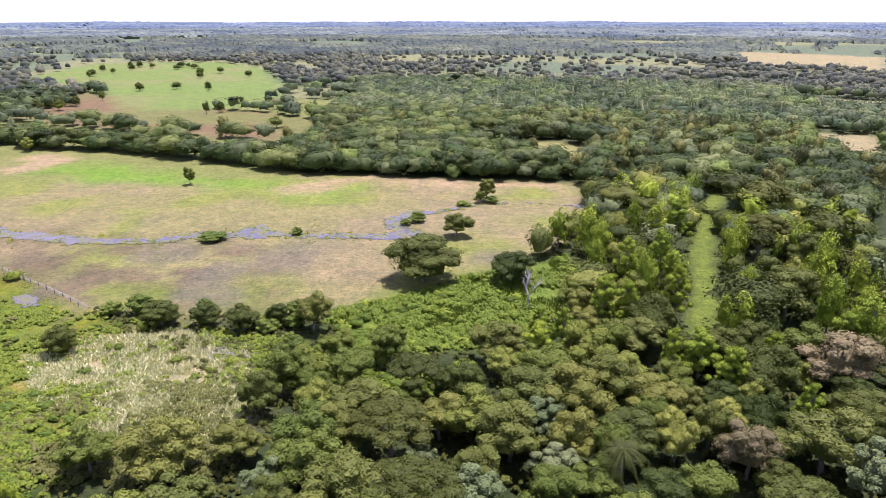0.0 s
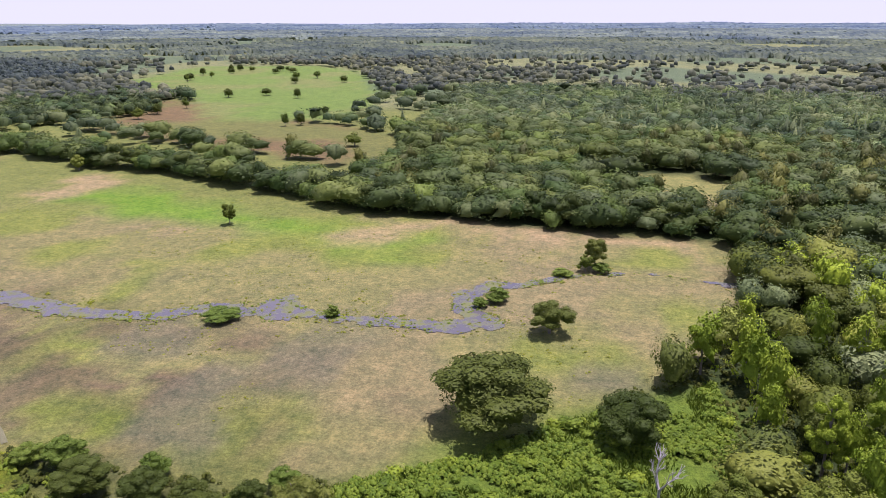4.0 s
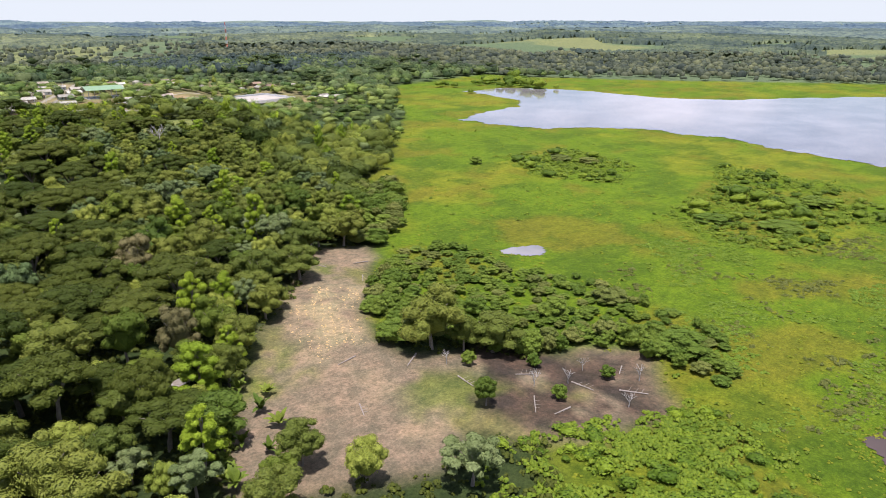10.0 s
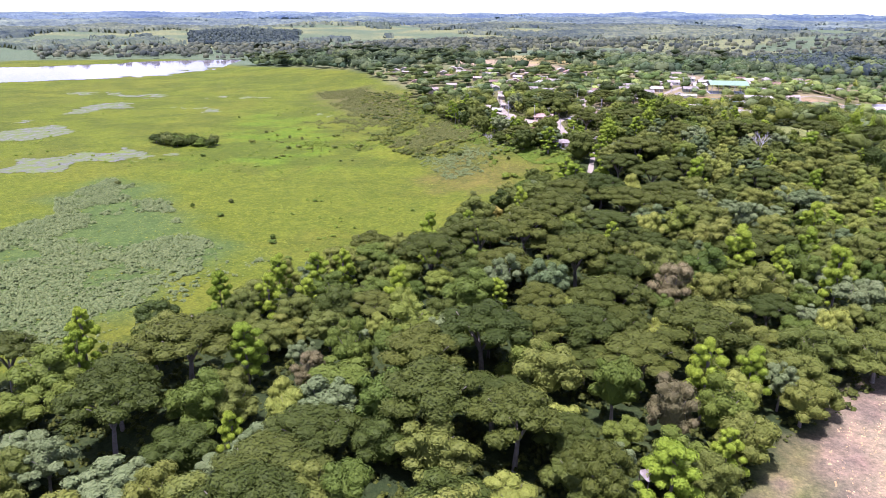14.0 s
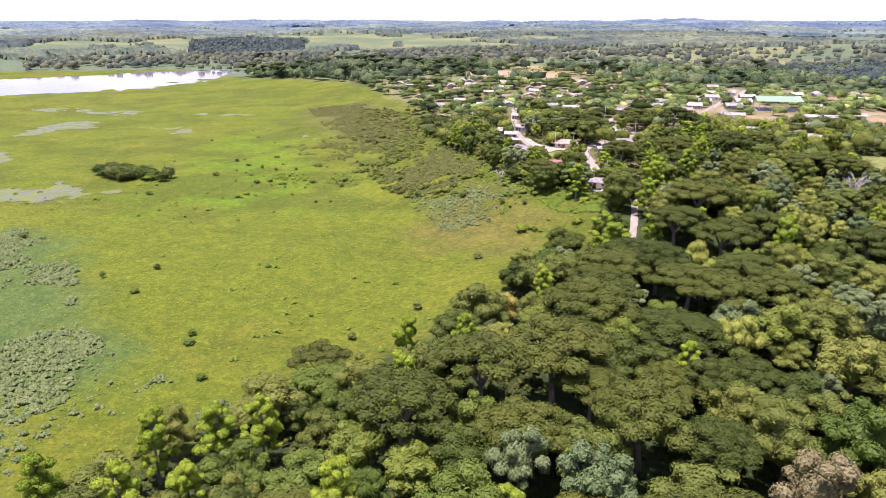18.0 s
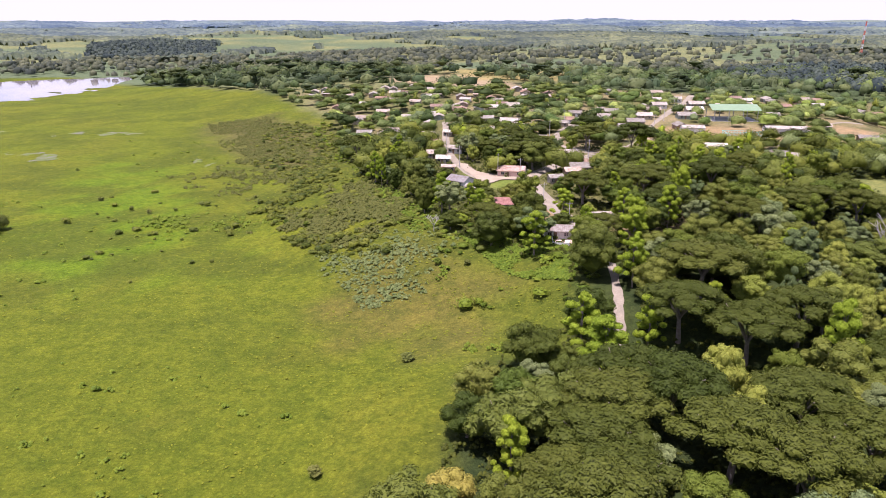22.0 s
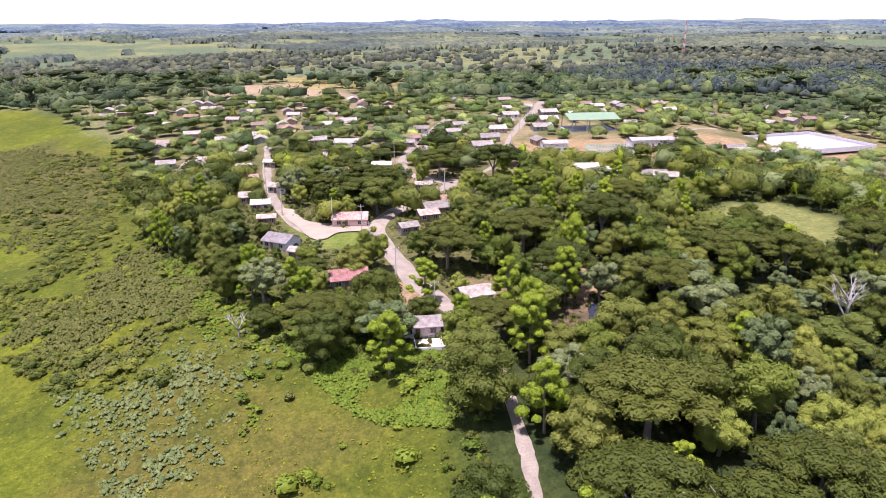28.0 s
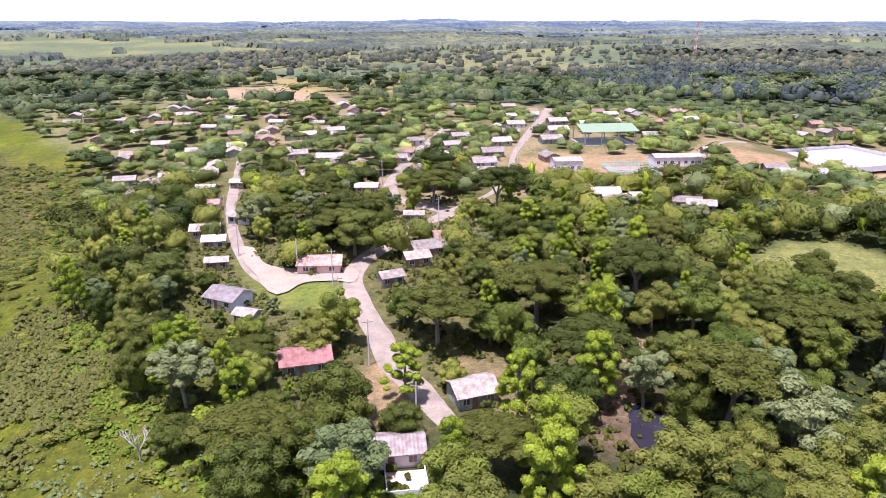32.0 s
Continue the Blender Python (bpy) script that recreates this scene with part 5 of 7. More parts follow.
def wall_shell(w, d, h, rise, t=0.18):
    """Four walls with gables along x, with thickness."""
    bm = bmesh.new()
    outer, inner = [], []
    for k, ring in ((0, outer), (t, inner)):
        for x, y, z in ((-w, -d, 0), (w, -d, 0), (w, d, 0), (-w, d, 0)):
            ring.append(bm.verts.new(((x - math.copysign(k, x)), (y - math.copysign(k, y)), -0.6)))
        for x, y, z in ((-w, -d, 0), (w, -d, 0), (w, d, 0), (-w, d, 0)):
            ring.append(bm.verts.new(((x - math.copysign(k, x)), (y - math.copysign(k, y)), h)))
        ring.append(bm.verts.new((-w + k, 0, h + rise)))
        ring.append(bm.verts.new((w - k, 0, h + rise)))
    for ring, turn in ((outer, 1), (inner, -1)):
        for f in ((0, 1, 5, 4), (1, 2, 6, 9, 5), (2, 3, 7, 6), (3, 0, 4, 8, 7)):
            bm.faces.new([ring[i] for i in f[::turn]])
    for a, b in ((4, 5), (5, 9), (9, 6), (6, 7), (7, 8), (8, 4)):
        bm.faces.new((outer[a], outer[b], inner[b], inner[a]))
    return bm


def corrugated(w, d, h, rise, over=0.5, pitch=0.5):
    """A two-slope roof of ribbed sheet with eaves, as one mesh."""
    bm = bmesh.new()
    n = max(8, int(2 * (w + over) / pitch)) * 2
    drop = rise / d * over
    for sgn in (-1, 1):
        rows = []
        for i in range(n + 1):
            x = -w - over + 2 * (w + over) * i / n
            k = 0.04 * (i % 2)
            rows.append([bm.verts.new((x, sgn * (d + over), h - drop + 0.12 + k)), bm.verts.new((x, 0, h + rise + 0.12 + k)), bm.verts.new((x, 0, h + rise + 0.05)), bm.verts.new((x, sgn * (d + over), h - drop + 0.05))])
        for a, b in zip(rows, rows[1:]):
            for i, j in ((0, 1), (2, 3), (3, 0)):
                q = (a[i], b[i], b[j], a[j])
                bm.faces.new(q if sgn < 0 else q[::-1])
    bmesh.ops.recalc_face_normals(bm, faces=bm.faces)
    return bm


def window(parent, x, y, z, w, h, side):
    """A framed window with two panes, proud of the wall; side: the way that it faces."""
    s = side
    bm = bmesh.new()
    for a, b, c, d in ((-w / 2, w / 2, -0.06, 0), (-w / 2, w / 2, h, h + 0.06), (-w / 2 - 0.06, -w / 2, -0.06, h + 0.06), (w / 2, w / 2 + 0.06, -0.06, h + 0.06), (-0.03, 0.03, 0, h)):
        add_box(bm, x + a, x + b, min(y, y + s * 0.08), max(y, y + s * 0.08), z + c, z + d)
    fr = part("window", bm, M_FRAME, parent)
    part("pane", box(x - w / 2, x + w / 2, min(y + s * 0.01, y + s * 0.04), max(y + s * 0.01, y + s * 0.04), z, z + h), M_PANE, fr)


HOME_SPOTS = set()


def house(style, x, y, w, d, turn, h=2.45, label=None, wall=None):
    k = 0.92 if y < -320 else 0.82
    w, d = w * k, d * k
    e = new("house")
    e.matrix_basis = pose(x, y, ground_z(x, y), 0, 0, turn)
    words = {"white": "whitish sheet", "grey": "grey corrugated sheet", "tile": "brown", "dark": "dark grey", "pink": "pink tile", "red": "red painted", "pale": "pale tile", "tin": "weathered tin"}[style]
    tagged(e, label or "small plastered village house with a " + words + " roof", "house", "village houses")
    rise = d * 0.2
    part("wall", wall_shell(w / 2, d / 2, h, rise), wall or WALLS, e)
    part("roof", corrugated(w / 2, d / 2, h, rise), ROOFS[style], e, words + " roof")
    for s in (-1, 1):
        yy = s * d / 2
        part("door", box(-0.45 + s * w * 0.1, 0.45 + s * w * 0.1, min(yy, yy + s * 0.06), max(yy, yy + s * 0.06), 0, 2.05), M_DOOR, e)
        for fx in (-0.3, 0.32):
            window(e, fx * w, yy, 0.95, 1.1, 1.0, s)
    planted.append((x, y, max(w, d) * 0.55))
    HOME_SPOTS.add((x, y))
    return e


M_PINKWALL = plain_material("pink_plaster", (0.60, 0.40, 0.34), (0.66, 0.47, 0.40), 0.8, 0.85)
for i, (style, x, y, w, d, turn) in enumerate(HOUSE_ROWS):
    house(style, x, y, w, d, turn, wall=M_PINKWALL if style == "pink" else M_WHITE if i % 4 == 1 else None)

# rows of small houses farther into the village
rng = np.random.default_rng(5)
hx, hy = scatter(-320, 180, -610, -400, 15, rng)
taken = np.array([(p[0], p[1]) for p in planted])
for x, y in zip(hx, hy):
    if not inside(VILLAGE, np.array([x]), np.array([y]))[0] or np.min(np.hypot(taken[:, 0] - x, taken[:, 1] - y)) < 11:
        continue
    if min(edge_dist(p, np.array([x]), np.array([y]), False)[0] for p, w in ROADS.values()) < 7.5 or rng.uniform() < 0.55:
        continue
    if -275 < x < -150 and y > -520 or -150 < x < -90 and -515 < y < -400:
        continue
    house(["white", "grey", "grey", "tile"][int(rng.integers(4))], float(x), float(y), 9, 7, 12 + 90 * int(rng.integers(2)))


def sports_roof():
    """A tall open shed with a green roof over a court."""
    x, y = -116, -484
    e = tagged(new("covered_court"), "open sports court under a pale green sheet roof", "sports hall")
    e.matrix_basis = pose(x, y, ground_z(x, y), 0, 0, 4)
    part("roof", corrugated(13, 10, 6.5, 2.2, 0.8, 0.9), M_GREEN_ROOF, e, "pale green sheet roof")
    for px in (-12, -4, 4, 12):
        for py in (-9.5, 9.5):
            part("post", box(px - 0.2, px + 0.2, py - 0.2, py + 0.2, -0.5, 6.5), M_POLE, e)
    part("court_floor", box(-13, 13, -10, 10, -0.3, 0.12), M_POLE, e, "grey concrete court floor")
    planted.append((x, y, 18))


def flat_building(name, label, x, y, w, d, h, turn):
    e = tagged(new(name), label, "building")
    e.matrix_basis = pose(x, y, ground_z(x, y), 0, 0, turn)
    part("wall", wall_shell(w / 2, d / 2, h, 0.05), M_WHITE, e)
    part("roof", corrugated(w / 2, d / 2, h, 0.9, 0.3, 0.8), ROOFS["white"], e, "whitish sheet roof")
    for s in (-1, 1):
        n = int(w / 2.6)
        for k in range(n):
            if k == n // 2:
                part("door", box(-0.5, 0.5, min(s * d / 2, s * (d / 2 + 0.06)), max(s * d / 2, s * (d / 2 + 0.06)), 0, 2.1), M_DOOR, e)
            else:
                window(e, -w / 2 + (k + 0.5) * w / n, s * d / 2, 1.1, 1.3, 1.1, s)
    planted.append((x, y, w * 0.6))


def play_court():
    """A small concrete court with turquoise railings."""
    x, y = -109, -417
    e = tagged(new("play_court"), "concrete play court with turquoise railings round it", "playground")
    e.matrix_basis = pose(x, y, ground_z(x, y), 0, 0, 3)
    part("court_floor", box(-9, 9, -8, 8, -0.3, 0.14), M_ROAD, e)
    for k in range(13):
        for s in (-1, 1):
            part("post", box(-9 + 1.5 * k - 0.06, -9 + 1.5 * k + 0.06, s * 8 - 0.06, s * 8 + 0.06, 0, 2.2), M_TURQ, e)
    for s in (-1, 1):
        for z in (0.5, 1.3, 2.1):
            part("rail", box(-9, 9, s * 8 - 0.05, s * 8 + 0.05, z, z + 0.16), M_TURQ, e)
            part("rail", box(s * 9 - 0.05, s * 9 + 0.05, -8, 8, z, z + 0.16), M_TURQ, e)
    planted.append((x, y, 13))


def football_pitch():
    x, y = -213, -470
    z = ground_z(x, y) + 0.2
    e = tagged(new("football_pitch"), "bare sandy football pitch with a low white wall", "pitch", kind="structure")
    e.matrix_basis = pose(x, y, z, 0, 0, 14)
    part("playing_field", box(-44, 44, -22, 22, -1.0, 0.1), M_SAND, e, "pale bare sand")
    for s in (-1, 1):
        part("boundary_wall", box(-45, 45, s * 23 - 0.12, s * 23 + 0.12, -1, 1.6), M_WHITE, e)
        part("boundary_wall", box(s * 45 - 0.12, s * 45 + 0.12, -22.8, 22.8, -1, 1.6), M_WHITE, e)
        bm = bmesh.new()
        for a in (-3.66, 3.66):
            add_box(bm, s * 42 - 0.06, s * 42 + 0.06, a - 0.06, a + 0.06, 0, 2.44)
        add_box(bm, s * 42 - 0.06, s * 42 + 0.06, -3.7, 3.7, 2.44, 2.56)
        part("goal", bm, M_WHITE, e)
    for k in range(-4, 5, 2):
        planted.append((x + k * 11 * math.cos(0.24), y + k * 11 * math.sin(0.24), 26))


def mast(x, y, h):
    """A three-legged radio mast in red and white."""
    e = tagged(new("radio_mast"), "tall lattice radio mast painted red and white", "mast")
    e.matrix_basis = pose(x, y, ground_z(x, y))
    seg = 8
    for k in range(seg):
        z0, z1 = h * k / seg, h * (k + 1) / seg
        r0, r1 = 1.8 * (1 - 0.7 * k / seg), 1.8 * (1 - 0.7 * (k + 1) / seg)
        for i in range(3):
            a, b = 2.094 * i, 2.094 * (i + 1)
            for name, to, r in (("leg", a, 0.22), ("brace", b, 0.12)):
                verts, faces = [], []
                limb(verts, faces, (r0 * math.cos(a), r0 * math.sin(a), z0), (r1 * math.cos(to), r1 * math.sin(to), z1), r, r, 4)
                mesh_object(name, [tuple(v) for v in verts], faces, M_REDPAINT if k % 2 else M_WHITE, e)


sports_roof()
flat_building("village_hall", "white plastered village hall with small windows", -84, -421, 11, 8, 4.2, 2)
flat_building("school_building", "long white school building with a pale roof", -131, -429, 20, 8, 3.6, 2)
play_court()
football_pitch()
mast(-397, -1071, 46)

# power poles along the roads
def power_pole(x, y, turn):
    e = tagged(new("power_pole"), "slender concrete power pole with a crossarm", "power pole", "power poles")
    e.matrix_basis = pose(x, y, ground_z(x, y), 0, 0, turn)
    verts, faces = [], []
    limb(verts, faces, (0, 0, -0.5), (0, 0, 9), 0.16, 0.09, 8)
    mesh_object("pole", [tuple(v) for v in verts], faces, M_POLE, e)
    part("crossarm", box(-0.9, 0.9, -0.05, 0.05, 8.3, 8.42), M_LOG, e)
    for k in (-0.8, 0, 0.8):
        part("insulator", box(k - 0.05, k + 0.05, -0.05, 0.05, 8.42, 8.62), M_WHITE, e)


for x, y, a in ((-22, -240, 10), (-14, -262, 10), (-7, -283, 5), (-4, -300, 0), (-17, -322, 30), (-30, -345, 40), (5, -308, 90), (22, -322, 20), (32, -350, 10), (-12, -400, 0), (-19, -440, 10), (-66, -430, 10), (-76, -470, 15), (-86, -505, 15), (-95, -540, 15)):
    power_pole(x, y, a)

# ---- the rest of the woods ----
NORTHWEST_WOODS = [([(-560, 305), (-374, 318), (-352, 402), (-345, 470), (-290, 570), (-388, 680), (-483, 564), (-664, 489), (-731, 386)], 8.5), ([(-640, 400), (-640, 345), (-449, 318), (-390, 312), (-365, 330), (-465, 390), (-560, 430)], 9.0), ([(-555, 173), (-612, 207), (-606, 252), (-539, 256), (-489, 226), (-513, 178)], 8.0), ([(-354, 246), (-377, 277), (-330, 292), (-290, 272), (-290, 235)], 9.0)]
REED_BED = [(-112, 158), (-87, 157), (-49, 146), (-36, 143), (-30, 120), (-34, 102), (-48, 90), (-74, 92), (-100, 114)]
BRIGHT_SCRUB = [(-30, 136), (-14, 146), (6, 140), (6, 120), (-14, 112), (-30, 116)]
rng = np.random.default_rng(8)
px, py = scatter(-260, 240, -430, 330, 6.6, rng)
d = near_dist(px, py)
keep = (d < 215) & ~is_open(px, py) & ~((px > 150) & (py < 100)) & ~((px > 100) & (py < 30))
keep &= ~inside([(-98, 28), (-60, 18), (-50, 60), (-75, 74), (-112, 62)], px, py) & ~inside(REEDS, px, py) & ~inside(LOW_SCRUB, px, py) & ~inside(REED_BED, px, py) & ~inside(BRIGHT_SCRUB, px, py) & ~((inside(VILLAGE, px, py)) & (rng.uniform(size=px.size) < 0.08))
px, py = px[keep], py[keep]
kk = kinds_at(px, py, rng.uniform(size=px.size))
joined = {}
done = np.array([(p[0], p[1], p[2]) for p in planted])


def room(x, y, r, k=0.62):
    return not len(done) or np.min(np.hypot(done[:, 0] - x, done[:, 1] - y) - done[:, 2] * k - r * k) > -0.5


HOMES = [p for p in planted if p[1] < -236 and (p[0], p[1]) in HOME_SPOTS]
HOMES = np.array([p[:3] for i, p in enumerate(HOMES) if p[1] > -325 or i % 5 < 2] + [(14, -306, 5), (5, -298, 6), (-3, -292, 5)])


def garden_height(x, y, r, h):
    """Trees in the gardens north of a house stay low."""
    dy = y - HOMES[:, 1] - HOMES[:, 2] * 0.6
    k = (np.abs(x - HOMES[:, 0]) < r * 0.75 + HOMES[:, 2] * 0.8) & (dy > -2 - r * 0.5) & (dy < 30)
    if not k.any():
        return h
    return min(h, float((1.2 + (0.34 if y > -380 else 0.46) * np.maximum(dy[k] - r * 0.4, 0)).min()))


order = np.argsort(near_dist(px, py))
extra = []
for i in order:
    x, y, kind = float(px[i]), float(py[i]), KIND[kk[i]]
    s = rng.uniform(0.62, 1.18) * (0.85 if y < -235 else 1.0)
    r, h = RADIUS[kind] * s, TALL[kind] * (0.4 + 0.6 * s) * rng.uniform(0.74, 1.16)
    if 128 < y < 172 and -130 < x < 6:
        kind, r, h = "u", r * 0.55, h * 0.45
    if min(edge_dist(p, np.array([x]), np.array([y]), False)[0] - w / 2 for p, w in ROADS.values()) < r * (0.2 if y > -232 else 0.6):
        continue
    if edge_dist(GRASS_PATH, np.array([x]), np.array([y]), False)[0] < 2.5 + 0.75 * r:
        continue
    if abs(x + 56) < 4 + 0.45 * r and -243 - 0.4 * r < y < -226:
        continue
    if not room(x, y, r, 0.53) or -215 < y < 0 and edge_dist(MARSH_EAST, x, y) < 0.8 * r:
        continue
    if any((x - a) ** 2 + (y - b) ** 2 < (0.53 * (r + c)) ** 2 for a, b, c in extra[-400:]):
        continue
    if y < -236:
        low = garden_height(x, y, r, h)
        if low < 2.6:
            continue
        r, h = r * max(0.4, low / h), low
    extra.append((x, y, r))
    far = near_dist(np.array([x]), np.array([y]))[0]
    if counts.get(kind, 0) < (255 if kind == "g" else 150 if kind == "m" else 275) and far < 180:
        plant(kind, x, y, r, h, "near" if far < 75 else "mid")
    else:
        joined.setdefault(kind, []).append((x, y, r, h))
done = np.array([(p[0], p[1], p[2]) for p in planted] + extra)

# woods between 200 and 650 m from the line of flight: one joined stand a kind
rng = np.random.default_rng(9)
px, py = scatter(-760, 760, -780, 780, 7.8, rng)
d = near_dist(px, py)
bearing = np.degrees(np.arctan2(py + 20, px + 20))
seen = ~((bearing > -42) & (bearing < 56) & (np.hypot(px, py) > 120))
dens = 0.35 + 0.65 * smooth((fbm(px, py, 120, 71) - 0.38) * 6)
hedge = np.minimum(edge_dist(PASTURE, px, py), edge_dist(FIELD_BROWN, px, py))
dens = np.where((py > 290) & (px < -75) & (px > -520), 0.1, dens)
dens = np.where((edge_dist(PASTURE, px, py) < 13) | (edge_dist(FIELD_BROWN, px, py) < 7) | ((px > -80) & (py > 290) & (py < 800)), 1.0, dens)
dens = np.where(inside(VILLAGE, px, py), 0.72, dens)
keep = (d > 195) & (d < 680) & seen & ~is_open(px, py) & (rng.uniform(size=px.size) < dens)
px, py = px[keep], py[keep]
kk = kinds_at(px, py, rng.uniform(size=px.size))
# a thick hedge along the pasture's far side
for (ax, ay), (bx, by) in zip(PASTURE[:10], PASTURE[1:11]):
    m = max(1, int(math.hypot(bx - ax, by - ay) / 2.7))
    for i in range(m):
        t, off = (i + rng.uniform()) / m, rng.uniform(1, 13)
        ln = math.hypot(bx - ax, by - ay)
        x, y = ax + (bx - ax) * t - (by - ay) / ln * off, ay + (by - ay) * t + (bx - ax) / ln * off
        joined.setdefault("mgmsg"[int(rng.integers(5))], []).append((float(x), float(y), float(rng.uniform(3.6, 7.2)), float(rng.uniform(6, 12.5))))
for poly, step in NORTHWEST_WOODS:
    p = np.array(poly)
    x, y = scatter(p[:, 0].min(), p[:, 0].max(), p[:, 1].min(), p[:, 1].max(), step, rng)
    k = inside(poly, x, y)
    for a, b in zip(x[k], y[k]):
        joined.setdefault("mmsgm"[int(rng.integers(5))], []).append((float(a), float(b), float(rng.uniform(4.5, 7.5)), float(rng.uniform(7, 12))))
houses_at = np.array([(p[0], p[1], p[2]) for p in planted if p[1] < -220])
for x, y, k in zip(px, py, kk):
    if y < -220 and np.min(np.hypot(houses_at[:, 0] - x, houses_at[:, 1] - y) - houses_at[:, 2]) < 0.8:
        continue
    s = rng.uniform(0.65, 1.2) * (0.72 if y < -235 and -320 < x < 200 and y > -620 else 1.12)
    r, h = RADIUS[KIND[k]] * s, TALL[KIND[k]] * s * 0.92
    if y < -236 and y > -640:
        low = garden_height(float(x), float(y), r, h)
        if low < 2.4:
            continue
        r, h = r * max(0.4, low / h), low
    joined.setdefault(KIND[k], []).append((float(x), float(y), float(r) * 1.12, float(h)))


def join_crowns(name, kind, rows, count, size_k, mat, label, fine=None, category="woodland"):
    """Many crowns with short trunks as one stand."""
    form = "m" if kind in "ogcl" else kind
    base = [hull_arrays(form, 70 + v, count, size_k, count > 20 if fine is None else fine) for v in range(5)]
    # the leaves reach down to the ground
    for co, q in base if form != "s" else ():
        low = co[:, 2].min()
        co[:, 2] = (co[:, 2] - low) * 11.6 / (co[:, 2].max() - low) - 0.2
    cos, faces, off = [], [], 0
    for i, (x, y, r, h) in enumerate(rows):
        co, q = base[i % 5]
        a = (x * 3.1 + y * 1.7) % 6.28
        ca, sa = math.cos(a), math.sin(a)
        e = 0.8 + 0.4 * ((x * 0.37 + y * 0.71) % 1)
        cos.append(np.stack([(co[:, 0] * e * ca - co[:, 1] / e * sa) * r / 6 + x, (co[:, 0] * e * sa + co[:, 1] / e * ca) * r / 6 + y, co[:, 2] * h / 12 + ground_z(x, y)], -1))
        faces.append(q + off)
        off += len(co)
    q = np.concatenate(faces)
    me = bpy.data.meshes.new(name)
    tri = q[:, 2] == q[:, 3]
    cos = np.concatenate(cos)
    quads, tris = q[~tri], q[tri][:, :3]
    me.vertices.add(len(cos))
    me.vertices.foreach_set("co", cos.astype(np.float32).ravel())
    loops = np.concatenate([quads.ravel(), tris.ravel()]).astype(np.int32)
    starts = np.concatenate([np.arange(len(quads)) * 4, len(quads) * 4 + np.arange(len(tris)) * 3]).astype(np.int32)
    me.loops.add(len(loops))
    me.loops.foreach_set("vertex_index", loops)
    me.polygons.add(len(starts))
    me.polygons.foreach_set("loop_start", starts)
    me.update(calc_edges=True)
    own = np.concatenate([np.full(len(base[i % 5][0]), (r[0] * 0.731 + r[1] * 0.417) % 1) for i, r in enumerate(rows)])
    me.attributes.new("plant_tone", "FLOAT", "POINT").data.foreach_set("value", own.astype(np.float32))
    me.materials.append(mat)
    return tagged(new(name, me), label, category, kind="stuff")


for kind, rows in joined.items():
    far_off = np.array([near_dist(r[0], r[1]) for r in rows])
    words = TREE_TEXT[kind][0].replace("_", " ") + "s "
    for lo, hi, count, size_k, fine, mats, text in ((0, 235, 700, 1.05, True, LEAF_ISLAND, "behind the wood's edge"), (235, 430, 380, 1.25, True, WOODS, "round the wetland"), (430, 999, 70, 1.9, False, DISTANT_HAZED, "far beyond the wetland")):
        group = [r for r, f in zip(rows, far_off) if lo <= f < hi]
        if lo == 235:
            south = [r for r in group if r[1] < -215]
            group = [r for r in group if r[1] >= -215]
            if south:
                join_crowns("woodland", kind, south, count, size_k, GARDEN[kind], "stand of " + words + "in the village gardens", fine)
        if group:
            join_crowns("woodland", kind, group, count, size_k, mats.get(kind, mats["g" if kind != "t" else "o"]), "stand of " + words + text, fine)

# far woods: crowns as far as they can be told apart, a rough canopy beyond
def wooded(x, y):
    return fbm(x, y, 230, 81) + 0.3 * fbm(x, y, 60, 83) + 0.12 * smooth((np.hypot(x, y) - 1500) / 900)


rng = np.random.default_rng(10)
n = 24000
rr = 600 * (1250 / 600) ** rng.uniform(size=n)
aa = rng.uniform(56, 318, n)
fx, fy = -30 + rr * np.cos(np.radians(aa)), -30 + rr * np.sin(np.radians(aa))
keep = ~is_open(fx, fy) & (near_dist(fx, fy) > 640) & ((wooded(fx, fy) > 0.54) | (rng.uniform(size=n) < 0.2))
keep &= ~inside(LAKE, fx, fy) & ~inside(EAST_LAKE, fx, fy)
rows = []
for x, y, r in zip(fx[keep], fy[keep], rr[keep]):
    s = rng.uniform(0.6, 1.35)
    rows.append((float(x), float(y), 6.2 * s, float(rng.uniform(7.5, 11)) * (0.4 + 0.6 * s)))


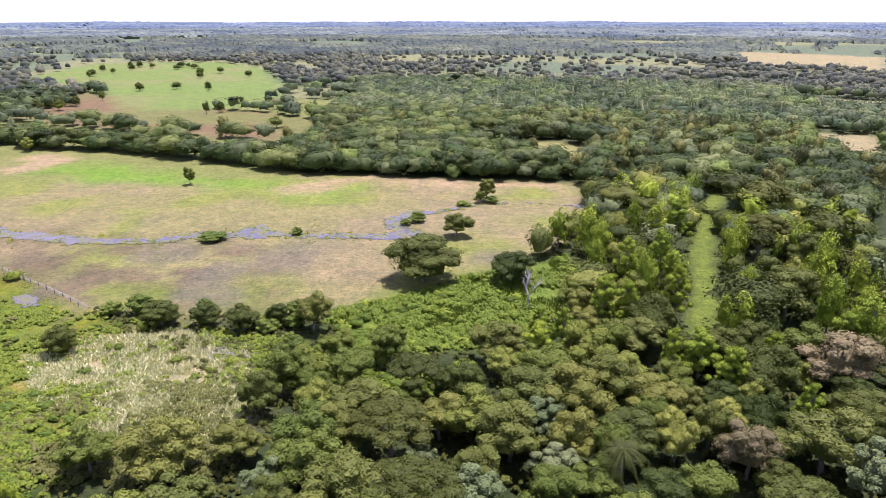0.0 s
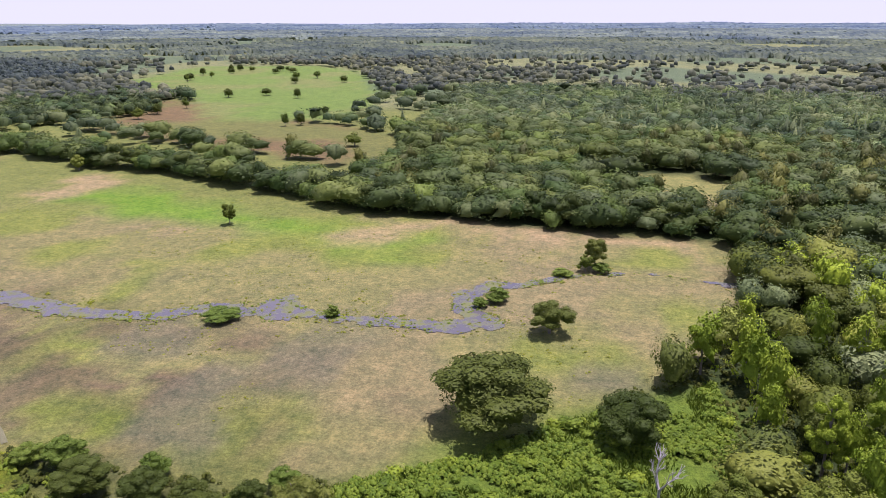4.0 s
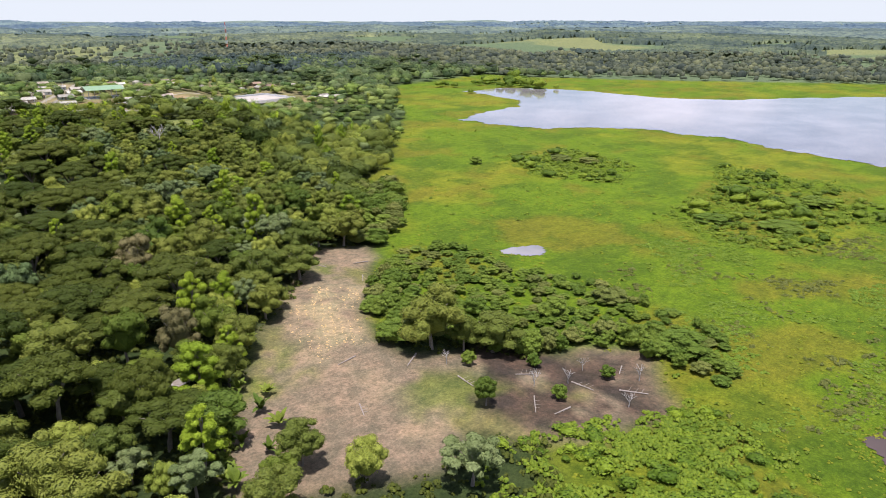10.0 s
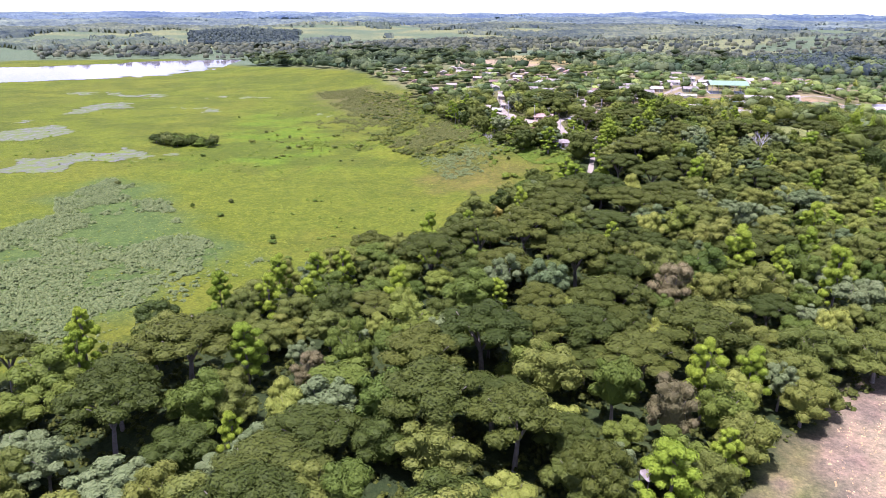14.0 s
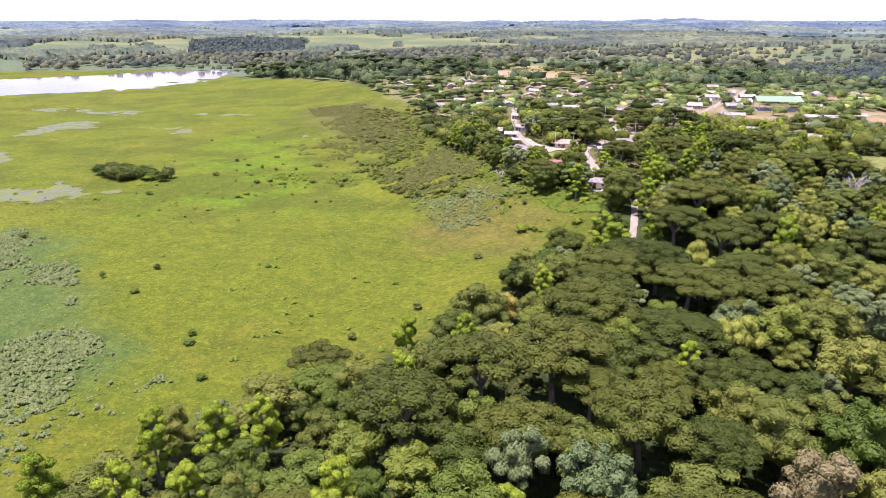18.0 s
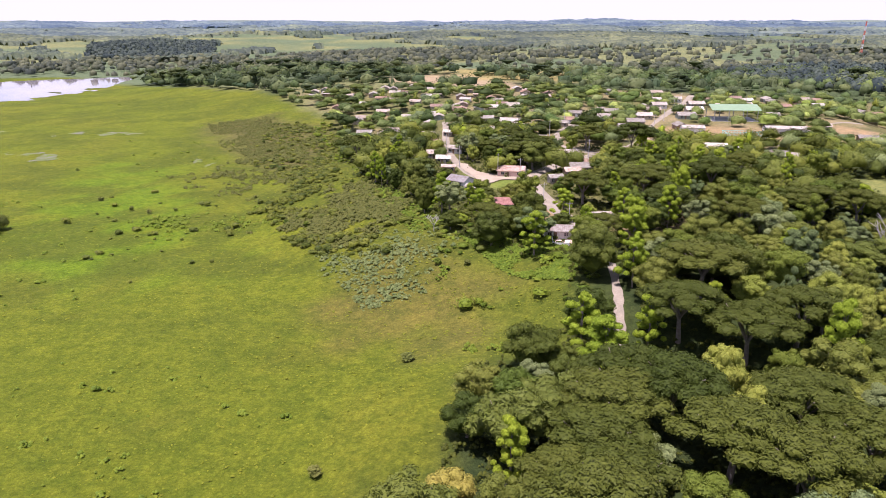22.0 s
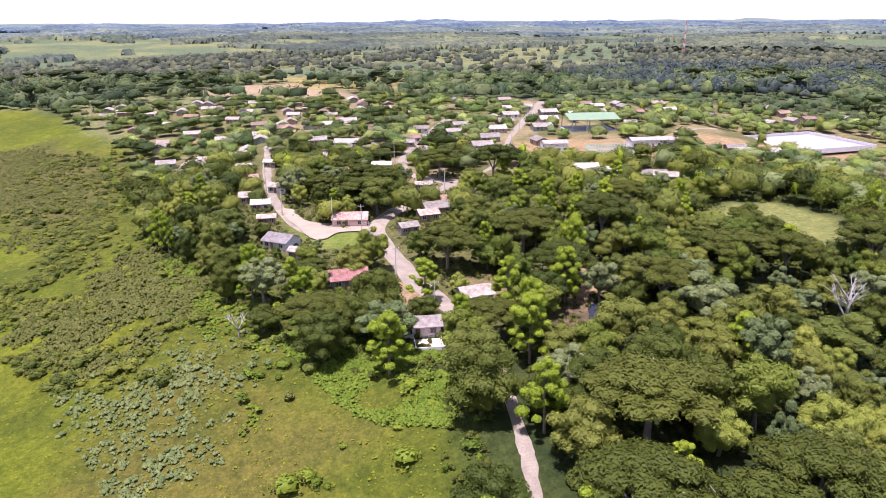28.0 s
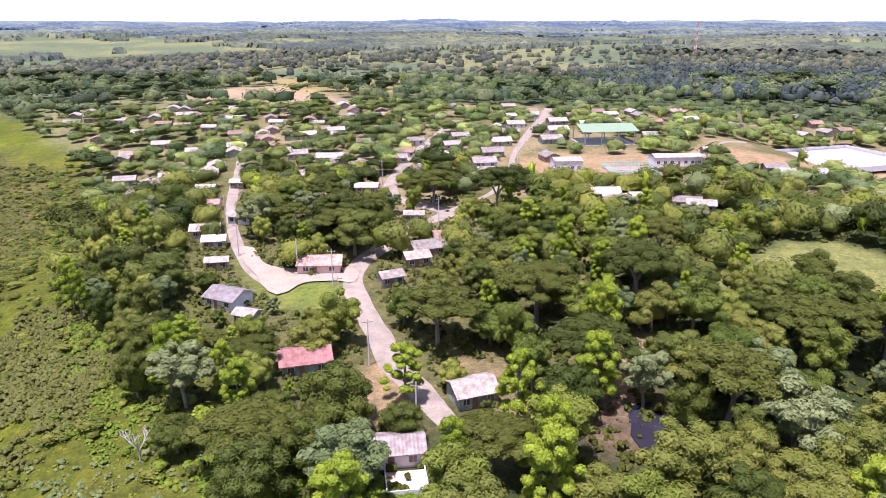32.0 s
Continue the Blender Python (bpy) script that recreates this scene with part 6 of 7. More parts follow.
def canopy(name, r0, r1, growth, level, mat, label):
    """Closed woodland seen from afar: an uneven roof of crowns with open fields between."""
    rg = np.random.default_rng(int(r0))
    a = np.radians(np.linspace(54, 320, 1500))
    r = r0 * growth ** np.arange(int(math.log(r1 / r0) / math.log(growth)) + 1)
    A, D = np.meshgrid(a, r)
    A = A + rg.uniform(-0.4, 0.4, A.shape) * (a[1] - a[0])
    D = D * growth ** rg.uniform(-0.45, 0.45, D.shape)
    X, Y = -30 + D * np.cos(A), -30 + D * np.sin(A)
    x, y = X.ravel(), Y.ravel()
    shut = (wooded(x, y) > level) & ~is_open(x, y) & ~inside(LAKE, x, y) & ~inside(EAST_LAKE, x, y)
    z = height(x, y) + np.where(shut, 2.5 + 5.0 * rg.uniform(size=x.size) + 4.0 * fbm(x, y, 70, 85), -1.0)
    m = shut.reshape(X.shape)
    cell = (m[:-1, :-1].astype(int) + m[1:, :-1] + m[1:, 1:] + m[:-1, 1:]) > 1
    idx = np.arange(X.size).reshape(X.shape)
    q = np.stack([idx[:-1, :-1], idx[1:, :-1], idx[1:, 1:], idx[:-1, 1:]], -1)[cell]
    used, flat = np.unique(q, return_inverse=True)
    co = np.stack([x[used], y[used], z[used]], -1)
    return tagged(new(name, array_mesh(name, co, flat.reshape(-1, 4), mat)), label, "woodland", kind="stuff")


# bluer leaf colours belt by belt stand in for distance haze
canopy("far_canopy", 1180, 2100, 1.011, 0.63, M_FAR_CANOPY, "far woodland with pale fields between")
canopy("hazy_canopy", 2100, 3100, 1.015, 0.62, M_HAZY_WOODS, "woodland near the horizon, greyed by painted haze")
canopy("blue_canopy", 3100, 4400, 1.017, 0.60, M_BLUE_HAZE, "woodland along the horizon, blue-green from painted haze")
# patches of far woods that carry the painted cloud shadow
SHADY = [[(-180, -812), (-300, -872), (-520, -800), (-400, -604), (-244, -619), (-161, -710)], [(-933, 654), (-1015, 956), (-771, 1033), (-560, 880), (-573, 610), (-788, 581)], [(921, -1348), (692, -1427), (539, -1107), (722, -1047)]]
shady = [r for r in rows if any(inside(p, np.array([r[0]]), np.array([r[1]]))[0] for p in SHADY)]
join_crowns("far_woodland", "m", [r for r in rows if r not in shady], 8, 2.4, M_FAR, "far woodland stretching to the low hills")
for i, poly in enumerate(SHADY):
    x, y, rg = np.array(poly)[:, 0], np.array(poly)[:, 1], np.random.default_rng(50 + i)
    x, y = scatter(x.min(), x.max(), y.min(), y.max(), 9.5, rg)
    k = inside(poly, x, y)
    shady += [(float(a), float(b), float(rg.uniform(4.5, 8)), float(rg.uniform(8, 14))) for a, b in zip(x[k], y[k])]
join_crowns("dark_woodland", "o", shady, 10, 3.6, M_CLOUD_SHADOW, "dense far woods with cloud shadow painted in dark blue-green")
# single trees in the meadows
rng = np.random.default_rng(12)
for i in range(46):
    x, y = float(rng.uniform(-430, -90)), float(rng.uniform(400, 1000))
    if inside(MEADOW, np.array([x]), np.array([y]))[0] or inside(FIELD_BROWN, np.array([x]), np.array([y]))[0]:
        plant("m" if i % 3 else "g", x, y, rng.uniform(3, 6), rng.uniform(6, 9), "mid")


# ---- low plants ----
def tufts(name, x, y, size, mat, label, seed, tall=1.0, blades=10, lift=0.0):
    """Low leafy plants, each a small uneven mound with leaf sprays on it, joined."""
    rg = np.random.default_rng(seed)
    n = len(x)
    # a few large plants among many small ones; the large ones are mounds of several
    lo, hi = size.min(), size.max()
    size = lo + (hi - lo) * 1.35 * ((size - lo) / (hi - lo + 1e-9)) ** 2.2
    foot = np.stack([x, y, height(x, y) + lift], -1)
    more = np.minimum(np.ceil((size / 0.62) ** 2), 9).astype(int)
    if more.max() > 1:
        blades = min(blades, 4)
        whole, foot = np.repeat(size, more), np.repeat(foot, more, 0)
        n = len(whole)
        out, ang = np.sqrt(rg.uniform(size=n)) * (np.repeat(more, more) > 1), rg.uniform(0, 6.28, n)
        foot = foot + np.stack([np.cos(ang) * out * whole * 0.5, np.sin(ang) * out * whole * 0.5, whole * tall * 0.42 * (1 - out ** 2) * (np.repeat(more, more) > 1)], -1)
        size = np.where(np.repeat(more, more) > 1, np.minimum(whole * 0.5, 0.8) * rg.uniform(0.7, 1.3, n), whole)
    turn = rg.uniform(0, 6.28, n)
    rings = []
    for rad, up in ((0.55, -0.05), (0.32, 0.36)):
        for k in range(4):
            a = turn + k * math.pi / 2 + rg.uniform(-0.35, 0.35, n)
            r = size * rad * rg.uniform(0.75, 1.25, n)
            rings.append(foot + np.stack([r * np.cos(a), r * np.sin(a), size * tall * up * rg.uniform(0.75, 1.25, n)], -1))
    mound = np.stack(rings, 1)
    base = (np.arange(n) * 8)[:, None, None]
    cells = np.array([[0, 1, 5, 4], [1, 2, 6, 5], [2, 3, 7, 6], [3, 0, 4, 7], [4, 5, 6, 7]])[None] + base
    s = np.repeat(size, blades)
    d = rg.normal(0, 1, (len(s), 3))
    d[:, 2] = np.abs(d[:, 2]) * 0.9 + 0.2
    d /= np.linalg.norm(d, axis=1)[:, None]
    c = np.repeat(foot, blades, 0) + d * s[:, None] * np.array([0.5, 0.5, 0.48 * tall])
    co, q = leaf_quads(rg, c, d * 0.5 + np.array([0, 0, 0.7]), np.minimum(s * 0.24, 0.36), 0.4 if tall <= 1.2 else 0.7, 1.6)
    me = array_mesh(name, np.concatenate([mound.reshape(-1, 3), co]), np.concatenate([cells.reshape(-1, 4), q + 8 * n]), mat, True)
    return tagged(new(name, me), label, "marsh plants", kind="stuff")


def blades_of(name, x, y, size, mat, label, seed):
    """Upright reeds: thin leaning blades."""
    rg = np.random.default_rng(seed)
    n = len(x)
    z = height(x, y)
    a = rg.uniform(0, 6.28, n)
    lean = rg.normal(0, 0.28, (n, 2)) * size[:, None]
    w = size * rg.uniform(0.06, 0.16, n)
    dx, dy = np.cos(a) * w, np.sin(a) * w
    co = np.stack([np.stack([x - dx, y - dy, z - 0.1], -1), np.stack([x + dx, y + dy, z - 0.1], -1), np.stack([x + lean[:, 0] + dx * 0.8, y + lean[:, 1] + dy * 0.8, z + size * 0.75], -1), np.stack([x + lean[:, 0] * 1.7 - dx * 0.3, y + lean[:, 1] * 1.7 - dy * 0.3, z + size], -1)], 1)
    me = array_mesh(name, co.reshape(-1, 3), np.arange(4 * n).reshape(n, 4), mat)
    return tagged(new(name, me), label, "reeds", kind="stuff")


def wet(x, y):
    return (np.hypot(x + 113.5, y - 142) < 6) | (np.hypot(x + 105, y - 129) < 4) | inside(LAKE, x, y) | inside(BROWN_POND, x, y) | inside(EAST_LAKE, x, y) | inside(LAKE_POOL, x, y) | (stream_depth(x, y) > 0)


def spread(n, poly, seed, near=0.0, thin=None):
    """Random places in a polygon, thinning away from the line of flight."""
    rng = np.random.default_rng(seed)
    p = np.array(poly)
    x = rng.uniform(p[:, 0].min(), p[:, 0].max(), n * 6)
    y = rng.uniform(p[:, 1].min(), p[:, 1].max(), n * 6)
    k = inside(poly, x, y) & ~wet(x, y)
    if near:
        k &= rng.uniform(size=x.size) < 1 / (1 + (near_dist(x, y) / near) ** 2)
    if thin is not None:
        k &= rng.uniform(size=x.size) < thin(x, y)
    return x[k][:n], y[k][:n], rng


def soft_bed(poly, soft, size, level, seed):
    return lambda a, b: cover(poly, a, b, soft) * smooth((fbm(a, b, size, seed) - level) * 9)


def patchy(size, level, seed):
    return lambda a, b: smooth((fbm(a, b, size, seed) - level) * 9)


x, y, rg = spread(34000, MARSH_EAST, 1, 110, patchy(22, 0.30, 190))
tufts("marsh_plants", x, y, rg.uniform(0.35, 0.85, len(x)), M_TUFT, "low yellow-green floating marsh plants", 1, 0.5, 3)
x, y, rg = spread(3200, MARSH_EAST, 2, 260, patchy(40, 0.6, 91))
tufts("marsh_shrubs", x, y, rg.uniform(0.7, 1.6, len(x)), M_TUFT_DARK, "dark low shrubs in the marsh", 2, 0.9)
x, y, rg = spread(13000, FLOATING, 3, 0, patchy(22, 0.40, 92))
tufts("water_hyacinths", x, y, rg.uniform(0.5, 1.7, len(x)), M_TUFT_PALE, "pale broad-leaved water plants", 3, 0.9, 5)
x, y, rg = spread(3000, DARK_PATCH, 4, 0, soft_bed(DARK_PATCH, 40, 18, 0.40, 93))
tufts("marsh_shrubs", x, y, rg.uniform(0.8, 2.0, len(x)), M_TUFT_BROWN, "brownish marsh scrub", 4, 0.8)
x, y, rg = spread(32000, MARSH_WEST, 5, 150, patchy(22, 0.32, 191))
tufts("marsh_plants", x, y, rg.uniform(0.4, 1.2, len(x)), M_TUFT, "bright green marsh plants beside the ponds", 5, 0.5, 3)
SHORE = [(-128, 50), (-150, 68), (-210, 88), (-270, 94), (-310, 60), (-260, -20), (-180, -30), (-150, 45)]
x, y, rg = spread(6000, SHORE, 16, 0, lambda a, b: cover(SHORE, a, b, 30) * patchy(12, 0.46, 194)(a, b))
tufts("marsh_plants", x, y, rg.uniform(0.5, 1.5, len(x)), M_TUFT_LUSH, "fresh green marsh plants near the pond", 16, 0.4, 5)
x, y, rg = spread(2600, SHORE, 17, 0, lambda a, b: cover(SHORE, a, b, 30) * patchy(13, 0.54, 195)(a, b))
tufts("marsh_shrubs", x, y, rg.uniform(0.5, 1.4, len(x)), M_TUFT_BROWN, "rust-brown low marsh shrubs near the pond", 17, 0.6, 6)
for i, (n, poly) in enumerate(((2600, [(-236, -49), (-286, -62), (-336, -95), (-338, -25), (-303, 13), (-272, 2), (-236, 14), (-222, -10)]), (1500, [(-252, -170), (-304, -172), (-298, -108), (-260, -88), (-238, -121)]))):
    x, y, rg = spread(n, poly, 25 + i, 0, soft_bed(poly, 16, 18, 0.36, 196))
    tufts("marsh_shrubs", x, y, rg.uniform(0.7, 1.9, len(x)), M_TUFT_DARK, "thick low shrubs on a marsh islet", 25 + i, 0.8, 4)
x, y, rg = spread(7000, MARSH_WEST, 15, 200, patchy(24, 0.5, 94))
tufts("marsh_shrubs", x, y, rg.uniform(0.7, 1.6, len(x)), M_TUFT_DARK, "darker low shrubs in the marsh", 15, 0.8, 6)
x, y, rg = spread(6500, [(-95, 122), (-130, 122), (-160, 138), (-215, 150), (-250, 170), (-390, 190), (-370, 300), (-262, 266), (-180, 226), (-125, 184), (-95, 165)], 6, 0, lambda a, b: soft_bed(SHRUB_STRIP, 16, 13, 0.36, 95)(a, b) * (1 - cover(POND_FLAT, a, b, 6)))
tufts("marsh_shrubs", x, y, rg.uniform(0.8, 2.3, len(x)), M_TUFT_DARK, "thick low shrubs along the pasture's edge", 6, 0.9)
BESIDE = [(-97, 47), (-60, 80), (-70, 110), (-105, 100), (-122, 75), (-128, 48)]
x, y, rg = spread(3500, [(-85, 40), (-55, 80), (-65, 118), (-112, 110), (-132, 78), (-136, 44)], 7, 0, soft_bed(BESIDE, 12, 10, 0.3, 88))
tufts("marsh_shrubs", x, y, rg.uniform(1.0, 2.4, len(x)), M_TUFT_DARK, "lush green shrubs beside the clearing", 7, 0.9)
x, y, rg = spread(36000, REEDS, 8, 0, patchy(8, 0.28, 192))
blades_of("reeds", x, y, rg.uniform(0.4, 1.1, len(x)), M_TUFT_DRY, "tall pale reeds and dry stalks", 8)
x, y, rg = spread(2600, REED_BED, 18, 0, lambda a, b: patchy(9, 0.42, 90)(a, b) * (1 - 0.9 * cover(REEDS, a, b, 8)))
tufts("scrub", x, y, rg.uniform(0.7, 1.9, len(x)), M_TUFT_DARK, "green scrub between the reeds", 18, 0.9)
x, y, rg = spread(2600, LOW_SCRUB, 19, 0, patchy(9, 0.4, 99))
tufts("scrub", x, y, rg.uniform(0.8, 2.0, len(x)), M_TUFT_BROWN, "low half-dry scrub at the wood's edge", 19, 1.0)
x, y, rg = spread(14000, LUSH, 20, 0, patchy(9, 0.42, 89))
blades_of("tall_grass", x, y, rg.uniform(0.5, 1.2, len(x)), M_TUFT_LUSH, "tall bright green grass", 20)
x, y, rg = spread(3200, LUSH, 9, 0, patchy(10, 0.4, 93))
tufts("climbers", x, y, rg.uniform(0.7, 2.0, len(x)), M_TUFT_LUSH, "lush scrub and climbers", 9, 1.1)
x, y, rg = spread(6000, PASTURE, 10, 150, patchy(30, 0.5, 96))
tufts("pasture_tufts", x, y, rg.uniform(0.25, 0.8, len(x)), M_TUFT, "small green tufts in the pasture", 10, 0.6)
x, y, rg = spread(1100, EDGE_SCRUB, 11, 0, patchy(16, 0.5, 97))
tufts("marsh_shrubs", x, y, rg.uniform(0.8, 2.4, len(x)), M_TUFT_DARK, "lush shrubs between the marsh and the village", 11, 1.0)
for i, (n, poly) in enumerate(((5200, [(10, -236), (-5, -240), (-16, -232), (-26, -222), (-23, -202), (-14, -206), (-5, -214)]), (1100, [(49, -297), (14, -249), (20, -236), (33, -248), (55, -286)]))):
    x, y, rg = spread(n, poly, 12 + i, 0, patchy(12, 0.32, 197))
    tufts("climbers", x, y, rg.uniform(0.5, 1.2, len(x)), M_TUFT_LUSH, "bright green climbers over the scrub", 112 + i, 0.8)
BEDS = [(M_TUFT_BROWN, [(75, -256), (65, -285), (40, -288), (22, -267), (42, -240), (62, -243)], 1400, 1.2, 2.6), (M_TUFT_BROWN, [(100, -300), (150, -330), (130, -390), (85, -350)], 500, 1.0, 2.4),
        (M_TUFT_DARK, [(130, -262), (100, -275), (80, -265), (110, -250)], 200, 0.8, 2.0), (M_TUFT_PALE, [(46, -226), (28, -248), (12, -237), (18, -207), (30, -207)], 420, 0.5, 1.3),
        (M_TUFT_PALE, [(50, -226), (38, -236), (12, -229), (35, -216)], 300, 0.5, 1.5), (M_TUFT_PALE, [(34, -211), (21, -215), (16, -206), (26, -200)], 260, 0.5, 1.4),
        (M_TUFT_PALE, [(70, -20), (110, -40), (90, -90), (60, -80)], 900, 0.6, 1.4)]
for i, (mat, poly, n, lo, hi) in enumerate(BEDS):
    c = np.array(poly).mean(0)
    wide = [tuple(c + (np.array(p) - c) * 1.4) for p in poly]
    x, y, rg = spread(n, wide, 30 + i, 0, soft_bed(poly, 14, 13, 0.36, 98 + i))
    tufts("pale_marsh_plants" if mat is M_TUFT_PALE else "marsh_shrubs", x, y, rg.uniform(lo, hi, len(x)), mat, "patch of pale silvery marsh plants" if mat is M_TUFT_PALE else "patch of dark marsh shrubs", 30 + i, 0.9)
rng = np.random.default_rng(14)
x, y = scatter(-250, 240, -430, 330, 2.5, rng)
k = (near_dist(x, y) < 190) & ~is_open(x, y) & ~((x > 150) & (y < 100))
x, y = x[k], y[k]
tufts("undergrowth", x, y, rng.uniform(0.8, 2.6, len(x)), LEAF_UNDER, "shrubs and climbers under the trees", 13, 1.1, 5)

# ---- bushes ----
M_BUSHES = leaf_material("bush_leaves", (0.074, 0.155, 0.02), (0.13, 0.225, 0.032), island=True, tone=True)
M_SCRUB_BROWN = leaf_material("scrub_leaves", (0.064, 0.115, 0.024), (0.115, 0.17, 0.04), island=True, tone=True)
SOUTH_SCRUB = [(100, -346), (82, -344), (66, -300), (78, -275), (60, -270), (32, -254), (20, -240), (28, -226), (48, -228), (68, -245), (95, -290)]
FAR_SCRUB = [(173, -484), (140, -493), (103, -412), (76, -318), (113, -345), (135, -365)]
M_BUSHES_LUSH = leaf_material("lush_bush_leaves", (0.075, 0.165, 0.018), (0.13, 0.235, 0.028), island=True, tone=True)
BUSH_ISLES = [[(-243, -49), (-286, -58), (-332, -91), (-331, -29), (-303, 9), (-279, -2), (-238, 10), (-227, -10)], [(-257, -167), (-300, -168), (-295, -111), (-260, -93), (-242, -121)]]
BESIDE_WIDE = [(-85, 40), (-55, 80), (-65, 118), (-112, 110), (-132, 78), (-136, 44)]
for i, (n, poly, thin, lo, hi, mat, text) in enumerate((
        (1500, [(-95, 122), (-130, 122), (-160, 138), (-215, 150), (-250, 170), (-390, 190), (-370, 300), (-262, 266), (-180, 226), (-125, 184), (-95, 165)], lambda a, b: soft_bed(SHRUB_STRIP, 16, 14, 0.42, 295)(a, b) * (1 - cover(POND_FLAT, a, b, 6)), 1.0, 3.2, M_BUSHES, "rounded green bushes between pond and pasture"),
        (700, BESIDE_WIDE, soft_bed(BESIDE, 12, 10, 0.36, 288), 0.9, 2.4, M_BUSHES_LUSH, "lush rounded bushes beside the clearing"),
        (330, EDGE_SCRUB, patchy(18, 0.5, 297), 0.9, 3.0, M_BUSHES, "rounded bushes between the marsh and the village"),
        (800, MARSH_EAST, lambda a, b: patchy(30, 0.5, 299)(a, b) * smooth((-b - 190) / 60) * smooth((190 - a) / 60), 0.8, 2.4, M_SCRUB_BROWN, "scattered dark bushes in the marsh"),
        (560, OLIVE_MARSH, patchy(11, 0.48, 315), 0.5, 1.9, M_SCRUB_BROWN, "low olive scrub along the village side of the marsh"),
        (400, SOUTH_SCRUB, patchy(12, 0.46, 311), 0.8, 2.3, M_SCRUB_BROWN, "olive-brown scrub in the marsh before the village"),
        (420, FAR_SCRUB, patchy(16, 0.42, 313), 0.8, 2.2, M_SCRUB_BROWN, "brownish scrub at the marsh's far side"),
        (420, BRIGHT_SCRUB, patchy(9, 0.38, 301), 0.9, 2.8, M_BUSHES_LUSH, "bright green scrub at the wood's edge"),
        (90, REED_BED, patchy(10, 0.5, 303), 0.8, 2.2, M_BUSHES, "green bushes among the reeds"),
        (260, BUSH_ISLES[0], patchy(16, 0.3, 307), 1.0, 3.0, M_BUSHES, "low bushes on a marsh islet"),
        (180, BUSH_ISLES[1], patchy(16, 0.3, 309), 1.0, 2.6, M_BUSHES, "low bushes on a marsh islet"),
        (260, LUSH, patchy(9, 0.42, 305), 0.8, 2.4, M_BUSHES_LUSH, "bright green bushes and climbers"))):
    x, y, rg = spread(n, poly, 60 + i, 0, thin)
    r = lo + (hi - lo) * rg.uniform(size=len(x)) ** 2.2
    rows = [(float(a), float(b), float(c), float(c * e)) for a, b, c, e in zip(x, y, r, rg.uniform(0.6, 1.15, len(x)))]
    if rows:
        join_crowns("bushes", "m", rows, 84, 2.6, mat, text, False, "bushes")
HEDGE = [(-132, -66), (-150, -60), (-155, -32), (-167, -12), (-165, 32), (-146, 46), (-142, 32), (-136, 18), (-116, 14), (-100, 0), (-98, -24), (-112, -40)]
BUSH_BEDS = [
    (HEDGE, 4.2, "uuuvuu", (1.7, 3.4), (2.0, 4.8)),
    ([(-287, 226), (-300, 250), (-285, 268), (-248, 245), (-250, 225)], 5.5, "uum", (2.4, 4.6), (3.2, 7)),
    ([(-205, 170), (-215, 185), (-195, 190), (-185, 178)], 6, "umu", (2.5, 4.5), (3, 4.5)),
    ([(-243, -49), (-286, -58), (-332, -91), (-331, -29), (-303, 9), (-279, -2), (-238, 10), (-227, -10)], 8.0, "uuvuu", (2.2, 4.6), (2.2, 5.0)),
    ([(-257, -167), (-300, -168), (-295, -111), (-260, -93), (-242, -121)], 5.6, "uuv", (2.0, 3.6), (1.6, 3.4)),
    ([(-113, -89), (-163, -151), (-180, -140), (-150, -90), (-130, -72)], 5.5, "uvuu", (2.5, 4.5), (3, 6)),
    ([(202, -248), (186, -248), (165, -244), (165, -236), (186, -234), (204, -240)], 4.6, "mvu", (3, 4.8), (4, 7)),
    ([(-560, -520), (-420, -500), (-420, -420), (-520, -400)], 12, "m", (5, 8), (7, 11)),
]
rng = np.random.default_rng(21)
for poly, step, mix, rs, hs in BUSH_BEDS:
    p = np.array(poly)
    x, y = scatter(p[:, 0].min(), p[:, 0].max(), p[:, 1].min(), p[:, 1].max(), step, rng)
    k = inside(poly, x, y) & ~wet(x, y)
    if p[:, 0].max() < -220 and p[:, 1].max() < 60:
        k &= fbm(x, y, 26, 121) > 0.44
        grown = rng.uniform(size=x.size) ** 2
        join_crowns("bushes", "m", [(float(a), float(b), rs[0] * 0.6 + (rs[1] * 1.25 - rs[0] * 0.6) * float(g), hs[0] * 0.6 + (hs[1] * 1.2 - hs[0] * 0.6) * float(g)) for a, b, g in zip(x[k], y[k], grown[k])], 160, 1.6, M_BUSHES, "bushes on a low islet in the marsh", True, "bushes")
        continue
    for a, b in zip(x[k], y[k]):
        low = 0.55 if poly is HEDGE and edge_dist(CLEARING, a, b) > 9 else 1.0
        plant(mix[int(rng.integers(len(mix)))], float(a), float(b), float(rng.uniform(*rs)) * (0.5 + 0.5 * low), float(rng.uniform(*hs)) * low, "mid")
for x, y in ((60, -104), (48, -91), (92, -126), (108, -133), (98, -143), (10, -172), (16, -133), (26, -116), (158, -217), (130, -271), (206, -334), (160, -286), (159, -156), (62, -108), (139, -274), (12, -218), (4, -217), (71, -258), (62, -253), (34, -249), (-103, 151), (-96, 138), (-128, 157), (-150, 165)):
    plant("u" if (x + y) % 3 else "v", x, y, 0.9 + 0.1 * ((x * 7) % 9), 1.3 + 0.12 * ((y * 5) % 8), "mid")

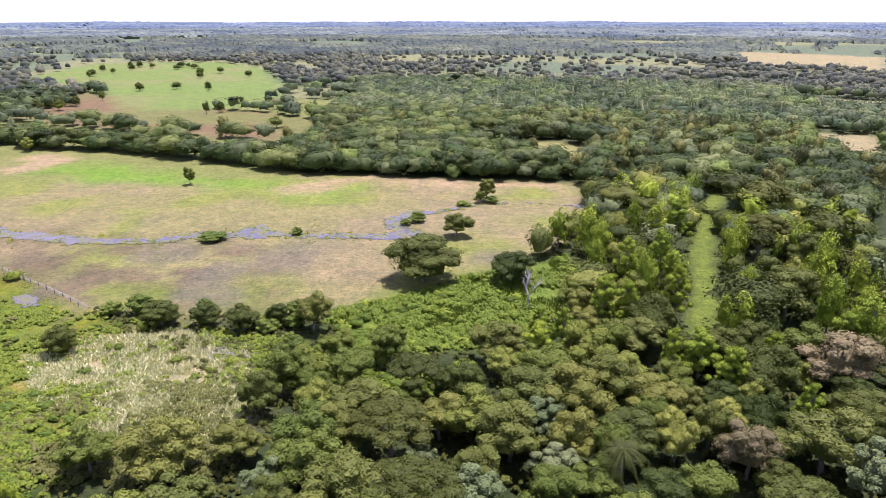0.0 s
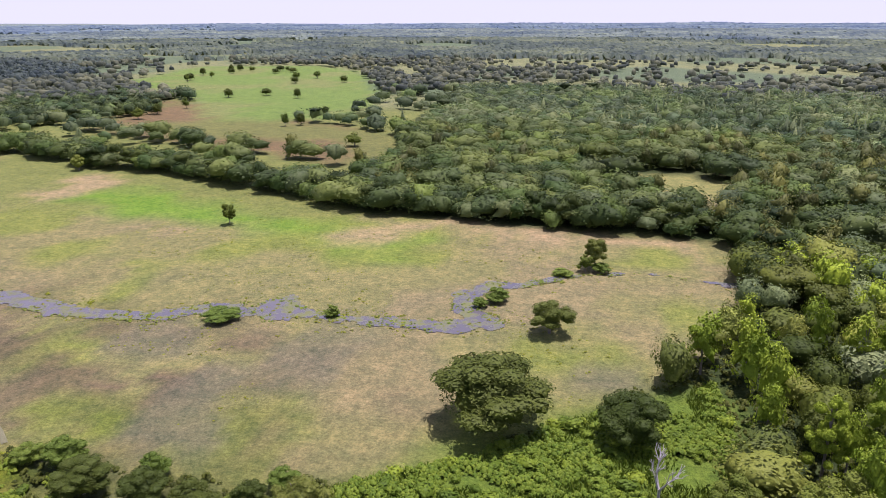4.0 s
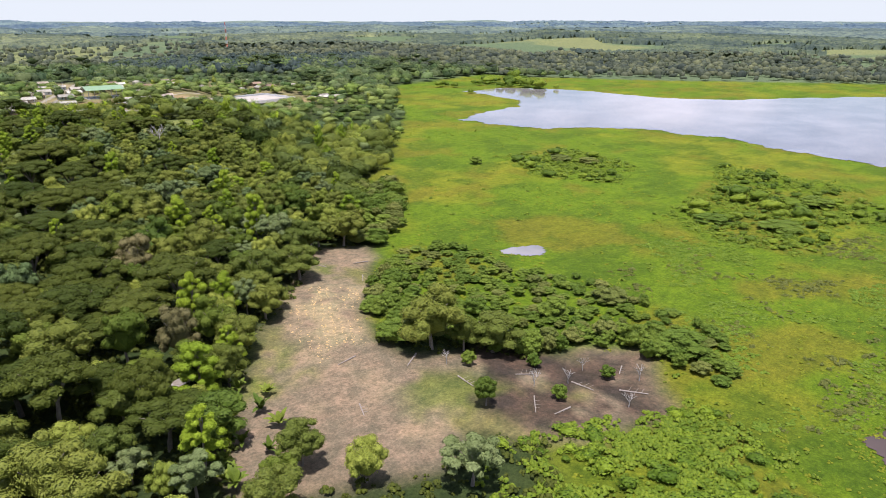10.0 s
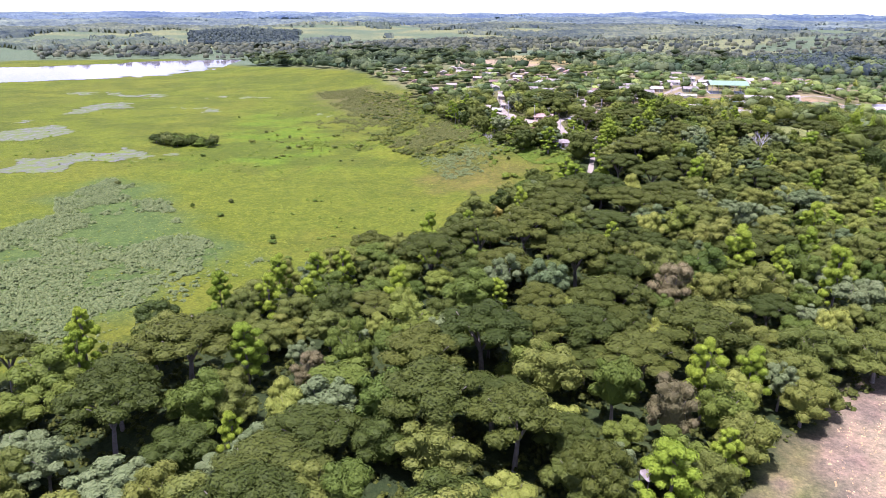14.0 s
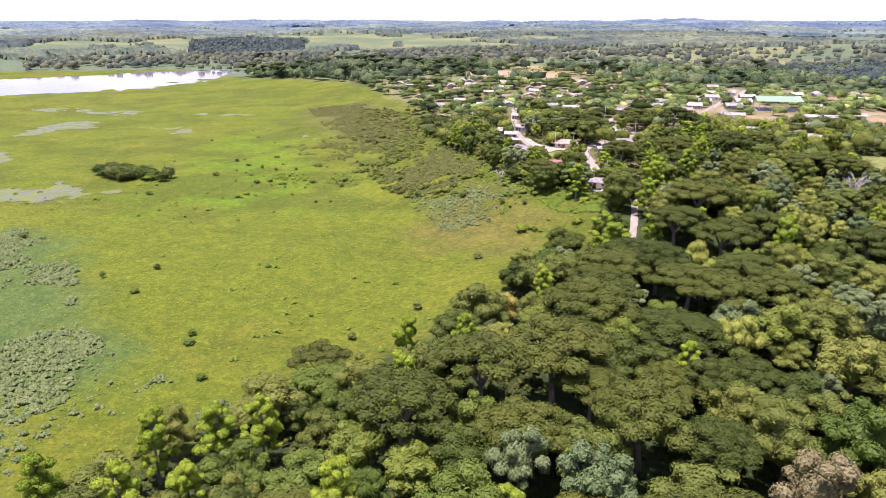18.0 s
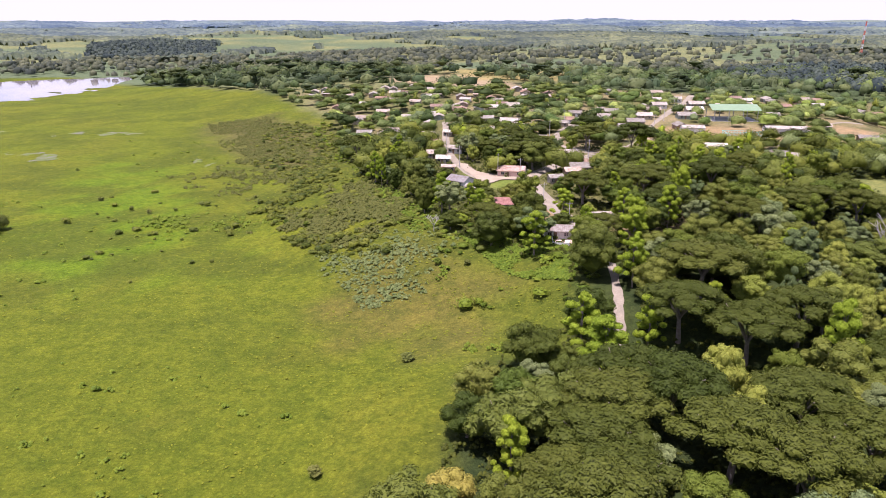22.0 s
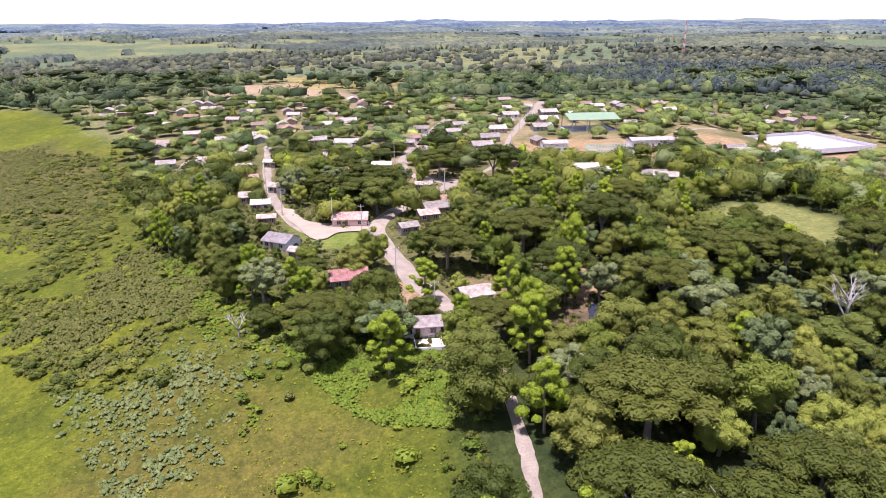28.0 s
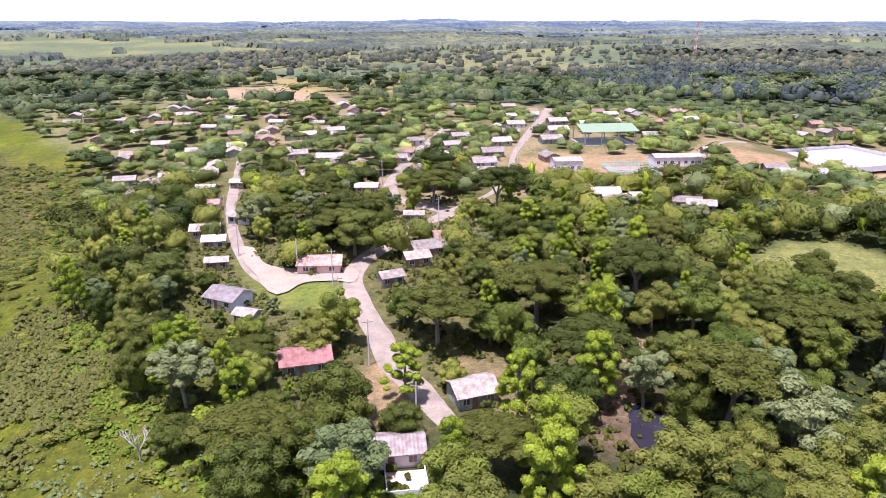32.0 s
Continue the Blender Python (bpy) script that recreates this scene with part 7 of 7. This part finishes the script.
# floating weed on the brown pond
rng = np.random.default_rng(31)
for cx, cy, rx, ry in ((-154, 111, 8, 5), (-197, 101, 4, 3), (-191, 108, 6, 3), (-126, 111, 2, 2), (-217, 114, 7, 3), (-193, 125, 5, 5), (-187, 133, 8, 4), (-126, 97, 3, 1.6), (-142, 118, 4, 2.5), (-205, 121, 6, 3), (-176, 118, 3, 2), (-228, 138, 8, 4), (-250, 160, 10, 4), (-168, 128, 6, 3), (-132, 104, 2.4, 1.5), (-300, 170, 14, 4)):
    rx, ry = rx * 1.25, ry * 1.25
    n = int(14 * rx * ry)
    x, y = cx + rng.normal(0, rx * 0.45, n), cy + rng.normal(0, ry * 0.45, n)
    k = inside(BROWN_POND, x, y) & (fbm(x, y, 4, 7) > 0.42)
    if k.sum() > 8:
        tufts("floating_weed", x[k], y[k], rng.uniform(0.3, 0.9, int(k.sum())), M_TUFT_LUSH, "bright green floating weed on the pond", int(-cx), 0.12, 3, 0.13)
# weed growing in the stream
rx, ry = rng.uniform(-265, 60, 60000), rng.uniform(158, 280, 60000)
d = stream_depth(rx, ry)
k = (d > -0.9) & (d < 3.5) & (fbm(rx, ry, 5, 57) > 0.5)
rx, ry = rx[k][:3600], ry[k][:3600]
tufts("stream_weed", rx, ry, rng.uniform(0.25, 0.9, len(rx)), M_TUFT_DARK, "dark green weed in the muddy stream", 78, 0.4, 4, 0.12)
# lush fringe round the water
fx, fy = [], []
for poly, step in ((BROWN_POND, 0.35), (LAKE_POOL, 0.7)):
    o = np.array(outline(poly, 2.5, 2.0, 3) if poly is BROWN_POND else outline(poly, 6, 3, 1))
    nx = np.roll(o, -1, 0)
    for (ax, ay), (bx, by) in zip(o, nx):
        m = max(1, int(math.hypot(bx - ax, by - ay) / step))
        t = rng.uniform(size=m)
        fx.append(ax + (bx - ax) * t + rng.normal(0, 0.9, m))
        fy.append(ay + (by - ay) * t + rng.normal(0, 0.9, m))
for line, reach, dens in (([(-196, 236), (-170, 225), (-154, 221), (-138, 219), (-121, 216), (-103, 216), (-85, 218), (-66, 220), (-48, 220), (-31, 219), (-18, 219), (-10, 222), (-15, 229), (-18, 238), (-13, 246), (-3, 249), (8, 256)], 4.2, 5), ([(-183, 219), (-178, 211), (-167, 200), (-147, 190), (-132, 178), (-119, 169), (-112, 168)], 3.2, 5)):
    for (ax, ay), (bx, by) in zip(line, line[1:]):
        m = int(math.hypot(bx - ax, by - ay) * dens)
        t = rng.uniform(size=m)
        x, y = ax + (bx - ax) * t + rng.normal(0, reach, m), ay + (by - ay) * t + rng.normal(0, reach, m)
        k = fbm(x, y, 7, 55) > 0.5
        fx.append(x[k])
        fy.append(y[k])
fx, fy = np.concatenate(fx), np.concatenate(fy)
tufts("shore_plants", fx, fy, rng.uniform(0.4, 1.1, len(fx)), M_TUFT, "bright green plants along the water's edge", 77, 0.5, 4)

# ---- clearing and yards ----
def log(x, y, length, turn, r):
    verts, faces = [], []
    c, s = math.cos(turn), math.sin(turn)
    a, b = (x - c * length / 2, y - s * length / 2), (x + c * length / 2, y + s * length / 2)
    limb(verts, faces, (*a, ground_z(*a) + r * 0.8), (*b, ground_z(*b) + r * 0.8), r, r * 0.6, 7)
    for k in (0.3, 0.55, 0.75):
        p = Vector((*a, ground_z(*a) + r)).lerp(Vector((*b, ground_z(*b) + r)), k)
        limb(verts, faces, p, p + Vector((math.cos(turn + 0.9) * 1.1, math.sin(turn + 0.9) * 1.1, 0.5)), r * 0.35, r * 0.12, 5)
    return tagged(mesh_object("log", [tuple(v) for v in verts], faces, M_LOG), "fallen bleached tree trunk lying on bare soil", "log", "felled logs")


rng = np.random.default_rng(17)
LOGS = [(-105, 33, 8, 0.9), (-108, 37, 6, 0.2), (-95, 7, 7, 0.7), (-84, 0, 6, 0.3), (-111, -45, 8, 1.1), (-118, -60, 7, 0.2), (-120, 30, 6, 1.9), (-128, 36, 7, 2.4), (-112, 22, 5, 2.9), (-78, 18, 5, 1.3), (-70, 30, 4, 0.4), (-99, 20, 6, 1.6), (-133, 28, 5, 0.6), (-104, -58, 6, 2.2)]
for x, y, n, a in LOGS:
    log(x, y, n * 0.8, a, 0.13 + 0.015 * (n % 4))
for x, y in ((-118, 28), (-126, 24), (-133, 33), (-122, 40), (-110, 27), (-100, 12)):
    plant("d", x, y, 1.6, 3.5)
for x, y in ((-104, 14), (-117, 19), (-128, 29), (-111, 33)):
    plant("u", x, y, 1.7, 3.2, "mid")
plant("o", -63, 27, 4.5, 8)
plant("g", -97, 29, 2.6, 5.5)
plant("g", -58, 30, 3.0, 6)
BANANA_STRIP = [(-53, 28), (-57, 14), (-63, -6), (-74, -23), (-69, -27), (-58, -10), (-50, 8), (-47, 26)]
bx, by, rg = spread(34, BANANA_STRIP, 41)
for i, (x, y) in enumerate(list(zip(bx.tolist(), by.tolist())) + list(((-56, -8), (-59, -3), (-57, 2), (-60, 5), (-62, 0), (-63, 9), (-66, 4), (-58, 9), (-61, -10), (-66, -14), (-55, 12), (-57, 17), (-64, 15), (-70, -18), (-60, 21), (-52, 20)))):
    ob = new("banana_plant", BANANA[i % 3])
    ob.matrix_basis = pose(x, y, ground_z(x, y), 0, 0, i * 67) @ Matrix.Scale(1.0 + 0.12 * (i % 4), 4)
    tagged(ob, "banana plant with long arching green leaves", "banana plant", "banana plants")
M_STUBBLE = leaf_material("stubble_stalks", (0.36, 0.33, 0.24), (0.50, 0.45, 0.34), island=True)
# rows of dry stubble
sx, sy = [], []
for k in range(18):
    t = rng.uniform(size=130)
    sx.append(-112 + k * 2.1 + t * 16 + rng.normal(0, 0.3, 130))
    sy.append(-46 + k * 0.3 + t * 42 + rng.normal(0, 0.3, 130))
sx, sy = np.concatenate(sx), np.concatenate(sy)
k = inside(STUBBLE, sx, sy) & (fbm(sx, sy, 5, 58) > 0.4)
tufts("stubble", sx[k], sy[k], rng.uniform(0.12, 0.36, int(k.sum())), M_STUBBLE, "rows of dry pale crop stubble", 88, 0.9, 4)


def tin_shelter(x, y):
    e = tagged(new("shelter"), "small field shelter with a tilted grey tin roof", "shelter")
    e.matrix_basis = pose(x, y, ground_z(x, y), 0, 0, 25)
    bm = bmesh.new()
    n = 20
    rows = [[bm.verts.new((-2.4 + 4.8 * i / n, s * 1.7, 2.3 + 0.25 * s + 0.04 * (i % 2) + d)) for s in (-1, 1) for d in (0, -0.05)] for i in range(n + 1)]
    for a, b in zip(rows, rows[1:]):
        for i, j in ((0, 2), (3, 1), (1, 0), (2, 3)):
            bm.faces.new((a[i], b[i], b[j], a[j]))
    bmesh.ops.recalc_face_normals(bm, faces=bm.faces)
    part("roof", bm, ROOFS["tin"], e, "crumpled grey tin roof")
    for px in (-2.1, 2.1):
        for py in (-1.4, 1.4):
            part("post", box(px - 0.07, px + 0.07, py - 0.07, py + 0.07, -0.3, 2.25 + 0.2 * py / 1.4), M_LOG, e)


tin_shelter(-54, -6)
verts, faces = [], []
for k in range(70):
    a, r = rng.uniform(0, 6.28), rng.uniform(0, 3.4)
    p = Vector((-46 + r * math.cos(a) * 1.5, 134 + r * math.sin(a), ground_z(-46, 134) + 0.2 + rng.uniform(0, 0.8)))
    q = p + Vector((rng.normal(0, 1.3), rng.normal(0, 1.3), rng.uniform(-0.3, 0.7)))
    limb(verts, faces, p, q, 0.07, 0.03, 4)
tagged(mesh_object("branch_heap", [tuple(v) for v in verts], faces, M_DEAD), "heap of bleached cut branches among reeds", "branches", kind="stuff")


def fence_line(points, gap):
    """Wooden posts with two wires."""
    e = tagged(new("fence"), "old post and wire fence along the ditch", "fence")
    spots = []
    for (ax, ay), (bx, by) in zip(points, points[1:]):
        m = max(1, int(math.hypot(bx - ax, by - ay) / gap))
        spots += [(ax + (bx - ax) * i / m, ay + (by - ay) * i / m) for i in range(m)]
    spots.append(points[-1])
    for x, y in spots:
        z = ground_z(x, y)
        part("post", box(x - 0.09, x + 0.09, y - 0.09, y + 0.09, z - 0.3, z + 1.3), M_LOG, e)
    for h in (0.7, 1.15):
        verts, faces = [], []
        for a, b in zip(spots, spots[1:]):
            limb(verts, faces, (*a, ground_z(*a) + h), (*b, ground_z(*b) + h), 0.02, 0.02, 4)
        mesh_object("wire", [tuple(v) for v in verts], faces, M_STEEL, e)


M_WORN = plain_material("worn_grass", (0.085, 0.09, 0.035), (0.125, 0.115, 0.055), 0.6, 0.95, 0.3)
strip("footpath", [(-152, 206), (-143, 199), (-120, 183), (-99, 168), (-89, 160)], [0.8, 1.4, 1.1, 1.6, 1.2], M_WORN, "worn grassy footpath along the fence", "path", lift=0.05, step=1.5, wobble=0.9, seed=12)
fence_line([(-150, 203), (-143, 198), (-120, 182), (-99, 167), (-92, 161)], 4.0)
# a tiled patio and a white lean-to beside the tin-roofed house
e = tagged(new("patio"), "pink tiled patio with a low white wall", "patio")
e.matrix_basis = pose(-20.5, -229.5, ground_z(-20.5, -229.5), 0, 0, 5)
part("tiles", box(-2.6, 2.6, -2.4, 2.4, -0.6, 0.12), M_PINKWALL, e, "pink floor tiles")
for x0, x1, y0, y1 in ((-2.7, 2.7, 2.4, 2.55), (2.6, 2.75, -2.4, 2.4), (-2.75, -2.6, -2.4, 2.4)):
    part("low_wall", box(x0, x1, y0, y1, -0.6, 0.8), M_WHITE, e)
# fallen white dead tree near the dark pond
log(-71, -262, 7, 0.4, 0.25)
plant("d", -72, -262, 4, 4)
plant("d", -75, -259, 3, 3.5)

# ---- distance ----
# distance haze is painted into the ridge's pale blue base colour
M_HAZE, hn, hl, hp = nodes_of("haze_painted_hills")
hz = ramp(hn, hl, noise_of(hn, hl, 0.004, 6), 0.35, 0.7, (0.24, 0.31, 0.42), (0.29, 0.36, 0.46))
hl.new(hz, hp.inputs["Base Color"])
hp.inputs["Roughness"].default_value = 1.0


def hill_ring(r0, h0, seed, name):
    """A far low ridge of woodland round the plain, haze painted into its colour."""
    n = 720
    a = np.linspace(0, 2 * math.pi, n, endpoint=False)
    x, y = -30 + r0 * np.cos(a), -30 + r0 * np.sin(a)
    top = h0 + (7 if h0 < 50 else 60) * (fbm(x, y, 500 if h0 < 50 else 1500, seed) - 0.5) + 4 * (fbm(x, y, 60, seed + 4) - 0.5)
    xb, yb = -30 + (r0 - 260) * np.cos(a), -30 + (r0 - 260) * np.sin(a)
    co = np.concatenate([np.stack([xb, yb, height(xb, yb) - 4], -1), np.stack([x, y, top], -1), np.stack([x * 1.03, y * 1.03, top - 30], -1)])
    i = np.arange(n)
    j = (i + 1) % n
    q = np.concatenate([np.stack([i, j, j + n, i + n], -1), np.stack([i + n, j + n, j + 2 * n, i + 2 * n], -1)])
    return tagged(new(name, array_mesh(name, co, q, M_HAZE, True)), "wooded ridge on the horizon, blue from painted haze", "hills", kind="structure")


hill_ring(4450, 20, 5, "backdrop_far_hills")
